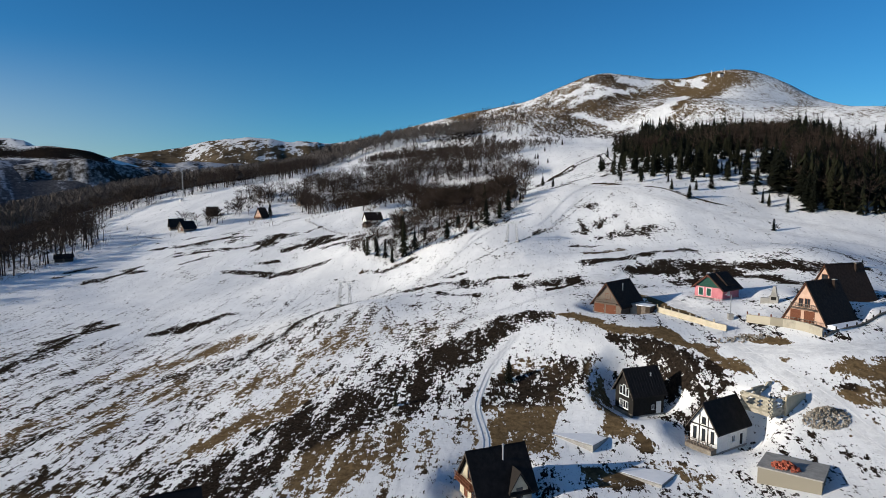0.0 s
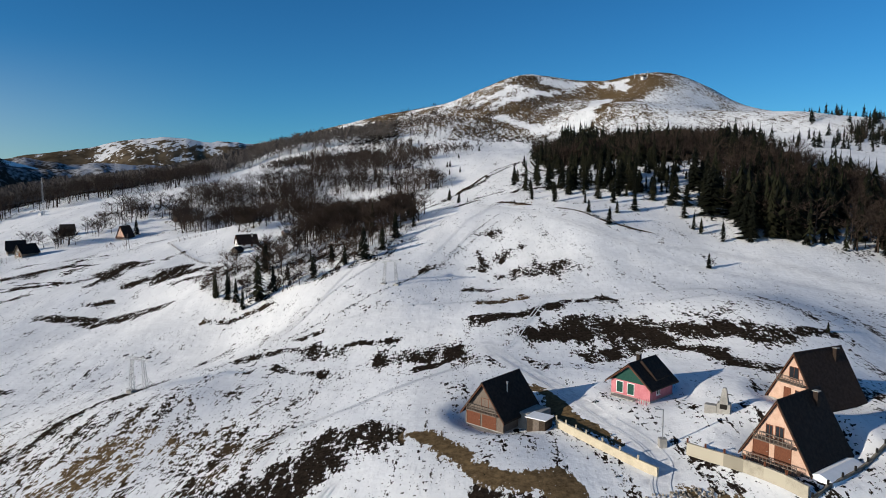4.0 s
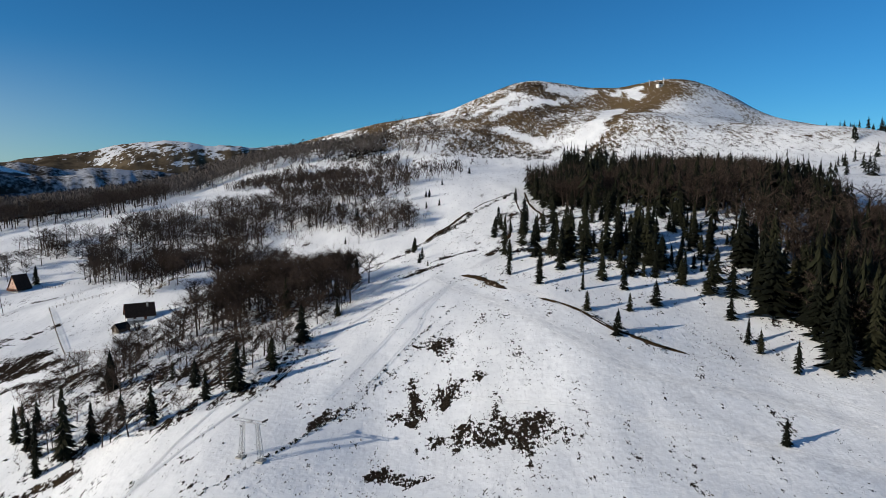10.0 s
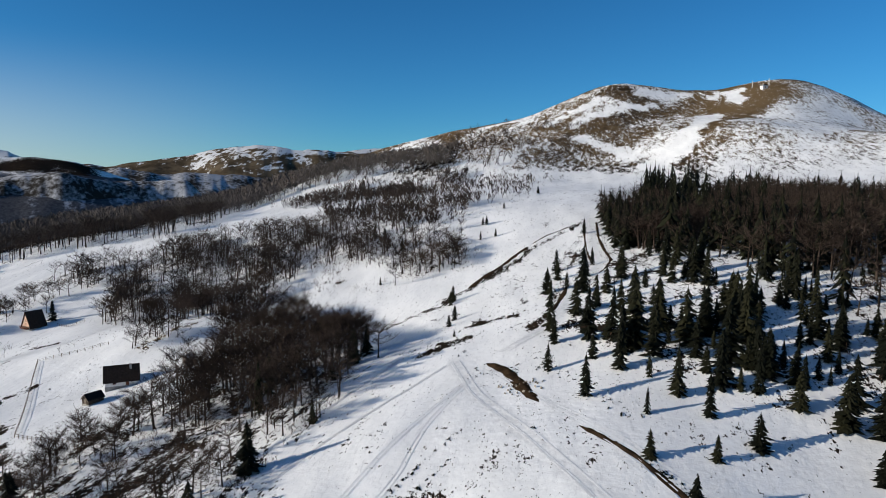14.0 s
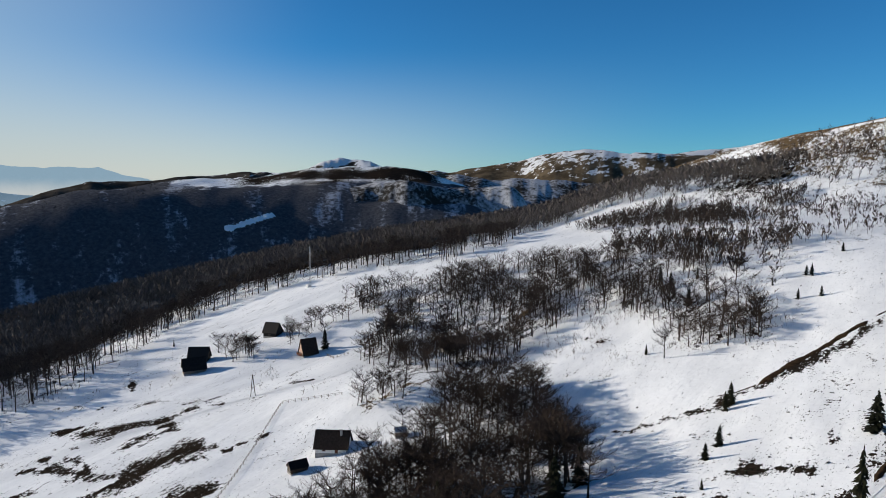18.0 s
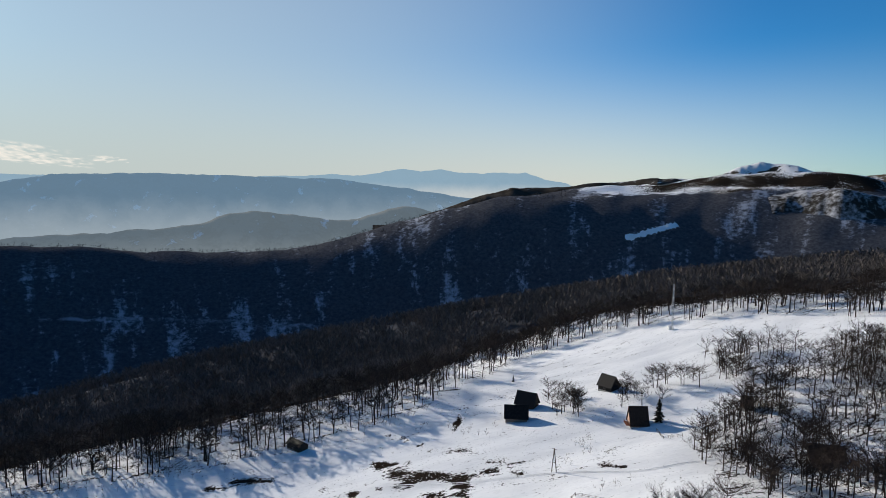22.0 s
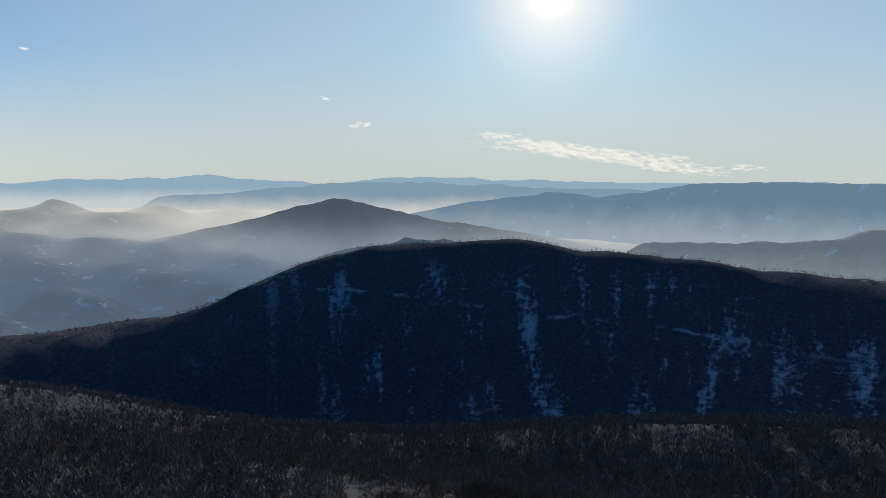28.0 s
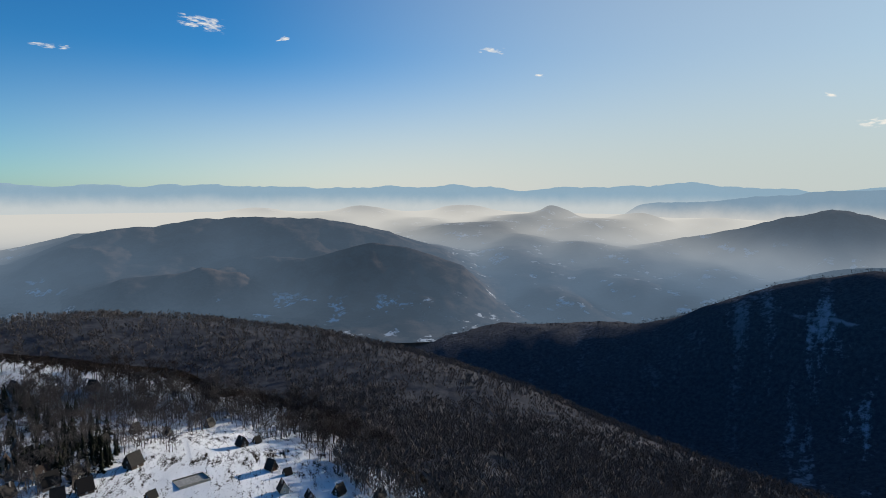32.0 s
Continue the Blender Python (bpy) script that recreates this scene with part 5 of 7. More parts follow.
scatter("brush", [far_tree_form(110 + s, 9, 0.016) for s in range(5)], qx_, qy_, rng.uniform(1.2, 3.6, len(qx_)), m_shrub, "tangled brown leafless brush on the snow", "shrub", 78)

# ---------------------------------------------------------------- single trees
beeches = [beech_form(200 + s, 15, 8, 8, 0.0028, 0.42, False, 0.27, 0.62) for s in range(5)]
cx_, cy_ = sprinkle(COPSE, 300, 85)
spots = [(x, y, 9 + 5 * random.random()) for x, y in zip(cx_[:135], cy_[:135])]
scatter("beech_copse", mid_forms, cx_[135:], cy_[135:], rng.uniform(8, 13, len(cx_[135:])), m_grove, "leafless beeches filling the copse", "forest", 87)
tree_things("beech_tree", beeches, m_bark, m_twigs, spots, "leafless dark beech tree in a snowy copse", "tree", "beeches of the copse", 1)
spots = [(x, y, 8 + 5 * random.random()) for x, y in list(zip(bx_[thing_b], by_[thing_b]))[:45]]
spots += [(x, y, 5 + 5 * random.random()) for x, y in zip(*sprinkle(COPSE_LOW, 120, 86))]
spots += [(-20, 445, 11), (-18, 520, 13), (-95, 385, 11), (-92, 392, 9), (-88, 398, 12), (-70, 376, 8), (-212, 425, 9), (-208, 420, 8), (-204, 424, 10), (-215, 418, 8), (-196, 440, 9), (-192, 447, 8), (-186, 452, 9)]
spots += [(x + random.uniform(-4, 4), y + random.uniform(-4, 4), random.uniform(6, 11)) for x, y in ((-91, 386), (-87, 393), (-94, 395), (-107, 429), (-208, 419), (-209, 426), (-227, 426), (-201, 425), (-207, 448), (-201, 446), (-204, 460), (-204, 473), (-198, 477), (-198, 490), (-195, 496), (-188, 502), (-154, 482), (-134, 468), (-128, 446), (-247, 186), (-250, 206), (-240, 190), (-252, 222), (-244, 236), (-246, 262)) for _ in range(3)]
tree_things("beech_tree", beeches, m_bark, m_twigs, spots, "leafless beech tree standing on open snow", "tree", "scattered beeches", 2)
spruces = [spruce_form(300 + s, 19, 11, 0.19 + 0.035 * (s % 3)) for s in range(6)]
PISTE_SPRUCES = [(84, 242, 4.6), (93, 274, 5.4), (97, 266, 6.9), (64, 277, 5.8), (59, 287, 4.7), (60, 299, 4.8), (-16, 268, 10.6), (-31, 261, 8.6), (-48, 259, 15), (-65, 269, 8.4), (-28, 275, 6.4), (-37, 284, 4.6),
                 (-53, 286, 10), (-8, 290, 9.5), (-3, 308, 5.2), (14, 372, 3.8), (9, 405, 5), (50, 306, 8.1), (43, 320, 6), (18, 356, 2.2), (91, 299, 9), (92, 288, 5.5), (105, 264, 11), (-7, 348, 9.4), (69, 288, 4.4), (76, 292, 6.2), (-56, 262, 8), (-60, 266, 6.5), (-52, 256, 7), (-44, 262, 9), (-41, 268, 6), (-62, 272, 7.5), (-68, 276, 6), (-22, 266, 6.5), (-11, 276, 7.5), (-19, 281, 5)]
TRACK_SPRUCES = [(96, 298, 8.2), (92, 278, 6), (70, 299, 7.8), (62, 313, 4.8), (-23, 332, 10.3), (-54, 288, 8.9), (6, 527, 4.3), (-27, 448, 3.6), 
                 (58, 325, 10.5), (-175, 443, 9.6), (52, 324, 5.6), (61, 328, 14), (-20, 320, 11.9), (-6, 357, 9.1), (9.3, 409, 6), (14.4, 380.5, 5), (41.5, 386, 8), (43, 344, 13), (44, 335, 7), (47.2, 387.5, 5.5), (54.5, 359.6, 9), (57.9, 373.3, 8),
                 (63, 388, 10), (49.3, 354.7, 10), (51.8, 378.9, 14), (43.9, 417.7, 8), (44.4, 404.3, 7), (55.3, 481.1, 7), (68, 371.4, 6), (62.8, 349, 12), (59.7, 349, 9), (68, 355.5, 5), (75, 372.8, 7), (-3.7, 516.3, 4), (8, 526, 5), (14.9, 502.3, 4), (30.8, 615.5, 5), (74.4, 415.4, 9), (77, 397.7, 12), (79, 391.7, 11)]
TALL_SPRUCES = [(103, 298, 20), (102, 290, 18), (105, 268, 15), (109, 273, 17), (107, 279, 15), (112, 267, 16), (116, 274, 18), (119, 266, 16), (108, 304, 18), (104, 314, 17), (110, 292, 16), (71, 327, 12), (64, 322, 11), (57, 317, 10), (74, 309, 11), (66, 306, 9)]
CABIN_SPRUCES = [(-3, 123, 4.6), (-23, 115, 3.4), (87, 186, 2.2), (-9, 337, 7), (-330, 430, 4), (-268, 423, 4), (0, 480, 4), (8, 500, 4), (-6, 470, 3.5), (14, 560, 4), (-30, 500, 7), (-44, 520, 8), (-40, 512, 6), (-52, 530, 8), (-36, 530, 6)]
tree_things("spruce_tree", spruces, m_bark, m_needle, PISTE_SPRUCES + TRACK_SPRUCES + CABIN_SPRUCES, "dark green young spruce standing in snow", "tree", "spruces by the piste", 3)
foot = list(zip(*sprinkle(KNOLL_FOOT, 900, 48, lambda x, y: np.clip(0.25 + 2.6 * (fractal(x, y, 20, 2, 193) - 0.38), 0, 1) * np.where((y > 338) & (x < 78), 0.06, 0.8))))
tree_things("spruce_tree", spruces, m_bark, m_needle, [(x, y, 3.5 + 9 * random.random() ** 1.3) for x, y in foot[:150]] + TALL_SPRUCES, "dark spruce at the edge of the wood", "tree", "spruces of the wood's edge", 4)
tree_things("birch_tree", beeches, m_bark, m_twigs, [(x, y, 5 + 5 * random.random()) for x, y in foot[150:330]], "leafless tree among the spruces", "tree", "bare trees of the wood's edge", 5)

# ---------------------------------------------------------------- building materials
m_black = plain("black_timber", (0.012, 0.011, 0.010), (0.03, 0.027, 0.024), 0.7, 3, 0.5, stretch=(8, 8, 0.6))
m_roof = plain("dark_sheet_roof", (0.010, 0.009, 0.009), (0.026, 0.022, 0.02), 0.6, 1.2, 0.3, per="object")
m_roof_brown = plain("brown_shingle_roof", (0.022, 0.015, 0.012), (0.05, 0.034, 0.026), 0.75, 2, 0.6)
m_white = plain("white_render", (0.62, 0.61, 0.58), (0.82, 0.81, 0.78), 0.85, 1, 0.2)
m_frame = plain("white_window_frame", (0.75, 0.75, 0.74), (0.85, 0.85, 0.84), 0.5, 3, 0.0)
m_cream = plain("cream_render", (0.42, 0.365, 0.265), (0.58, 0.51, 0.385), 0.9, 0.8, 0.3)
m_pink = plain("pink_render", (0.46, 0.15, 0.175), (0.58, 0.235, 0.255), 0.9, 1, 0.2)
m_peach = plain("peach_render", (0.50, 0.32, 0.235), (0.63, 0.44, 0.34), 0.9, 1, 0.2)
m_green = plain("dark_green_boards", (0.012, 0.05, 0.04), (0.025, 0.085, 0.065), 0.6, 3, 0.4, stretch=(6, 1, 1))
m_brown = plain("brown_timber", (0.10, 0.035, 0.02), (0.20, 0.08, 0.045), 0.65, 3, 0.4, stretch=(6, 6, 1))
m_grey_wood = plain("weathered_boards", (0.10, 0.08, 0.065), (0.22, 0.18, 0.15), 0.85, 3, 0.5, stretch=(8, 8, 0.7))
m_log = plain("dark_log_wall", (0.03, 0.022, 0.017), (0.08, 0.06, 0.045), 0.85, 2, 0.6, stretch=(0.5, 0.5, 7))
m_concrete = plain("concrete", (0.24, 0.23, 0.215), (0.40, 0.385, 0.355), 0.9, 0.7, 0.4)
m_block = plain("building_block", (0.26, 0.235, 0.185), (0.42, 0.38, 0.30), 0.95, 1.0, 0.5, per="object")
m_brick = plain("red_hollow_brick", (0.28, 0.07, 0.045), (0.46, 0.14, 0.09), 0.9, 3, 0.3, per="object")
m_stone = plain("rubble_stone", (0.16, 0.14, 0.115), (0.36, 0.32, 0.27), 0.95, 1.0, 0.6, per="island")
m_steel = plain("galvanised_steel", (0.30, 0.31, 0.32), (0.46, 0.47, 0.48), 0.5, 4, 0.1, metal=0.6)
m_glass, nt, b = material("window_glass", 0.06)
b.inputs["Base Color"].default_value = (0.02, 0.025, 0.03, 1)
b.inputs["Specular IOR Level"].default_value = 0.6
m_roof_snow = plain("roof_snow", (0.78, 0.79, 0.81), (0.86, 0.87, 0.89), 0.6, 1.0, 0.3)


# ---------------------------------------------------------------- building blocks
def block(bm, x0, x1, y0, y1, z0, z1):
    v = [bm.verts.new((x, y, z)) for z in (z0, z1) for x, y in ((x0, y0), (x1, y0), (x1, y1), (x0, y1))]
    for f in ((3, 2, 1, 0), (4, 5, 6, 7), (0, 1, 5, 4), (1, 2, 6, 5), (2, 3, 7, 6), (3, 0, 4, 7)):
        bm.faces.new([v[k] for k in f])
    return bm


def boxed(*boxes):
    bm = bmesh.new()
    for b6 in boxes:
        block(bm, *b6)
    return bm


def prism(bm, outline, y0, y1):
    """An outline of x and z, drawn along y."""
    a = [bm.verts.new((x, y0, z)) for x, z in outline]
    c = [bm.verts.new((x, y1, z)) for x, z in outline]
    bm.faces.new(a)
    bm.faces.new(c[::-1])
    n = len(outline)
    for k in range(n):
        bm.faces.new((a[k], c[k], c[(k + 1) % n], a[(k + 1) % n]))
    bmesh.ops.recalc_face_normals(bm, faces=bm.faces)
    return bm


def strut(bm, p, q, w):
    """A square bar from p to q."""
    p, q = Vector(p), Vector(q)
    m = Matrix.Translation((p + q) / 2) @ (q - p).to_track_quat("Z", "Y").to_matrix().to_4x4() @ Matrix.Diagonal((w, w, (q - p).length, 1))
    bmesh.ops.create_cube(bm, size=1.0, matrix=m)
    return bm


def opening(root, face, u, z, ww, hh, w, l, frame_mat, kind="window", fill=None, bars=1):
    """A window or door on a wall: u along the wall from its middle, z up to its sill. Set 3 cm proud, with frame, panes and sill or handle."""
    def at(bm, u0, u1, z0, z1, d0, d1):
        if face == "front":
            block(bm, u0, u1, -l / 2 - d1, -l / 2 - d0, z0, z1)
        elif face == "back":
            block(bm, u0, u1, l / 2 + d0, l / 2 + d1, z0, z1)
        elif face == "right":
            block(bm, w / 2 + d0, w / 2 + d1, u0, u1, z0, z1)
        else:
            block(bm, -w / 2 - d1, -w / 2 - d0, u0, u1, z0, z1)
        return bm
    f = 0.09
    bm = bmesh.new()
    for u0, u1, z0, z1 in ((u - ww / 2, u - ww / 2 + f, z, z + hh), (u + ww / 2 - f, u + ww / 2, z, z + hh), (u - ww / 2 + f, u + ww / 2 - f, z + hh - f, z + hh), (u - ww / 2 + f, u + ww / 2 - f, z, z + f)):
        at(bm, u0, u1, z0, z1, -0.05, 0.06)
    if kind == "window":
        for k in range(1, bars + 1):
            c = u - ww / 2 + ww * k / (bars + 1)
            at(bm, c - 0.04, c + 0.04, z + f, z + hh - f, -0.05, 0.055)
        ob = part("window", bm, frame_mat, root)
        part("pane", at(bmesh.new(), u - ww / 2 + f, u + ww / 2 - f, z + f, z + hh - f, -0.04, 0.02), m_glass, ob)
        part("sill", at(bmesh.new(), u - ww / 2 - 0.06, u + ww / 2 + 0.06, z - 0.06, z - 0.002, -0.05, 0.14), frame_mat, ob)
    else:
        ob = part("door", bm, frame_mat, root)
        part("door_leaf", at(bmesh.new(), u - ww / 2 + f, u + ww / 2 - f, z + 0.01, z + hh - f, -0.04, 0.03), fill or frame_mat, ob)
        part("handle", at(bmesh.new(), u + ww / 2 - 0.26, u + ww / 2 - 0.14, z + hh * 0.48, z + hh * 0.5, 0.03, 0.09), m_steel, ob)
    return ob


def gable_house(name, x, y, turn, w, l, wall, roof, over, wall_mat, roof_mat, label, gable_mat=None, seams=0, sink=None, group="", base=None, dz=0.0):
    """A house with a steep gable roof whose front gable looks along local -y. Root stands on the ground."""
    c, s = math.cos(radians(turn)), math.sin(radians(turn))
    corners = [zg(x + c * u - s * v, y + s * u + c * v) for u in (-w / 2, w / 2) for v in (-l / 2, l / 2)]
    z = (sum(corners) / 4 if base is None else base) + dz
    deep = z - min(corners) + 0.6
    root = empty(name, pose(x, y, z, 0, 0, turn), label, "house", group)
    part("foundation", boxed((-w / 2 - 0.05, w / 2 + 0.05, -l / 2 - 0.05, l / 2 + 0.05, -deep, 0.25)), m_concrete, root)
    bm = bmesh.new()
    prism(bm, [(-w / 2, 0.25), (w / 2, 0.25), (w / 2, wall), (0, wall + roof - 0.12), (-w / 2, wall)], -l / 2, l / 2)
    part("wall", bm, wall_mat, root)
    if gable_mat:
        bm = bmesh.new()
        k = (w / 2 - 0.1)
        prism(bm, [(-k, wall), (k, wall), (0, wall + roof - 0.3)], -l / 2 - 0.04, -l / 2 - 0.003)
        part("gable_board", bm, gable_mat, root)
    slope = roof / (w / 2)
    for side in (-1, 1):
        ex, ez = side * (w / 2 + over), wall - over * slope
        bm = bmesh.new()
        t = 0.16 * math.hypot(1, slope)
        prism(bm, [(0, wall + roof), (ex, ez), (ex, ez + t), (0, wall + roof + t)], -l / 2 - over, l / 2 + over)
        slab = part("roof_slope", bm, roof_mat, root)
        if seams:
            bm = bmesh.new()
            for k in range(seams):
                yy = -l / 2 - over + (k + 0.5) * (l + 2 * over) / seams
                prism(bm, [(side * 0.05, wall + roof + t - 0.01), (ex, ez + t - 0.01), (ex, ez + t + 0.05), (side * 0.05, wall + roof + t + 0.05)], yy - 0.03, yy + 0.03)
            part("roof_seam", bm, roof_mat, slab)
        bm = bmesh.new()
        prism(bm, [(side * 0.02, wall + roof - 0.2), (ex, ez - 0.14), (ex, ez - 0.003), (side * 0.02, wall + roof - 0.003)], -l / 2 - over - 0.05, -l / 2 - over + 0.04)
        part("barge_board", bm, m_grey_wood if roof_mat is m_roof else m_brown, root)
    part("ridge_cap", prism(bmesh.new(), [(-0.18, wall + roof + t - 0.12), (0, wall + roof + t + 0.05), (0.18, wall + roof + t - 0.12), (0, wall + roof + t - 0.02)], -l / 2 - over, l / 2 + over), roof_mat, root)
    return root


def chimney(root, u, v, z0, z1, mat=None, pipe=False):
    if pipe:
        bm = bmesh.new()
        bmesh.ops.create_cone(bm, cap_ends=True, segments=10, radius1=0.12, radius2=0.12, depth=z1 - z0, matrix=Matrix.Translation((u, v, (z0 + z1) / 2)))
        ob = part("stove_pipe", bm, m_steel, root)
        bm = bmesh.new()
        bmesh.ops.create_cone(bm, cap_ends=True, segments=10, radius1=0.24, radius2=0.03, depth=0.18, matrix=Matrix.Translation((u, v, z1 + 0.12)))
        part("pipe_cowl", bm, m_steel, ob)
    else:
        ob = part("chimney", boxed((u - 0.3, u + 0.3, v - 0.3, v + 0.3, z0, z1)), mat or m_concrete, root)
        part("chimney_cap", boxed((u - 0.38, u + 0.38, v - 0.38, v + 0.38, z1 + 0.003, z1 + 0.12)), m_concrete, ob)


def balcony(root, u0, u1, y, z, mat, depth=1.0):
    ob = part("balcony", boxed((u0, u1, y - depth, y - 0.003, z - 0.14, z)), mat, root)
    for k in range(2):
        part("rail", boxed((u0, u1, y - depth, y - depth + 0.07, z + 0.42 + 0.48 * k, z + 0.52 + 0.48 * k)), mat, ob)
    n = int((u1 - u0) / 0.55) + 1
    for k in range(n + 1):
        c = u0 + 0.04 + (u1 - u0 - 0.08) * k / n
        part("baluster", boxed((c - 0.04, c + 0.04, y - depth + 0.072, y - depth + 0.13, z, z + 0.9)), mat, ob)


# ---------------------------------------------------------------- cabins by the road
# black timber cabin with white windows
h = gable_house("black_cabin", 20.3, 120.0, -63, 5.3, 6.4, 4.1, 3.7, 0.5, m_black, m_roof, "black timber cabin with white-framed windows on the slope", seams=13, base=-0.9)
opening(h, "front", -0.9, 1.0, 0.8, 1.4, 5.3, 6.4, m_frame)
opening(h, "front", 0.5, 1.0, 1.5, 1.4, 5.3, 6.4, m_frame)
for u in (-0.95, 0.0, 0.95):
    opening(h, "front", u, 3.3, 0.8, 1.9 - 0.4 * abs(u), 5.3, 6.4, m_frame, bars=0)
opening(h, "right", 2.1, 0.3, 1.0, 2.1, 5.3, 6.4, m_frame, "door", m_frame)
opening(h, "right", 0.9, 1.1, 0.5, 0.8, 5.3, 6.4, m_frame, bars=0)
part("stone_plinth", boxed((-2.75, 2.75, -3.6, -3.26, -1.2, 0.55)), m_stone, h)
chimney(h, 1.0, 1.5, 5.9, 7.0, pipe=True)
# white half-timbered cabin with black roof
h = gable_house("white_cabin", 31.0, 109.2, -50, 4.9, 7.7, 3.9, 3.5, 0.55, m_white, m_roof, "white timber-framed cabin with a black sheet roof", base=-2.25)
for u in (-1.6, 0.0, 1.6):
    opening(h, "front", u, 1.5, 0.6, 1.9, 4.9, 7.7, m_black, bars=0)
for box6 in ((-2.4, 2.4, -3.91, -3.85, 3.75, 3.95), (-0.85, -0.7, -3.91, -3.85, 0.3, 5.9), (0.7, 0.85, -3.91, -3.85, 0.3, 5.9)):
    part("timber_beam", boxed(box6), m_black, h)
opening(h, "front", 0.0, 4.2, 0.7, 1.1, 4.9, 7.7, m_black)
opening(h, "right", 2.3, 0.3, 0.95, 2.0, 4.9, 7.7, m_frame, "door", m_black)
opening(h, "right", 0.2, 1.2, 0.9, 1.1, 4.9, 7.7, m_frame)
balcony(h, -2.4, 2.4, -3.85, 0.9, m_grey_wood, 1.4)
part("porch_base", boxed((-2.4, 2.4, -5.2, -3.91, -1.4, 0.75)), m_stone, h)
# cream cabin with cross gable, balcony and stove pipe
h = gable_house("cream_cabin", -4.0, 91.3, -60, 6.6, 8.0, 2.6, 4.6, 0.7, m_cream, m_roof, "cream cabin with a steep black roof and brown balcony", base=-4.5)
opening(h, "front", -1.2, 0.3, 1.0, 2.1, 6.6, 8.0, m_brown, "door", m_brown)
opening(h, "front", 1.2, 0.9, 1.2, 1.3, 6.6, 8.0, m_brown)
opening(h, "front", 0.0, 3.3, 1.2, 1.6, 6.6, 8.0, m_brown)
balcony(h, -2.6, 2.6, -4.0, 2.9, m_brown, 1.2)
d = part("cross_gable", prism(bmesh.new(), [(-1.3, 0.26), (1.3, 0.26), (1.3, 2.6), (0, 4.7), (-1.3, 2.6)], -3.75, -0.6), m_cream, h)
d.matrix_basis = pose(0, 1.8, 0, 0, 0, 90)
r = part("cross_roof", prism(bmesh.new(), [(-1.75, 2.0), (0, 4.8), (1.75, 2.0), (1.75, 2.2), (0, 5.05), (-1.75, 2.2)], -4.1, -0.4), m_roof, h)
r.matrix_basis = pose(0, 1.8, 0, 0, 0, 90)
part("cross_window", boxed((3.72, 3.8, 1.3, 2.3, 1.2, 2.7)), m_glass, h)
chimney(h, 1.1, 0.6, 5.2, 8.0, pipe=True)
# grey cabin with brown garage doors
h = gable_house("grey_cabin", 21.0, 156.5, -40, 7.2, 8.6, 2.5, 4.6, 0.6, m_grey_wood, m_roof_brown, "grey timber cabin with brown garage doors beside a terrace", gable_mat=m_grey_wood, base=10.0)
for u in (-2.0, 1.0):
    opening(h, "front", u, 0.26, 2.6, 2.0, 7.2, 8.6, m_brown, "door", m_brown)
opening(h, "front", 0.2, 3.4, 1.5, 1.4, 7.2, 8.6, m_brown)
balcony(h, -2.8, 2.8, -4.3, 2.75, m_grey_wood, 0.9)
part("terrace", boxed((-5.0, 3.4, -8.2, -4.37, -1.3, 0.12)), m_concrete, h, "pale concrete terrace")
part("side_wall", boxed((3.62, 6.4, -0.5, 4.2, -1.2, 2.5)), m_concrete, h)
chimney(h, 1.6, -0.6, 4.6, 6.7, pipe=True)
shed = empty("storage_shed", pose(26.4, 151.2, zg(26.4, 151.2), 0, 0, -35), "small grey storage shed with a pale roof", "shed")
part("wall", boxed((-1.5, 1.5, -1.2, 1.2, -0.8, 1.9)), m_log, shed)
part("roof", boxed((-1.7, 1.7, -1.4, 1.4, 1.903, 2.05)), m_roof_snow, shed)
part("door", boxed((-0.5, 0.5, -1.24, -1.203, 0.0, 1.8)), m_grey_wood, shed)
# pink cabin with green gable
h = gable_house("pink_cabin", 43.8, 160.3, -47, 7.0, 6.6, 2.6, 2.9, 0.7, m_pink, m_roof_brown, "pink cabin with a dark green gable and low brown roof", gable_mat=m_green, base=13.3)
for u in (-1.9, 0.1):
    opening(h, "front", u, 0.5, 1.3, 1.9, 7.0, 6.6, m_frame, fill=m_green, kind="door")
opening(h, "front", 0.0, 3.4, 0.8, 0.8, 7.0, 6.6, m_green)
opening(h, "right", -1.0, 0.9, 1.0, 1.1, 7.0, 6.6, m_frame)
part("roof_hump", prism(bmesh.new(), [(0.0, 5.2), (3.2, 2.7), (3.3, 3.2), (2.2, 4.4), (0.6, 5.75)], -1.2, 2.4), m_roof_brown, h)
part("porch_step", boxed((-2.8, 1.4, -4.6, -3.36, -0.6, 0.2)), m_concrete, h)
chimney(h, -0.9, 0.4, 4.6, 6.3, m_roof_brown)
for k in range(5):
    part("porch_rail", boxed((2.0 + 0.4 * k, 2.08 + 0.4 * k, -4.6, -4.52, -0.4, 0.9)), m_pink, h)
# two steep A-frame cabins
h = gable_house("peach_a_frame", 57.1, 137.5, -54, 8.6, 9.6, 0.8, 7.3, 0.35, m_peach, m_roof_brown, "tall peach A-frame cabin with brown doors and balcony", base=12.5)
for u in (-1.9, 0.9):
    opening(h, "front", u, 0.3, 2.1, 2.4, 8.6, 9.6, m_brown, "door", m_brown)
opening(h, "front", -0.9, 3.4, 0.9, 1.6, 8.6, 9.6, m_brown)
opening(h, "front", 0.4, 3.4, 1.1, 1.7, 8.6, 9.6, m_brown)
balcony(h, -2.4, 2.4, -4.8, 3.2, m_grey_wood, 1.1)
balcony(h, -3.4, 3.4, -4.8, 0.35, m_grey_wood, 1.6)
chimney(h, 0.9, 2.6, 5.6, 8.3, m_roof_brown)
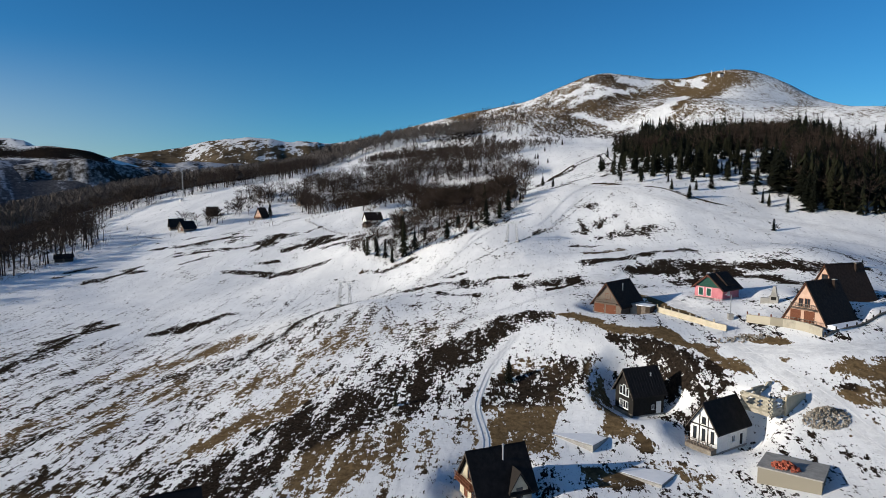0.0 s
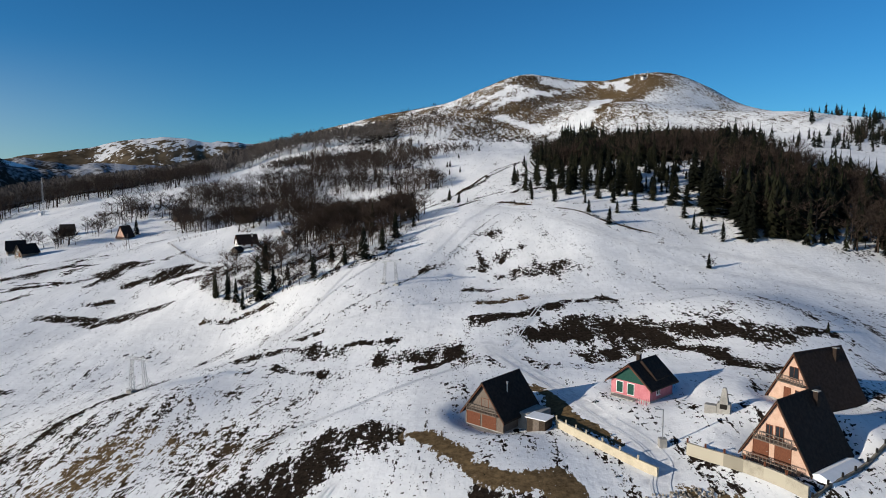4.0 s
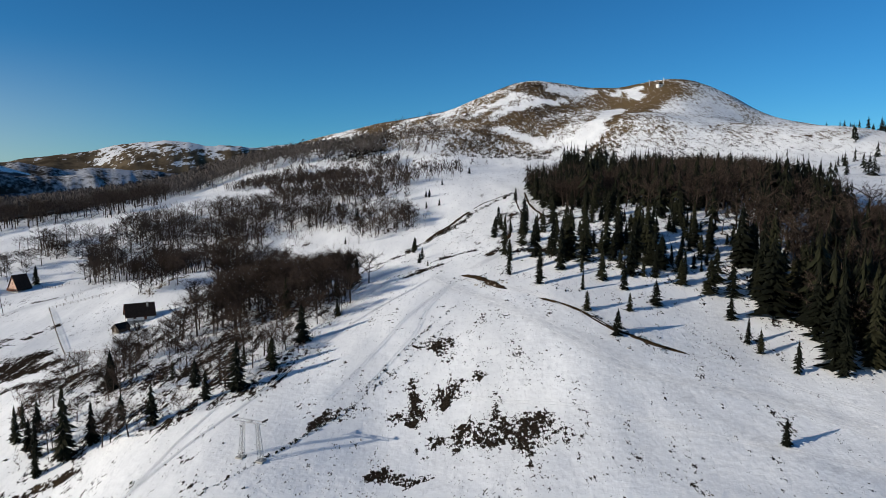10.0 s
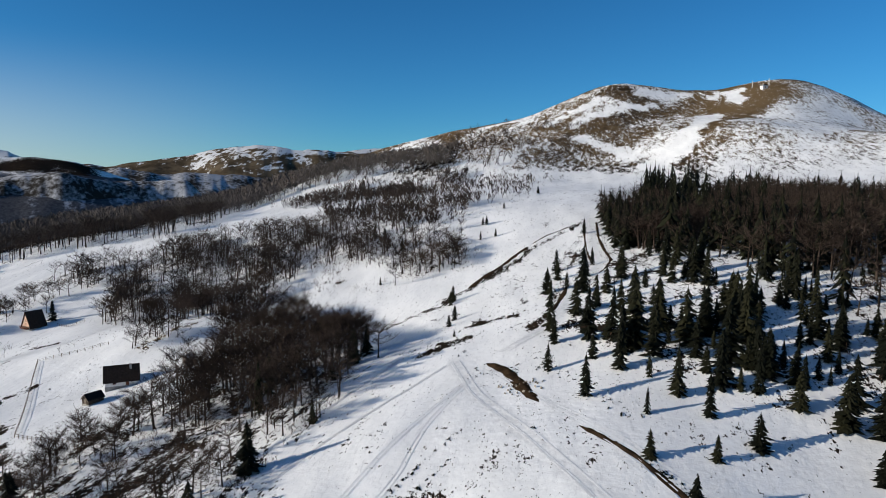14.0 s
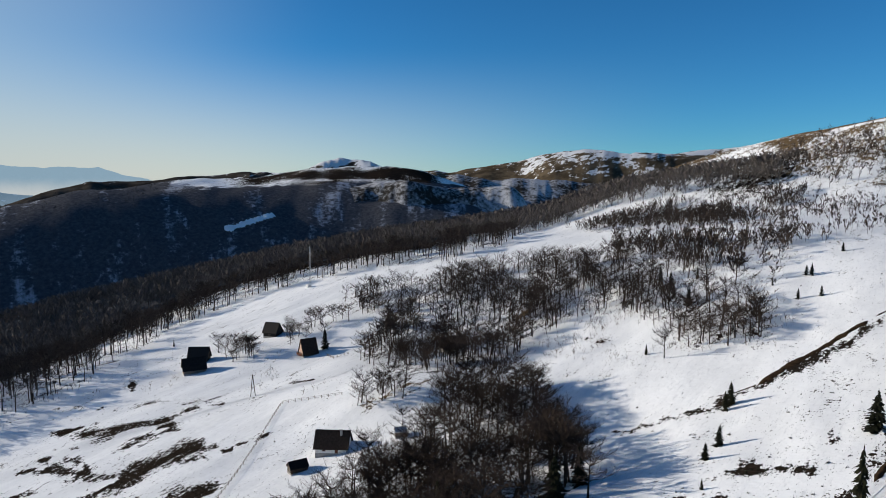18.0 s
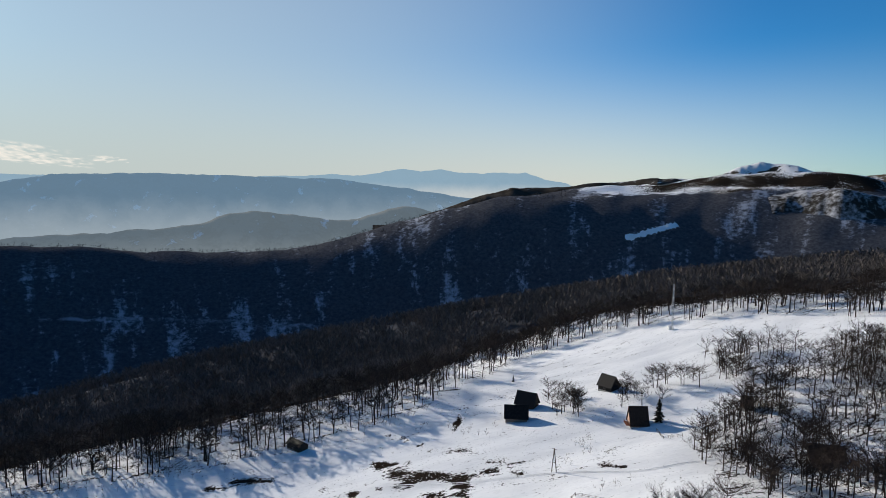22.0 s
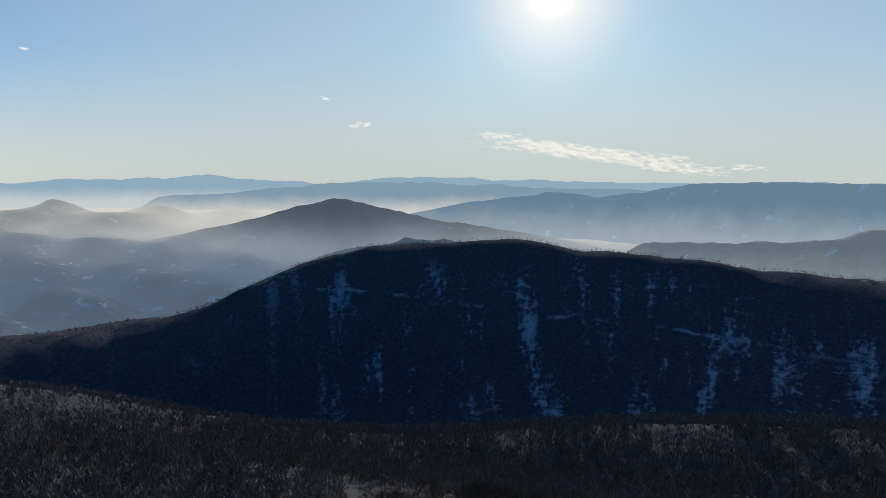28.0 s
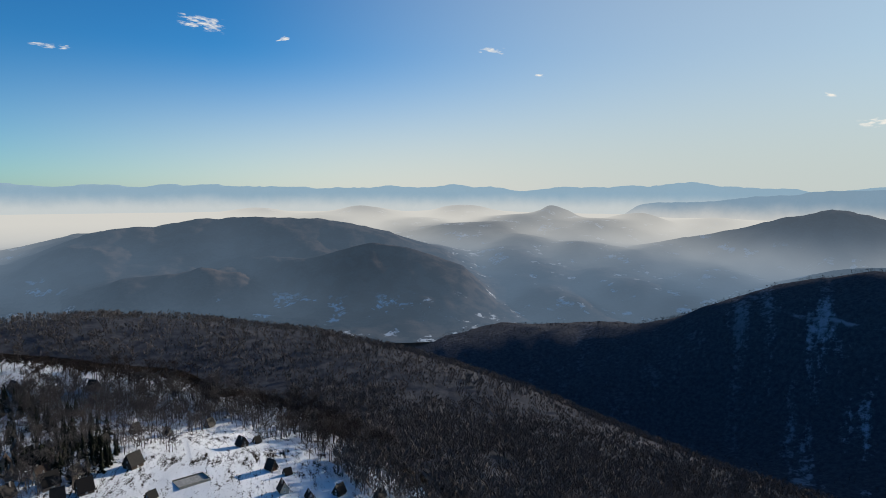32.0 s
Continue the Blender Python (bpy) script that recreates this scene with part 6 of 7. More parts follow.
part("snow_bank", prism(bmesh.new(), [(4.7, -0.6), (7.8, -0.8), (6.8, 0.5), (5.4, 1.0), (4.5, 0.7)], -5.0, 3.2), m_roof_snow, h, "snow slid off the roof")
h = gable_house("dark_a_frame", 68.3, 154.5, -64, 8.4, 9.8, 0.7, 7.0, 0.4, m_peach, m_roof_brown, "tall A-frame cabin with a long dark roof and peach gable", base=14.2)
opening(h, "front", -1.0, 0.4, 1.2, 2.1, 8.4, 9.8, m_brown, "door", m_brown)
opening(h, "front", 1.0, 1.0, 1.4, 1.4, 8.4, 9.8, m_brown)
opening(h, "front", 0.0, 4.0, 1.6, 1.8, 8.4, 9.8, m_brown)
balcony(h, -2.2, 2.2, -4.9, 3.5, m_grey_wood, 1.1)
chimney(h, 0.9, 2.8, 5.4, 8.0, m_roof_brown)
# cabins at the near rim
h = gable_house("slate_cabin", 47.5, 83, -40, 7.0, 8.5, 2.5, 4.6, 0.6, m_white, m_roof, "white cabin with a dark standing-seam roof", seams=14, dz=0.6)
opening(h, "front", 0.0, 3.0, 1.4, 1.4, 7.0, 8.5, m_brown)
opening(h, "left", 0.0, 0.9, 1.2, 1.2, 7.0, 8.5, m_frame)
h = gable_house("low_cabin", -46.5, 80.0, -55, 5.6, 7.0, 1.9, 3.0, 0.5, m_log, m_roof, "small dark log cabin on the slope")
opening(h, "front", 0.0, 0.3, 1.0, 1.9, 5.6, 7.0, m_grey_wood, "door", m_grey_wood)


# ---------------------------------------------------------------- walls, slabs, ruin and heaps by the road
def low_wall(name, pts, height, thick, mat, label, posts=None, post_gap=2.2):
    x0, y0 = pts[0]
    root = empty(name, pose(x0, y0, zg(x0, y0)), label, "wall")
    z0 = zg(x0, y0)
    for (xa, ya), (xb, yb) in zip(pts, pts[1:]):
        n = max(1, round(math.hypot(xb - xa, yb - ya) / 2.5))
        for k in range(n):
            ax, ay = xa + (xb - xa) * k / n, ya + (yb - ya) * k / n
            bx, by = xa + (xb - xa) * (k + 1) / n, ya + (yb - ya) * (k + 1) / n
            za, zb = zg(ax, ay), zg(bx, by)
            d = Vector((bx - ax, by - ay, 0)).normalized()
            o = Vector((-d.y, d.x, 0)) * thick / 2
            bm = bmesh.new()
            v = [bm.verts.new(Vector((px - x0, py - y0, pz - z0)) + sgn * o) for sgn in (-1, 1) for px, py, pz in ((ax, ay, za - 0.8), (bx, by, zb - 0.8), (bx, by, zb + height), (ax, ay, za + height))]
            for f in ((0, 1, 2, 3), (7, 6, 5, 4), (3, 2, 6, 7), (0, 4, 5, 1), (1, 5, 6, 2), (0, 3, 7, 4)):
                bm.faces.new([v[i] for i in f])
            bmesh.ops.recalc_face_normals(bm, faces=bm.faces)
            part("wall_panel", bm, mat, root)
            if posts:
                part("post", boxed((ax - x0 - 0.1, ax - x0 + 0.1, ay - y0 - 0.1, ay - y0 + 0.1, za - z0 + height + 0.003, za - z0 + height + 0.55)), posts, root)
    return root


low_wall("garden_wall", [(28.8, 150.8), (32.2, 145.5), (35.6, 140.3), (39.2, 135.4)], 1.2, 0.3, m_cream, "cream rendered garden wall with short posts", m_cream)
low_wall("terrace_wall", [(44.4, 140.2), (49.0, 133.6), (53.5, 127.2)], 1.6, 0.35, m_block, "pale block retaining wall below the A-frame cabin", m_brown)
low_wall("side_fence_wall", [(53.8, 127.0), (59, 130.4), (64, 134), (69.5, 138), (75, 142)], 0.45, 0.25, m_stone, "low dark stone wall half buried in snow", m_black)
for x, y, turn, a, b2 in ((9.0, 107.5, -35, 7.5, 5.0), (18.0, 98.5, -35, 7.0, 5.0)):
    z = zg(x, y)
    slab = empty("foundation_slab", pose(x, y, z, 0, 0, turn), "grey concrete foundation slab dusted with snow", "slab", "foundation slabs")
    part("slab", boxed((-a / 2, a / 2, -b2 / 2, b2 / 2, -1.2, 0.16)), m_concrete, slab)
    part("snow_cover", boxed((-a / 2 + 0.3, a / 2 - 0.1, -b2 / 2 + 0.2, b2 / 2 - 0.5, 0.163, 0.22)), m_roof_snow, slab, "thin snow cover")
    part("kerb", boxed((-a / 2 - 0.15, -a / 2 - 0.003, -b2 / 2, b2 / 2, -1.2, 0.24)), m_concrete, slab)
z = zg(37.5, 96)
base = empty("unfinished_base", pose(37.5, 96, z, 0, 0, -30), "unfinished concrete house base carrying a brick heap", "foundation")
part("base", boxed((-4.0, 4.0, -3.0, 3.0, -1.6, 1.5)), m_block, base)
part("top_slab", boxed((-4.15, 4.15, -3.15, 3.15, 1.503, 1.7)), m_concrete, base)
brick_mesh = bpy.data.meshes.new("brick")
bm = boxed((-0.19, 0.19, -0.12, 0.12, -0.1, 0.1))
bm.to_mesh(brick_mesh)
bm.free()
brick_mesh.materials.append(m_brick)
heap = empty("brick_heap", pose(36.2, 95.2, z + 1.7, 0, 0, -30), "loose heap of red hollow bricks", "bricks")
rb = random.Random(5)
for k in range(110):
    r, a = 1.5 * math.sqrt(rb.random()), rb.uniform(0, 6.28)
    ob = new("brick", brick_mesh)
    ob.parent = heap
    ob.matrix_basis = pose(r * math.cos(a) * 1.25, r * math.sin(a) * 0.9, 0.1 + max(0.0, (1.5 - r)) * 0.65 * rb.random(), rb.uniform(-40, 40), rb.uniform(-40, 40), rb.uniform(0, 180))
# roofless block walls
z = zg(40.0, 112.5)
ruin = empty("ruined_walls", pose(40.0, 112.5, z, 0, 0, -52), "roofless pale block walls of an unfinished cabin", "ruin")
block_mesh = bpy.data.meshes.new("block")
bm = boxed((-0.31, 0.31, -0.15, 0.15, -0.148, 0.148))
bm.to_mesh(block_mesh)
bm.free()
block_mesh.materials.append(m_block)
for side, (u0, v0, du, dv, n) in enumerate(((-2.6, -4.0, 1, 0, 8), (-2.6, 4.0, 1, 0, 9), (-2.6, -4.0, 0, 1, 13), (2.7, -4.0, 0, 1, 13))):
    for k in range(n):
        top = (8, 6, 8, 7)[side] + round(3.0 * (smooth_noise(np.array([k * 0.55 + side * 7.0]), np.array([0.5]), 3)[0] - 0.6))
        gap = (side == 0 and k in (2, 3, 5)) or (side == 2 and k in (3, 4, 8)) or (side == 3 and k in (2, 3, 4))
        for j in range(-2, top):
            if gap and 2 <= j < 6:
                continue
            ob = new("block", block_mesh)
            ob.parent = ruin
            ob.matrix_basis = pose(u0 + du * 0.63 * (k + 0.5 * (j % 2)), v0 + dv * 0.63 * (k + 0.5 * (j % 2)), 0.15 + 0.3 * j, 0, 0, 90 * (dv > 0) + rb.uniform(-2, 2))
part("slab", boxed((2.9, 3.2, -1.0, 4.2, -0.8, 2.3)), m_cream, ruin, "pale rendered wall slab")


def stone_heap(name, x, y, rx, ry, high, count, size, label, seed):
    r = random.Random(seed)
    bm = bmesh.new()
    for _ in range(count):
        q, a = math.sqrt(r.random()), r.uniform(0, 6.28)
        px, py = x + rx * q * math.cos(a), y + ry * q * math.sin(a)
        m = pose(px, py, zg(px, py) + high * (1 - q) * r.random() + 0.1, r.uniform(0, 180), r.uniform(0, 180), r.uniform(0, 180)) @ Matrix.Diagonal((size * r.uniform(0.5, 1.2), size * r.uniform(0.5, 1.0), size * r.uniform(0.3, 0.7), 1))
        bmesh.ops.create_icosphere(bm, subdivisions=1, radius=0.5, matrix=m)
    me = bpy.data.meshes.new(name)
    bm.to_mesh(me)
    bm.free()
    me.materials.append(m_stone)
    return tagged(new(name, me), label, "stones", kind="stuff")


stone_heap("rubble_heap", 46.5, 107.5, 3.4, 2.4, 2.0, 330, 0.55, "heap of grey rubble beside the road", 3)
stone_heap("rubble_strip", 40.5, 130.5, 5.0, 1.4, 0.5, 120, 0.5, "strip of loose stones along the road bank", 4)
stone_heap("boulders", 38, 313, 5, 4, 0.35, 45, 0.6, "loose boulders on the eroded track bank", 6)
stone_heap("ridge_stones", -158, 482, 8, 4, 1.0, 90, 1.2, "rock outcrop beside the small hut", 8)
# outdoor fireplace and lamp post
z = zg(52.7, 149.5)
grill = empty("outdoor_fireplace", pose(52.7, 149.5, z, 0, 0, -30), "stone outdoor fireplace with a tapered chimney", "fireplace")
part("hearth", boxed((-0.9, 0.9, -0.6, 0.6, -0.5, 1.4)), m_concrete, grill)
# black panel on the solid face stands in for shade in the hearth opening
part("hearth_mouth", boxed((-0.5, 0.5, -0.64, -0.603, 0.6, 1.3)), m_black, grill)
bm = bmesh.new()
bmesh.ops.create_cone(bm, cap_ends=True, segments=4, radius1=0.85, radius2=0.35, depth=2.2, matrix=Matrix.Translation((0, 0, 2.5)) @ Matrix.Rotation(radians(45), 4, "Z"))
part("flue", bm, m_concrete, grill)
part("side_bench", boxed((-2.6, -0.95, -0.5, 0.5, -0.5, 0.9)), m_concrete, grill)
z = zg(42, 143)
lamp = empty("lamp_post", pose(42, 143, z), "thin pale lamp post on a concrete block", "lamp post")
part("plinth", boxed((-0.5, 0.5, -0.5, 0.5, -0.4, 1.2)), m_concrete, lamp)
part("pole", strut(bmesh.new(), (0, 0, 1.2), (0, 0, 5.2), 0.14), m_steel, lamp)
part("arm", strut(bmesh.new(), (0, 0, 5.1), (-0.7, 0, 5.25), 0.08), m_steel, lamp)
part("lamp_head", boxed((-1.15, -0.7, -0.12, 0.12, 5.18, 5.32)), m_steel, lamp)

# ---------------------------------------------------------------- huts on the western meadow
h = gable_house("white_hut", -84.5, 363, -56, 6.0, 9.0, 2.0, 3.6, 0.5, m_white, m_roof_brown, "white hut with a dark roof on open snow")
opening(h, "right", -2.0, 0.9, 0.9, 0.9, 6.0, 9.0, m_brown)
opening(h, "right", 1.5, 0.3, 0.9, 1.8, 6.0, 9.0, m_brown, "door", m_brown)
opening(h, "front", 0.0, 0.9, 1.0, 1.0, 6.0, 9.0, m_brown)
chimney(h, 0.8, 2.5, 4.0, 6.1)
h = gable_house("wood_shed", -84.5, 350, -20, 3.0, 4.6, 1.6, 1.3, 0.3, m_log, m_roof, "small dark log shed below the white hut")
opening(h, "front", 0.0, 0.26, 0.9, 1.4, 3.0, 4.6, m_grey_wood, "door", m_grey_wood)
h = gable_house("garden_shed", -69, 374, -40, 2.4, 3.0, 1.7, 0.9, 0.2, m_grey_wood, m_steel, "small pale shed under bare trees")
opening(h, "front", 0.0, 0.26, 0.8, 1.4, 2.4, 3.0, m_grey_wood, "door", m_grey_wood)
h = gable_house("dark_chalet", -226, 411, -50, 6.0, 8.5, 2.4, 4.4, 0.6, m_log, m_roof, "dark log chalet with a steep roof on the meadow")
opening(h, "front", 0.0, 0.9, 1.1, 1.1, 6.0, 8.5, m_frame)
opening(h, "right", 0.0, 0.3, 0.9, 1.9, 6.0, 8.5, m_brown, "door", m_brown)
h = gable_house("grey_chalet", -213, 400, -25, 6.4, 9.0, 2.4, 4.0, 0.6, m_grey_wood, m_roof, "weathered chalet with a dark roof and pale front")
opening(h, "front", -1.0, 0.9, 1.0, 1.2, 6.4, 9.0, m_frame)
opening(h, "front", 1.2, 0.3, 0.9, 1.9, 6.4, 9.0, m_brown, "door", m_brown)
opening(h, "front", 0.0, 3.2, 1.0, 1.0, 6.4, 9.0, m_frame)
h = gable_house("black_hut", -219, 448, -70, 6.0, 7.0, 2.6, 4.0, 0.6, m_black, m_roof, "black timber hut among bare trees")
opening(h, "right", 0.0, 0.9, 1.0, 1.0, 6.0, 7.0, m_grey_wood)
part("lean_to", boxed((-5.4, -3.06, -3.0, 3.0, -1.2, 2.2)), m_log, h)
h = gable_house("a_frame_hut", -178, 435.5, -20, 6.6, 6.6, 0.9, 6.0, 0.4, m_grey_wood, m_roof_brown, "brown A-frame hut with a boarded gable", gable_mat=m_peach)
opening(h, "front", 0.0, 0.3, 0.9, 1.9, 6.6, 6.6, m_brown, "door", m_brown)
opening(h, "front", 0.0, 3.0, 0.9, 0.9, 6.6, 6.6, m_brown)
balcony(h, -2.4, 2.4, -3.3, 0.3, m_brown, 1.6)
h = gable_house("tiny_hut", -164, 474.5, -20, 3.2, 3.4, 2.0, 2.6, 0.4, m_grey_wood, m_roof, "tiny grey hut with a pointed roof")
opening(h, "front", 0.0, 0.3, 0.8, 1.6, 3.2, 3.4, m_brown, "door", m_log)
h = gable_house("barn_hut", -116, 461, -35, 7.0, 9.0, 2.6, 2.6, 0.8, m_log, m_roof, "low dark barn half hidden by trees")
# black door leaf stands in for the shade inside an open doorway
opening(h, "front", -1.6, 0.3, 2.2, 2.2, 7.0, 9.0, m_black, "door", m_black)
opening(h, "right", 1.0, 1.0, 0.9, 0.8, 7.0, 9.0, m_grey_wood)
h = gable_house("forest_hut", -232, 311, -60, 4.6, 8.0, 2.2, 1.6, 0.5, m_log, m_roof, "dark log hut at the forest edge")
opening(h, "right", 0.0, 0.3, 0.9, 1.7, 4.6, 8.0, m_grey_wood, "door", m_grey_wood)
h = gable_house("rim_hut", -233, 202, -60, 4.6, 6.5, 2.2, 2.4, 0.5, m_log, m_roof, "dark hut where meadow meets forest")
opening(h, "right", 0.0, 0.3, 0.9, 1.7, 4.6, 6.5, m_grey_wood, "door", m_grey_wood)


# ---------------------------------------------------------------- fences
def post_fence(name, pts, gap, high, label, rails=2):
    x0, y0 = pts[0]
    z0 = zg(x0, y0)
    root = empty(name, pose(x0, y0, z0), label, "fence")
    spots = []
    for (xa, ya), (xb, yb) in zip(pts, pts[1:]):
        n = max(1, round(math.hypot(xb - xa, yb - ya) / gap))
        spots += [(xa + (xb - xa) * k / n, ya + (yb - ya) * k / n) for k in range(n)]
    spots.append(pts[-1])
    tops = [Vector((x - x0, y - y0, zg(x, y) - z0)) for x, y in spots]
    post_me = bpy.data.meshes.new("post")
    bm = boxed((-0.07, 0.07, -0.07, 0.07, -0.4, high))
    bm.to_mesh(post_me)
    bm.free()
    post_me.materials.append(m_grey_wood)
    for p in tops:
        ob = new("post", post_me)
        ob.parent = root
        ob.matrix_basis = Matrix.Translation(p) @ Euler((random.uniform(-0.06, 0.06), random.uniform(-0.06, 0.06), 0)).to_matrix().to_4x4()
    for k in range(rails):
        z = Vector((0, 0, high * (0.45 + 0.42 * k)))
        for p, q in zip(tops, tops[1:]):
            part("rail", strut(bmesh.new(), p + z, q + z, 0.06), m_grey_wood, root)


post_fence("meadow_fence", [(-108, 389), (-129, 381), (-110, 355), (-91, 329), (-76, 322), (-61, 317)], 2.4, 1.1, "weathered wooden post and rail fence across the snow")
post_fence("hut_fence", [(-168, 437), (-160, 434), (-157, 440)], 1.6, 1.1, "short wooden fence beside the A-frame hut")


# ---------------------------------------------------------------- lift pylons, masts
def lattice(bm, p, q, half0, half1, bays, w):
    """A square lattice leg from p to q."""
    p, q = Vector(p), Vector(q)
    def corner(s, k):
        h = half0 + (half1 - half0) * s
        return p + (q - p) * s + Vector(((-h, h, h, -h)[k], (-h, -h, h, h)[k], 0))
    for k in range(4):
        strut(bm, corner(0, k), corner(1, k), w)
        for b_ in range(bays):
            s0, s1 = b_ / bays, (b_ + 1) / bays
            strut(bm, corner(s0, k), corner(s1, (k + 1) % 4), w * 0.6)
            strut(bm, corner(s1, k), corner(s1, (k + 1) % 4), w * 0.6)
    return bm


def lift_pylon(x, y, turn, high):
    z = zg(x, y)
    root = empty("lift_pylon", pose(x, y, z, 0, 0, turn), "pale lattice ski-lift pylon with two legs on snow", "pylon", "ski-lift pylons")
    for s in (-1, 1):
        part("leg", lattice(bmesh.new(), (s * 2.1, 0, -0.8), (s * 1.5, 0, high), 0.42, 0.22, 7, 0.07), m_steel, root)
        part("footing", boxed((s * 2.1 - 0.7, s * 2.1 + 0.7, -0.7, 0.7, -1.0, 0.15)), m_concrete, root)
    arm = part("crossarm", lattice(bmesh.new(), (0, 0, high), (0, 0, high + 0.5), 0.25, 0.25, 1, 0.06), m_steel, root)
    bm = bmesh.new()
    for dz in (0.0, 0.5):
        strut(bm, (-3.4, 0, high + dz), (3.4, 0, high + dz), 0.1)
    for k in range(12):
        u = -3.3 + 0.6 * k
        strut(bm, (u, 0, high), (u + 0.3, 0, high + 0.5), 0.05)
    part("truss", bm, m_steel, arm)
    for s in (-1, 1):
        bm = bmesh.new()
        for k in (-0.6, -0.2, 0.2, 0.6):
            bmesh.ops.create_cone(bm, cap_ends=True, segments=10, radius1=0.18, radius2=0.18, depth=0.1, matrix=Matrix.Translation((s * 3.1, k, high + 0.75)) @ Matrix.Rotation(radians(90), 4, "Y"))
        part("sheave_train", bm, m_black, root)


lift_pylon(-53, 190.5, -20, 6.8)
lift_pylon(-5.2, 243.5, -20, 6.4)
mast_z = zg(-285, 531)
mast = empty("radio_mast", pose(-285, 531, mast_z), "slim grey lattice mast above the forest", "mast")
for k in range(6):
    part("mast_section", lattice(bmesh.new(), (0, 0, 4.5 * k - (0.8 if k == 0 else 0)), (0, 0, 4.5 * (k + 1)), 0.5 - 0.04 * k, 0.46 - 0.04 * k, 4, 0.09), m_steel, mast)
part("mast_hut", boxed((-3.4, -1.4, -1.0, 1.0, -0.8, 2.0)), m_white, mast)
pole_z = zg(-152, 386)
pole = empty("power_pole", pose(-152, 386, pole_z, 0, 0, 30), "wooden A-shaped power pole on the meadow", "power pole")
for s in (-1, 1):
    part("pole_leg", strut(bmesh.new(), (s * 1.0, 0, -0.6), (0, 0, 8.2), 0.22), m_grey_wood, pole)
part("brace", strut(bmesh.new(), (-0.55, 0, 3.4), (0.55, 0, 3.4), 0.14), m_grey_wood, pole)
part("cross_bar", strut(bmesh.new(), (-0.9, 0.12, 7.9), (0.9, 0.12, 7.9), 0.12), m_grey_wood, pole)
for x, y in ((278, 1022), (262, 1030)):
    z = zg(x, y)
    top = empty("summit_mast", pose(x, y, z), "small antenna mast on the mountain top", "mast", "summit masts")
    part("mast", lattice(bmesh.new(), (0, 0, -1), (0, 0, 8), 0.35, 0.2, 5, 0.13), m_steel, top)
    part("crossbar", strut(bmesh.new(), (-1.2, 0, 7.0), (1.2, 0, 7.0), 0.18), m_steel, top)
z = zg(270, 1012)
top = empty("summit_station", pose(270, 1012, z, 0, 0, 20), "small lift station hut on the mountain top", "hut")
part("wall", boxed((-3, 3, -2.5, 2.5, -1.5, 3.2)), m_white, top)
part("roof", prism(bmesh.new(), [(-3.4, 3.2), (3.4, 3.2), (0, 4.8)], -2.9, 2.9), m_roof, top)
part("door", boxed((-0.6, 0.6, -2.56, -2.503, 0.0, 2.0)), m_brown, top)

# ---------------------------------------------------------------- tracks pressed into the snow
def ribbon(name, pts, width, offsets, label, lift=0.07):
    """Strips that follow the ground along a line, one for each offset to its side."""
    p = np.array(pts, float)
    seg = np.hypot(*np.diff(p, axis=0).T)
    s = np.concatenate([[0], np.cumsum(seg)])
    q = np.arange(0, s[-1], 1.2)
    x, y = np.interp(q, s, p[:, 0]), np.interp(q, s, p[:, 1])
    for _ in range(6):
        x[1:-1], y[1:-1] = (x[:-2] + x[1:-1] + x[2:]) / 3, (y[:-2] + y[1:-1] + y[2:]) / 3
    dx, dy = np.gradient(x), np.gradient(y)
    n = np.hypot(dx, dy)
    nx, ny = -dy / n, dx / n
    verts, faces = [], []
    for o in offsets:
        wob = o + 0.25 * (fractal(q, q * 0 + o, 9, 2, 5) - 0.5)
        b0 = len(verts)
        for side in (-0.5, 0.5):
            ax, ay = x + nx * (wob + side * width), y + ny * (wob + side * width)
            verts += list(np.stack([ax, ay, ground_z(ax, ay) + lift], -1))
        k = len(q)
        faces += [(b0 + i, b0 + i + 1, b0 + k + i + 1, b0 + k + i) for i in range(k - 1)]
    ob = link_mesh(name, verts, faces, m_rut, None, "", True)
    return tagged(ob, label, "track", kind="stuff")


for pts, w in ROADS[:3] + ROADS[4:]:
    ribbon("wheel_tracks", pts, 0.32, (-w * 0.42, w * 0.3, w * 0.48), "pressed wheel tracks in the snow")
for k in range(2):
    o = 13 * k
    ribbon("ski_tracks", [(20 - o, 330 + o), (2 - o * 0.8, 296), (-12 - o * 0.5, 262), (-34 + o * 0.3, 225), (-70 + o, 190)], 0.26, (0, 0.5), "ski tracks down the piste")
for pts in ([(140, 205), (100, 222), (60, 224), (20, 228), (-20, 222)], [(150, 214), (96, 236), (60, 250), (30, 262)], [(26, 318), (18, 296), (13, 282), (4, 262)], [(28, 322), (22, 300), (20, 284), (9, 262)], [(30, 325), (46, 300), (66, 275), (96, 248), (150, 205)], [(30, 325), (43, 305), (62, 284), (92, 262), (110, 246)], [(90, 214), (60, 212), (40, 224), (33, 232)], [(-20, 155), (5, 175), (25, 190), (36, 222)]):
    ribbon("ski_tracks", pts, 0.24, (-0.4, 0.4), "curving ski tracks on the snow")


# ---------------------------------------------------------------- eroded earth bank along the upper track
m_earth = plain("bare_earth", (0.018, 0.012, 0.008), (0.06, 0.038, 0.022), 0.95, 0.8, 0.8)


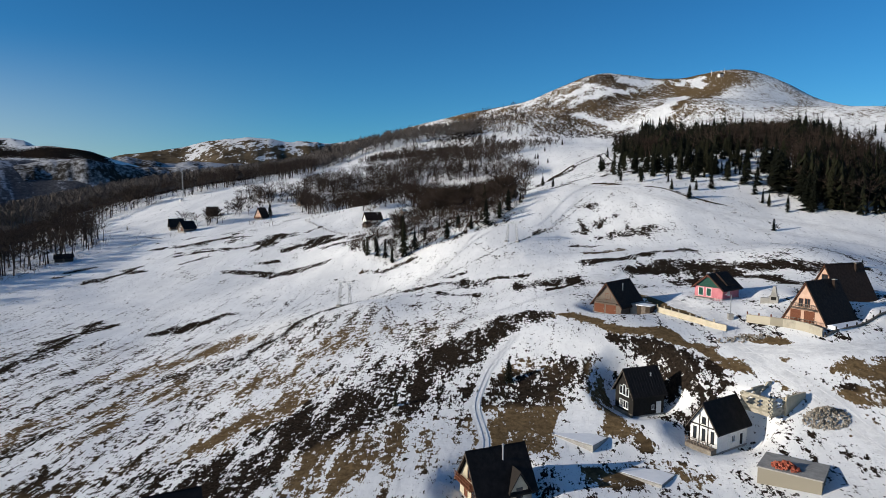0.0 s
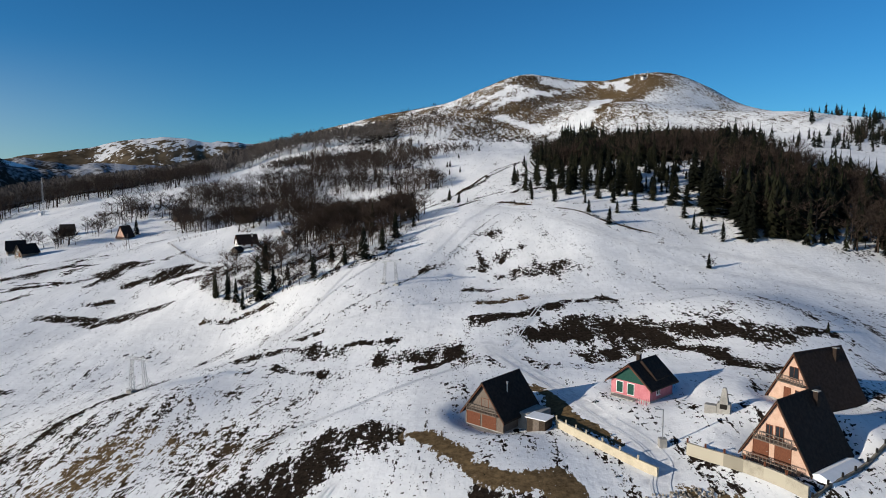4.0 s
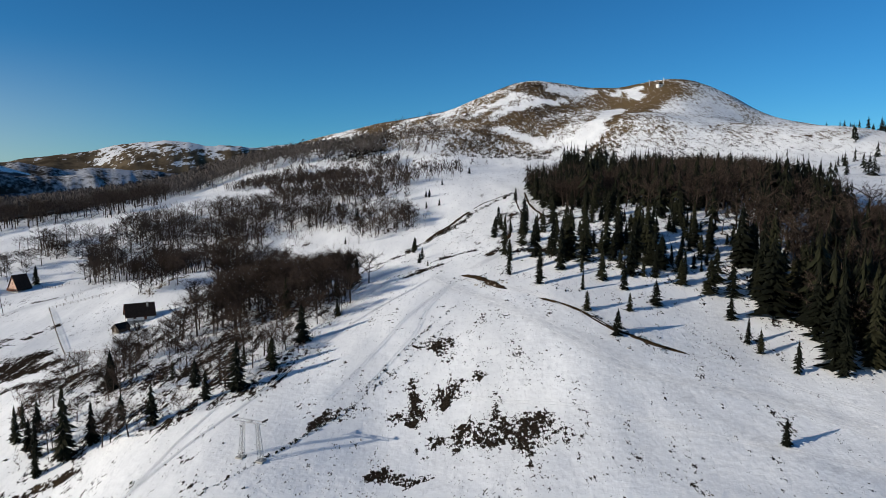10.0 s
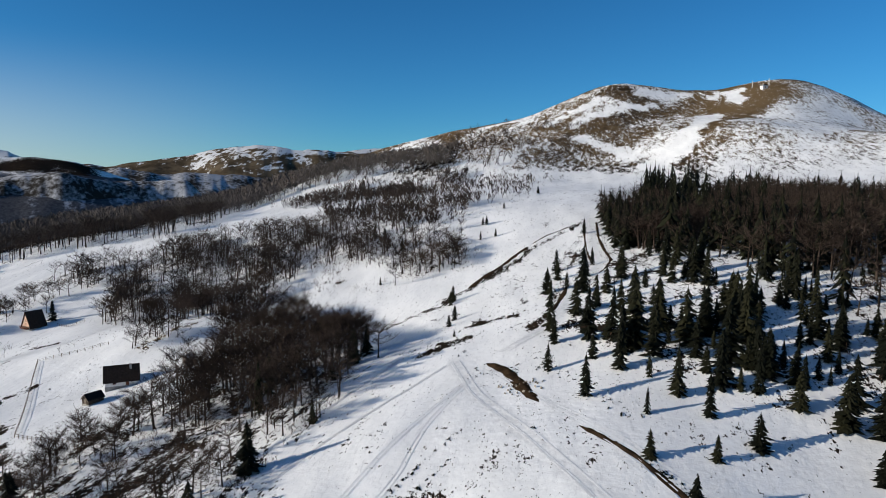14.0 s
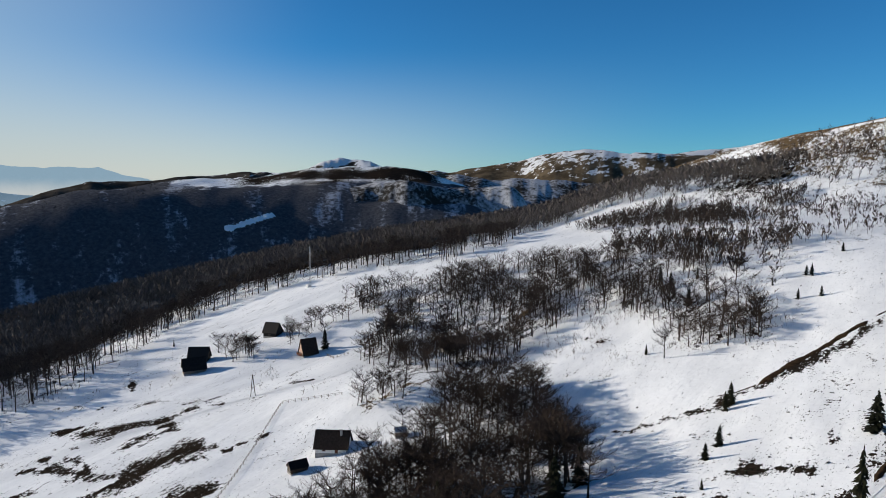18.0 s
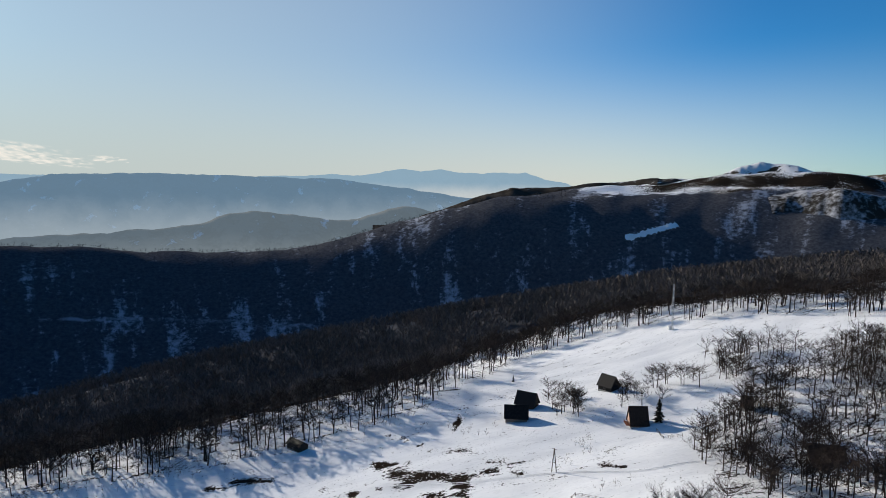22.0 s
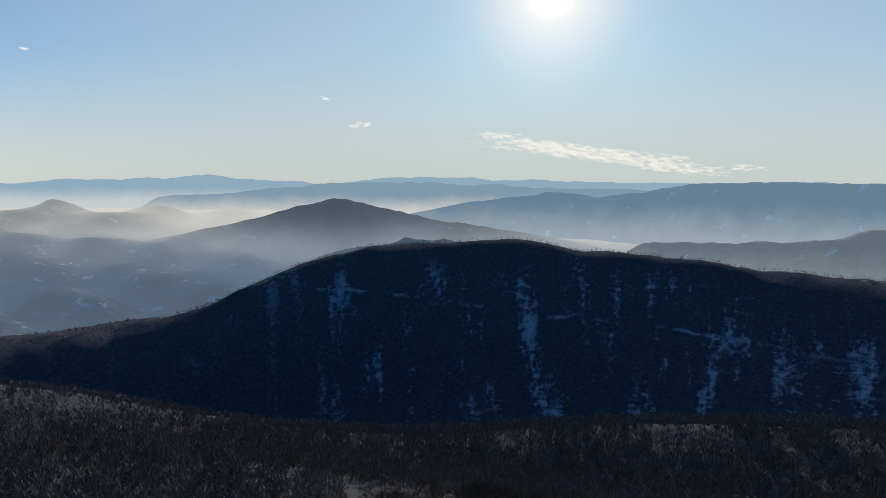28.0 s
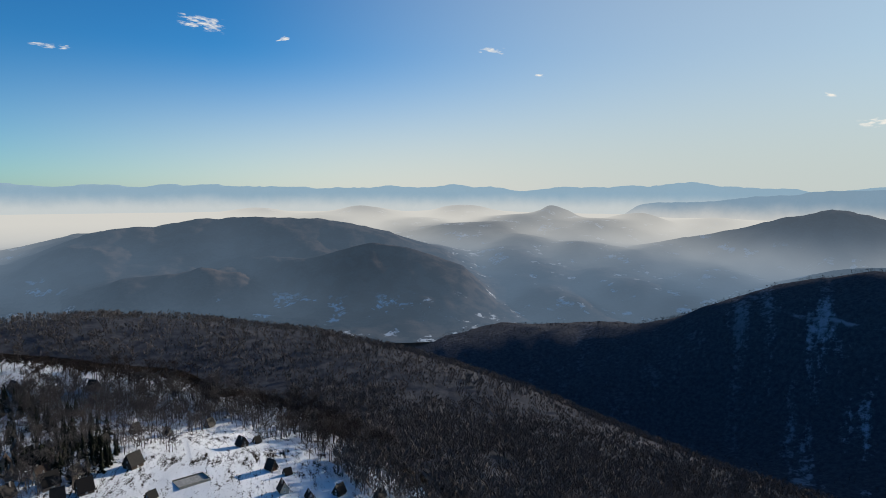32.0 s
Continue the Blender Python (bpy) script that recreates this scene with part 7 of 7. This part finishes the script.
def earth_bank(name, pts, wide, high, label, seed, mat=None):
    """A ragged bank of bare earth along a line, steep towards the track."""
    p = np.array(pts, float)
    s = np.concatenate([[0], np.cumsum(np.hypot(*np.diff(p, axis=0).T))])
    q = np.arange(0, s[-1], 0.6)
    x, y = np.interp(q, s, p[:, 0]), np.interp(q, s, p[:, 1])
    dx, dy = np.gradient(x), np.gradient(y)
    n = np.hypot(dx, dy)
    across = np.linspace(-1, 1, 9)
    ends = np.clip(np.minimum(q, s[-1] - q) / 3.0, 0.05, 1)
    w = wide * ends * (0.35 + 1.3 * fractal(q, q * 0, 3.2, 3, seed))
    bx = x[:, None] - dy[:, None] / n[:, None] * across[None] * w[:, None]
    by = y[:, None] + dx[:, None] / n[:, None] * across[None] * w[:, None]
    hump = (1 - np.abs(across) ** 1.5)[None] * high * ends[:, None]
    bz = ground_z(bx.ravel(), by.ravel()).reshape(bx.shape) - 0.07 + hump * (0.5 + 2.2 * (fractal(bx, by, 1.3, 4, seed + 1) - 0.3))
    ob = new(name, sheet_mesh(name, bx, by, bz, False))
    ob.data.materials.append(mat or m_earth)
    return tagged(ob, label, "bank", kind="stuff")


m_drift = plain("drifted_snow", (0.74, 0.745, 0.755), (0.88, 0.88, 0.88), 0.9, 0.05, 0.0)
field = earth_bank("snow_clearing", [(-1322, 1176), (-1317, 1188), (-1309, 1212), (-1304, 1236), (-1301, 1262), (-1298, 1290), (-1297, 1304)], 9.5, 0.5, "white snow field open in the far dark forest", 41, m_drift)
for v in field.data.vertices:
    v.co.z += 3.0
earth_bank("earth_bank", [(29, 329), (32, 326), (35, 321), (38.5, 312), (42, 304)], 1.3, 0.4, "eroded brown earth bank above the track", 3)
earth_bank("earth_bank", [(48, 296), (57, 287), (63, 279.5), (70, 275), (79, 271)], 0.8, 0.22, "narrow dark ditch edge beside the track", 5)
earth_bank("earth_bank", [(0, 414.4), (7.6, 416.6), (13.3, 423)], 0.45, 0.2, "thin dark ditch across the snow", 17)
earth_bank("earth_bank", [(12.6, 421), (17, 436.8), (21.6, 448), (26.5, 460.3), (31.9, 473.3)], 1.15, 0.4, "dark stony ditch climbing the slope", 19)
earth_bank("earth_bank", [(33, 476), (35.7, 482), (38.7, 488.7), (45.3, 495.2), (53, 505)], 0.5, 0.3, "broken end of the dark ditch", 23)
earth_bank("earth_bank", [(56, 507), (55.3, 480), (55.2, 451), (55.8, 424)], 0.45, 0.22, "dark cut bank of the upper forest track", 13)
earth_bank("earth_bank", [(61.5, 505), (60.8, 470), (61.6, 440), (62.5, 421), (60, 409), (57, 402)], 0.6, 0.3, "dark cut bank of the upper forest track", 27)
earth_bank("earth_bank", [(47.3, 389), (44.8, 372), (43.2, 361)], 0.8, 0.4, "dark cut bank of the upper forest track", 29)

# ---------------------------------------------------------------- cabin village behind the start
VILLAGE = [(104, -150, 9.5), (90, -126, 10), (91, -92, 9), (75, -88, 9), (86, -66, 8.5), (68, -76, 10), (57, -86, 9), (48, -66, 9.5), (27, -97, 10), (-13, -203, 7.5), (15, -179, 6.5), (39, -193, 8), (54, -152, 8.5), (-37, -127, 7.5),
           (-47, -134, 5.5), (-54, -75, 7.5), (-63, -66, 4.5), (-59, -43, 7.8), (-90, -35, 6.8), (-73, -33, 5.2), (83, -282, 9.5), (12, -52, 5), (-112, -26, 6.5), (140, -276, 10), (100, -112, 8.5), (60, -60, 8), (112, -70, 9), (120, -120, 9)]
looks = [(m_log, m_roof, "dark log cabin with a steep roof in the snowy village"), (m_cream, m_roof_brown, "cream cabin with a brown roof in the snowy village"), (m_grey_wood, m_roof, "weathered wooden cabin in the snowy village")]
rv = random.Random(11)
for k, (x, y, hh) in enumerate(VILLAGE):
    wall_mat, roof_mat, label = looks[(0, 0, 2, 1, 0, 2, 0)[k % 7]]
    w = hh * rv.uniform(0.62, 0.8)
    l = w * rv.uniform(1.1, 1.35)
    h = gable_house("village_cabin", x, y, rv.choice((-40, -60, -130, 20, 140)) + rv.uniform(-12, 12), w, l, hh * 0.3, hh * 0.62, 0.6, wall_mat, roof_mat, label, group="village cabins")
    opening(h, "front", 0.0, 0.3, 0.9, min(1.9, hh * 0.26), w, l, m_brown, "door", m_brown)
    opening(h, "back", 0.0, 0.8, 1.2, min(1.1, hh * 0.18), w, l, m_frame)
    opening(h, "back", 0.0, hh * 0.42, 0.9, 0.8, w, l, m_frame)
    opening(h, "left", 0.0, 0.7, 1.0, min(1.0, hh * 0.15), w, l, m_frame)
    chimney(h, w * 0.15, l * 0.2, hh * 0.6, hh * 1.02)
z = zg(-8, -68)
pad = empty("stone_yard", pose(-8, -68, z, 0, 0, 25), "pale walled yard of an unfinished building", "foundation")
part("yard_floor", boxed((-9, 9, -5.5, 5.5, -2.0, 0.5)), m_concrete, pad)
for a6 in ((-9, 9, 5.503, 5.9, -1.5, 1.3), (-9, 9, -5.9, -5.503, -1.5, 1.3), (-9.4, -9.003, -5.5, 5.5, -1.5, 1.3)):
    part("yard_wall", boxed(a6), m_block, pad)
rng = np.random.default_rng(91)
vx_, vy_ = sprinkle([(143, -279), (150, -150), (110, -60), (60, -70), (38, -100), (40, -140), (70, -230)], 900, 92, lambda x, y: 0.25 + 0.75 * (fractal(x, y, 35, 3, 93) > 0.5))
far_from = np.ones(len(vx_), bool)
for x, y, hh in VILLAGE:
    far_from &= np.hypot(vx_ - x, vy_ - y) > hh * 0.75
vx_, vy_ = vx_[far_from], vy_[far_from]
scatter("village_spruces", spruce_mid, vx_, vy_, rng.uniform(5, 15, len(vx_)), m_needle_far, "dark spruces between the village cabins", "trees", 94)
vx_, vy_ = sprinkle([(150, -290), (150, -60), (60, -50), (0, -130), (-20, -220), (30, -275)], 1000, 95, lambda x, y: 0.2 + 0.8 * (fractal(x, y, 30, 3, 96) > 0.5))
far_from = np.ones(len(vx_), bool)
for x, y, hh in VILLAGE:
    far_from &= np.hypot(vx_ - x, vy_ - y) > hh * 0.75
for pts, w in ROADS[-1:]:
    for (x0, y0), (x1, y1) in zip(pts, pts[1:]):
        far_from &= segment_gap(vx_, vy_, x0, y0, x1, y1) > 6
wvx, wvy = sprinkle([(150, -275), (91, -300), (-34, -290), (-60, -273), (-30, -215), (18, -222), (87, -200), (125, -235)], 1300, 98, lambda x, y: 0.15 + 0.85 * (fractal(x, y, 24, 3, 99) > 0.45))
bvx, bvy = sprinkle([(-48, -273), (-93, -221), (-130, -140), (-125, -41), (-84, -62), (-71, -121), (-40, -180), (-20, -230)], 700, 100, lambda x, y: 0.2 + 0.8 * (fractal(x, y, 20, 3, 101) > 0.45))
vx_, vy_ = np.concatenate([vx_[far_from], wvx, bvx]), np.concatenate([vy_[far_from], wvy, bvy])
far_from = np.ones(len(vx_), bool)
for x, y, hh in VILLAGE:
    far_from &= np.hypot(vx_ - x, vy_ - y) > hh * 0.75
scatter("village_trees", wood_forms, vx_[far_from], vy_[far_from], rng.uniform(8, 14, far_from.sum()), m_beech, "leafless trees between the village cabins", "trees", 97)
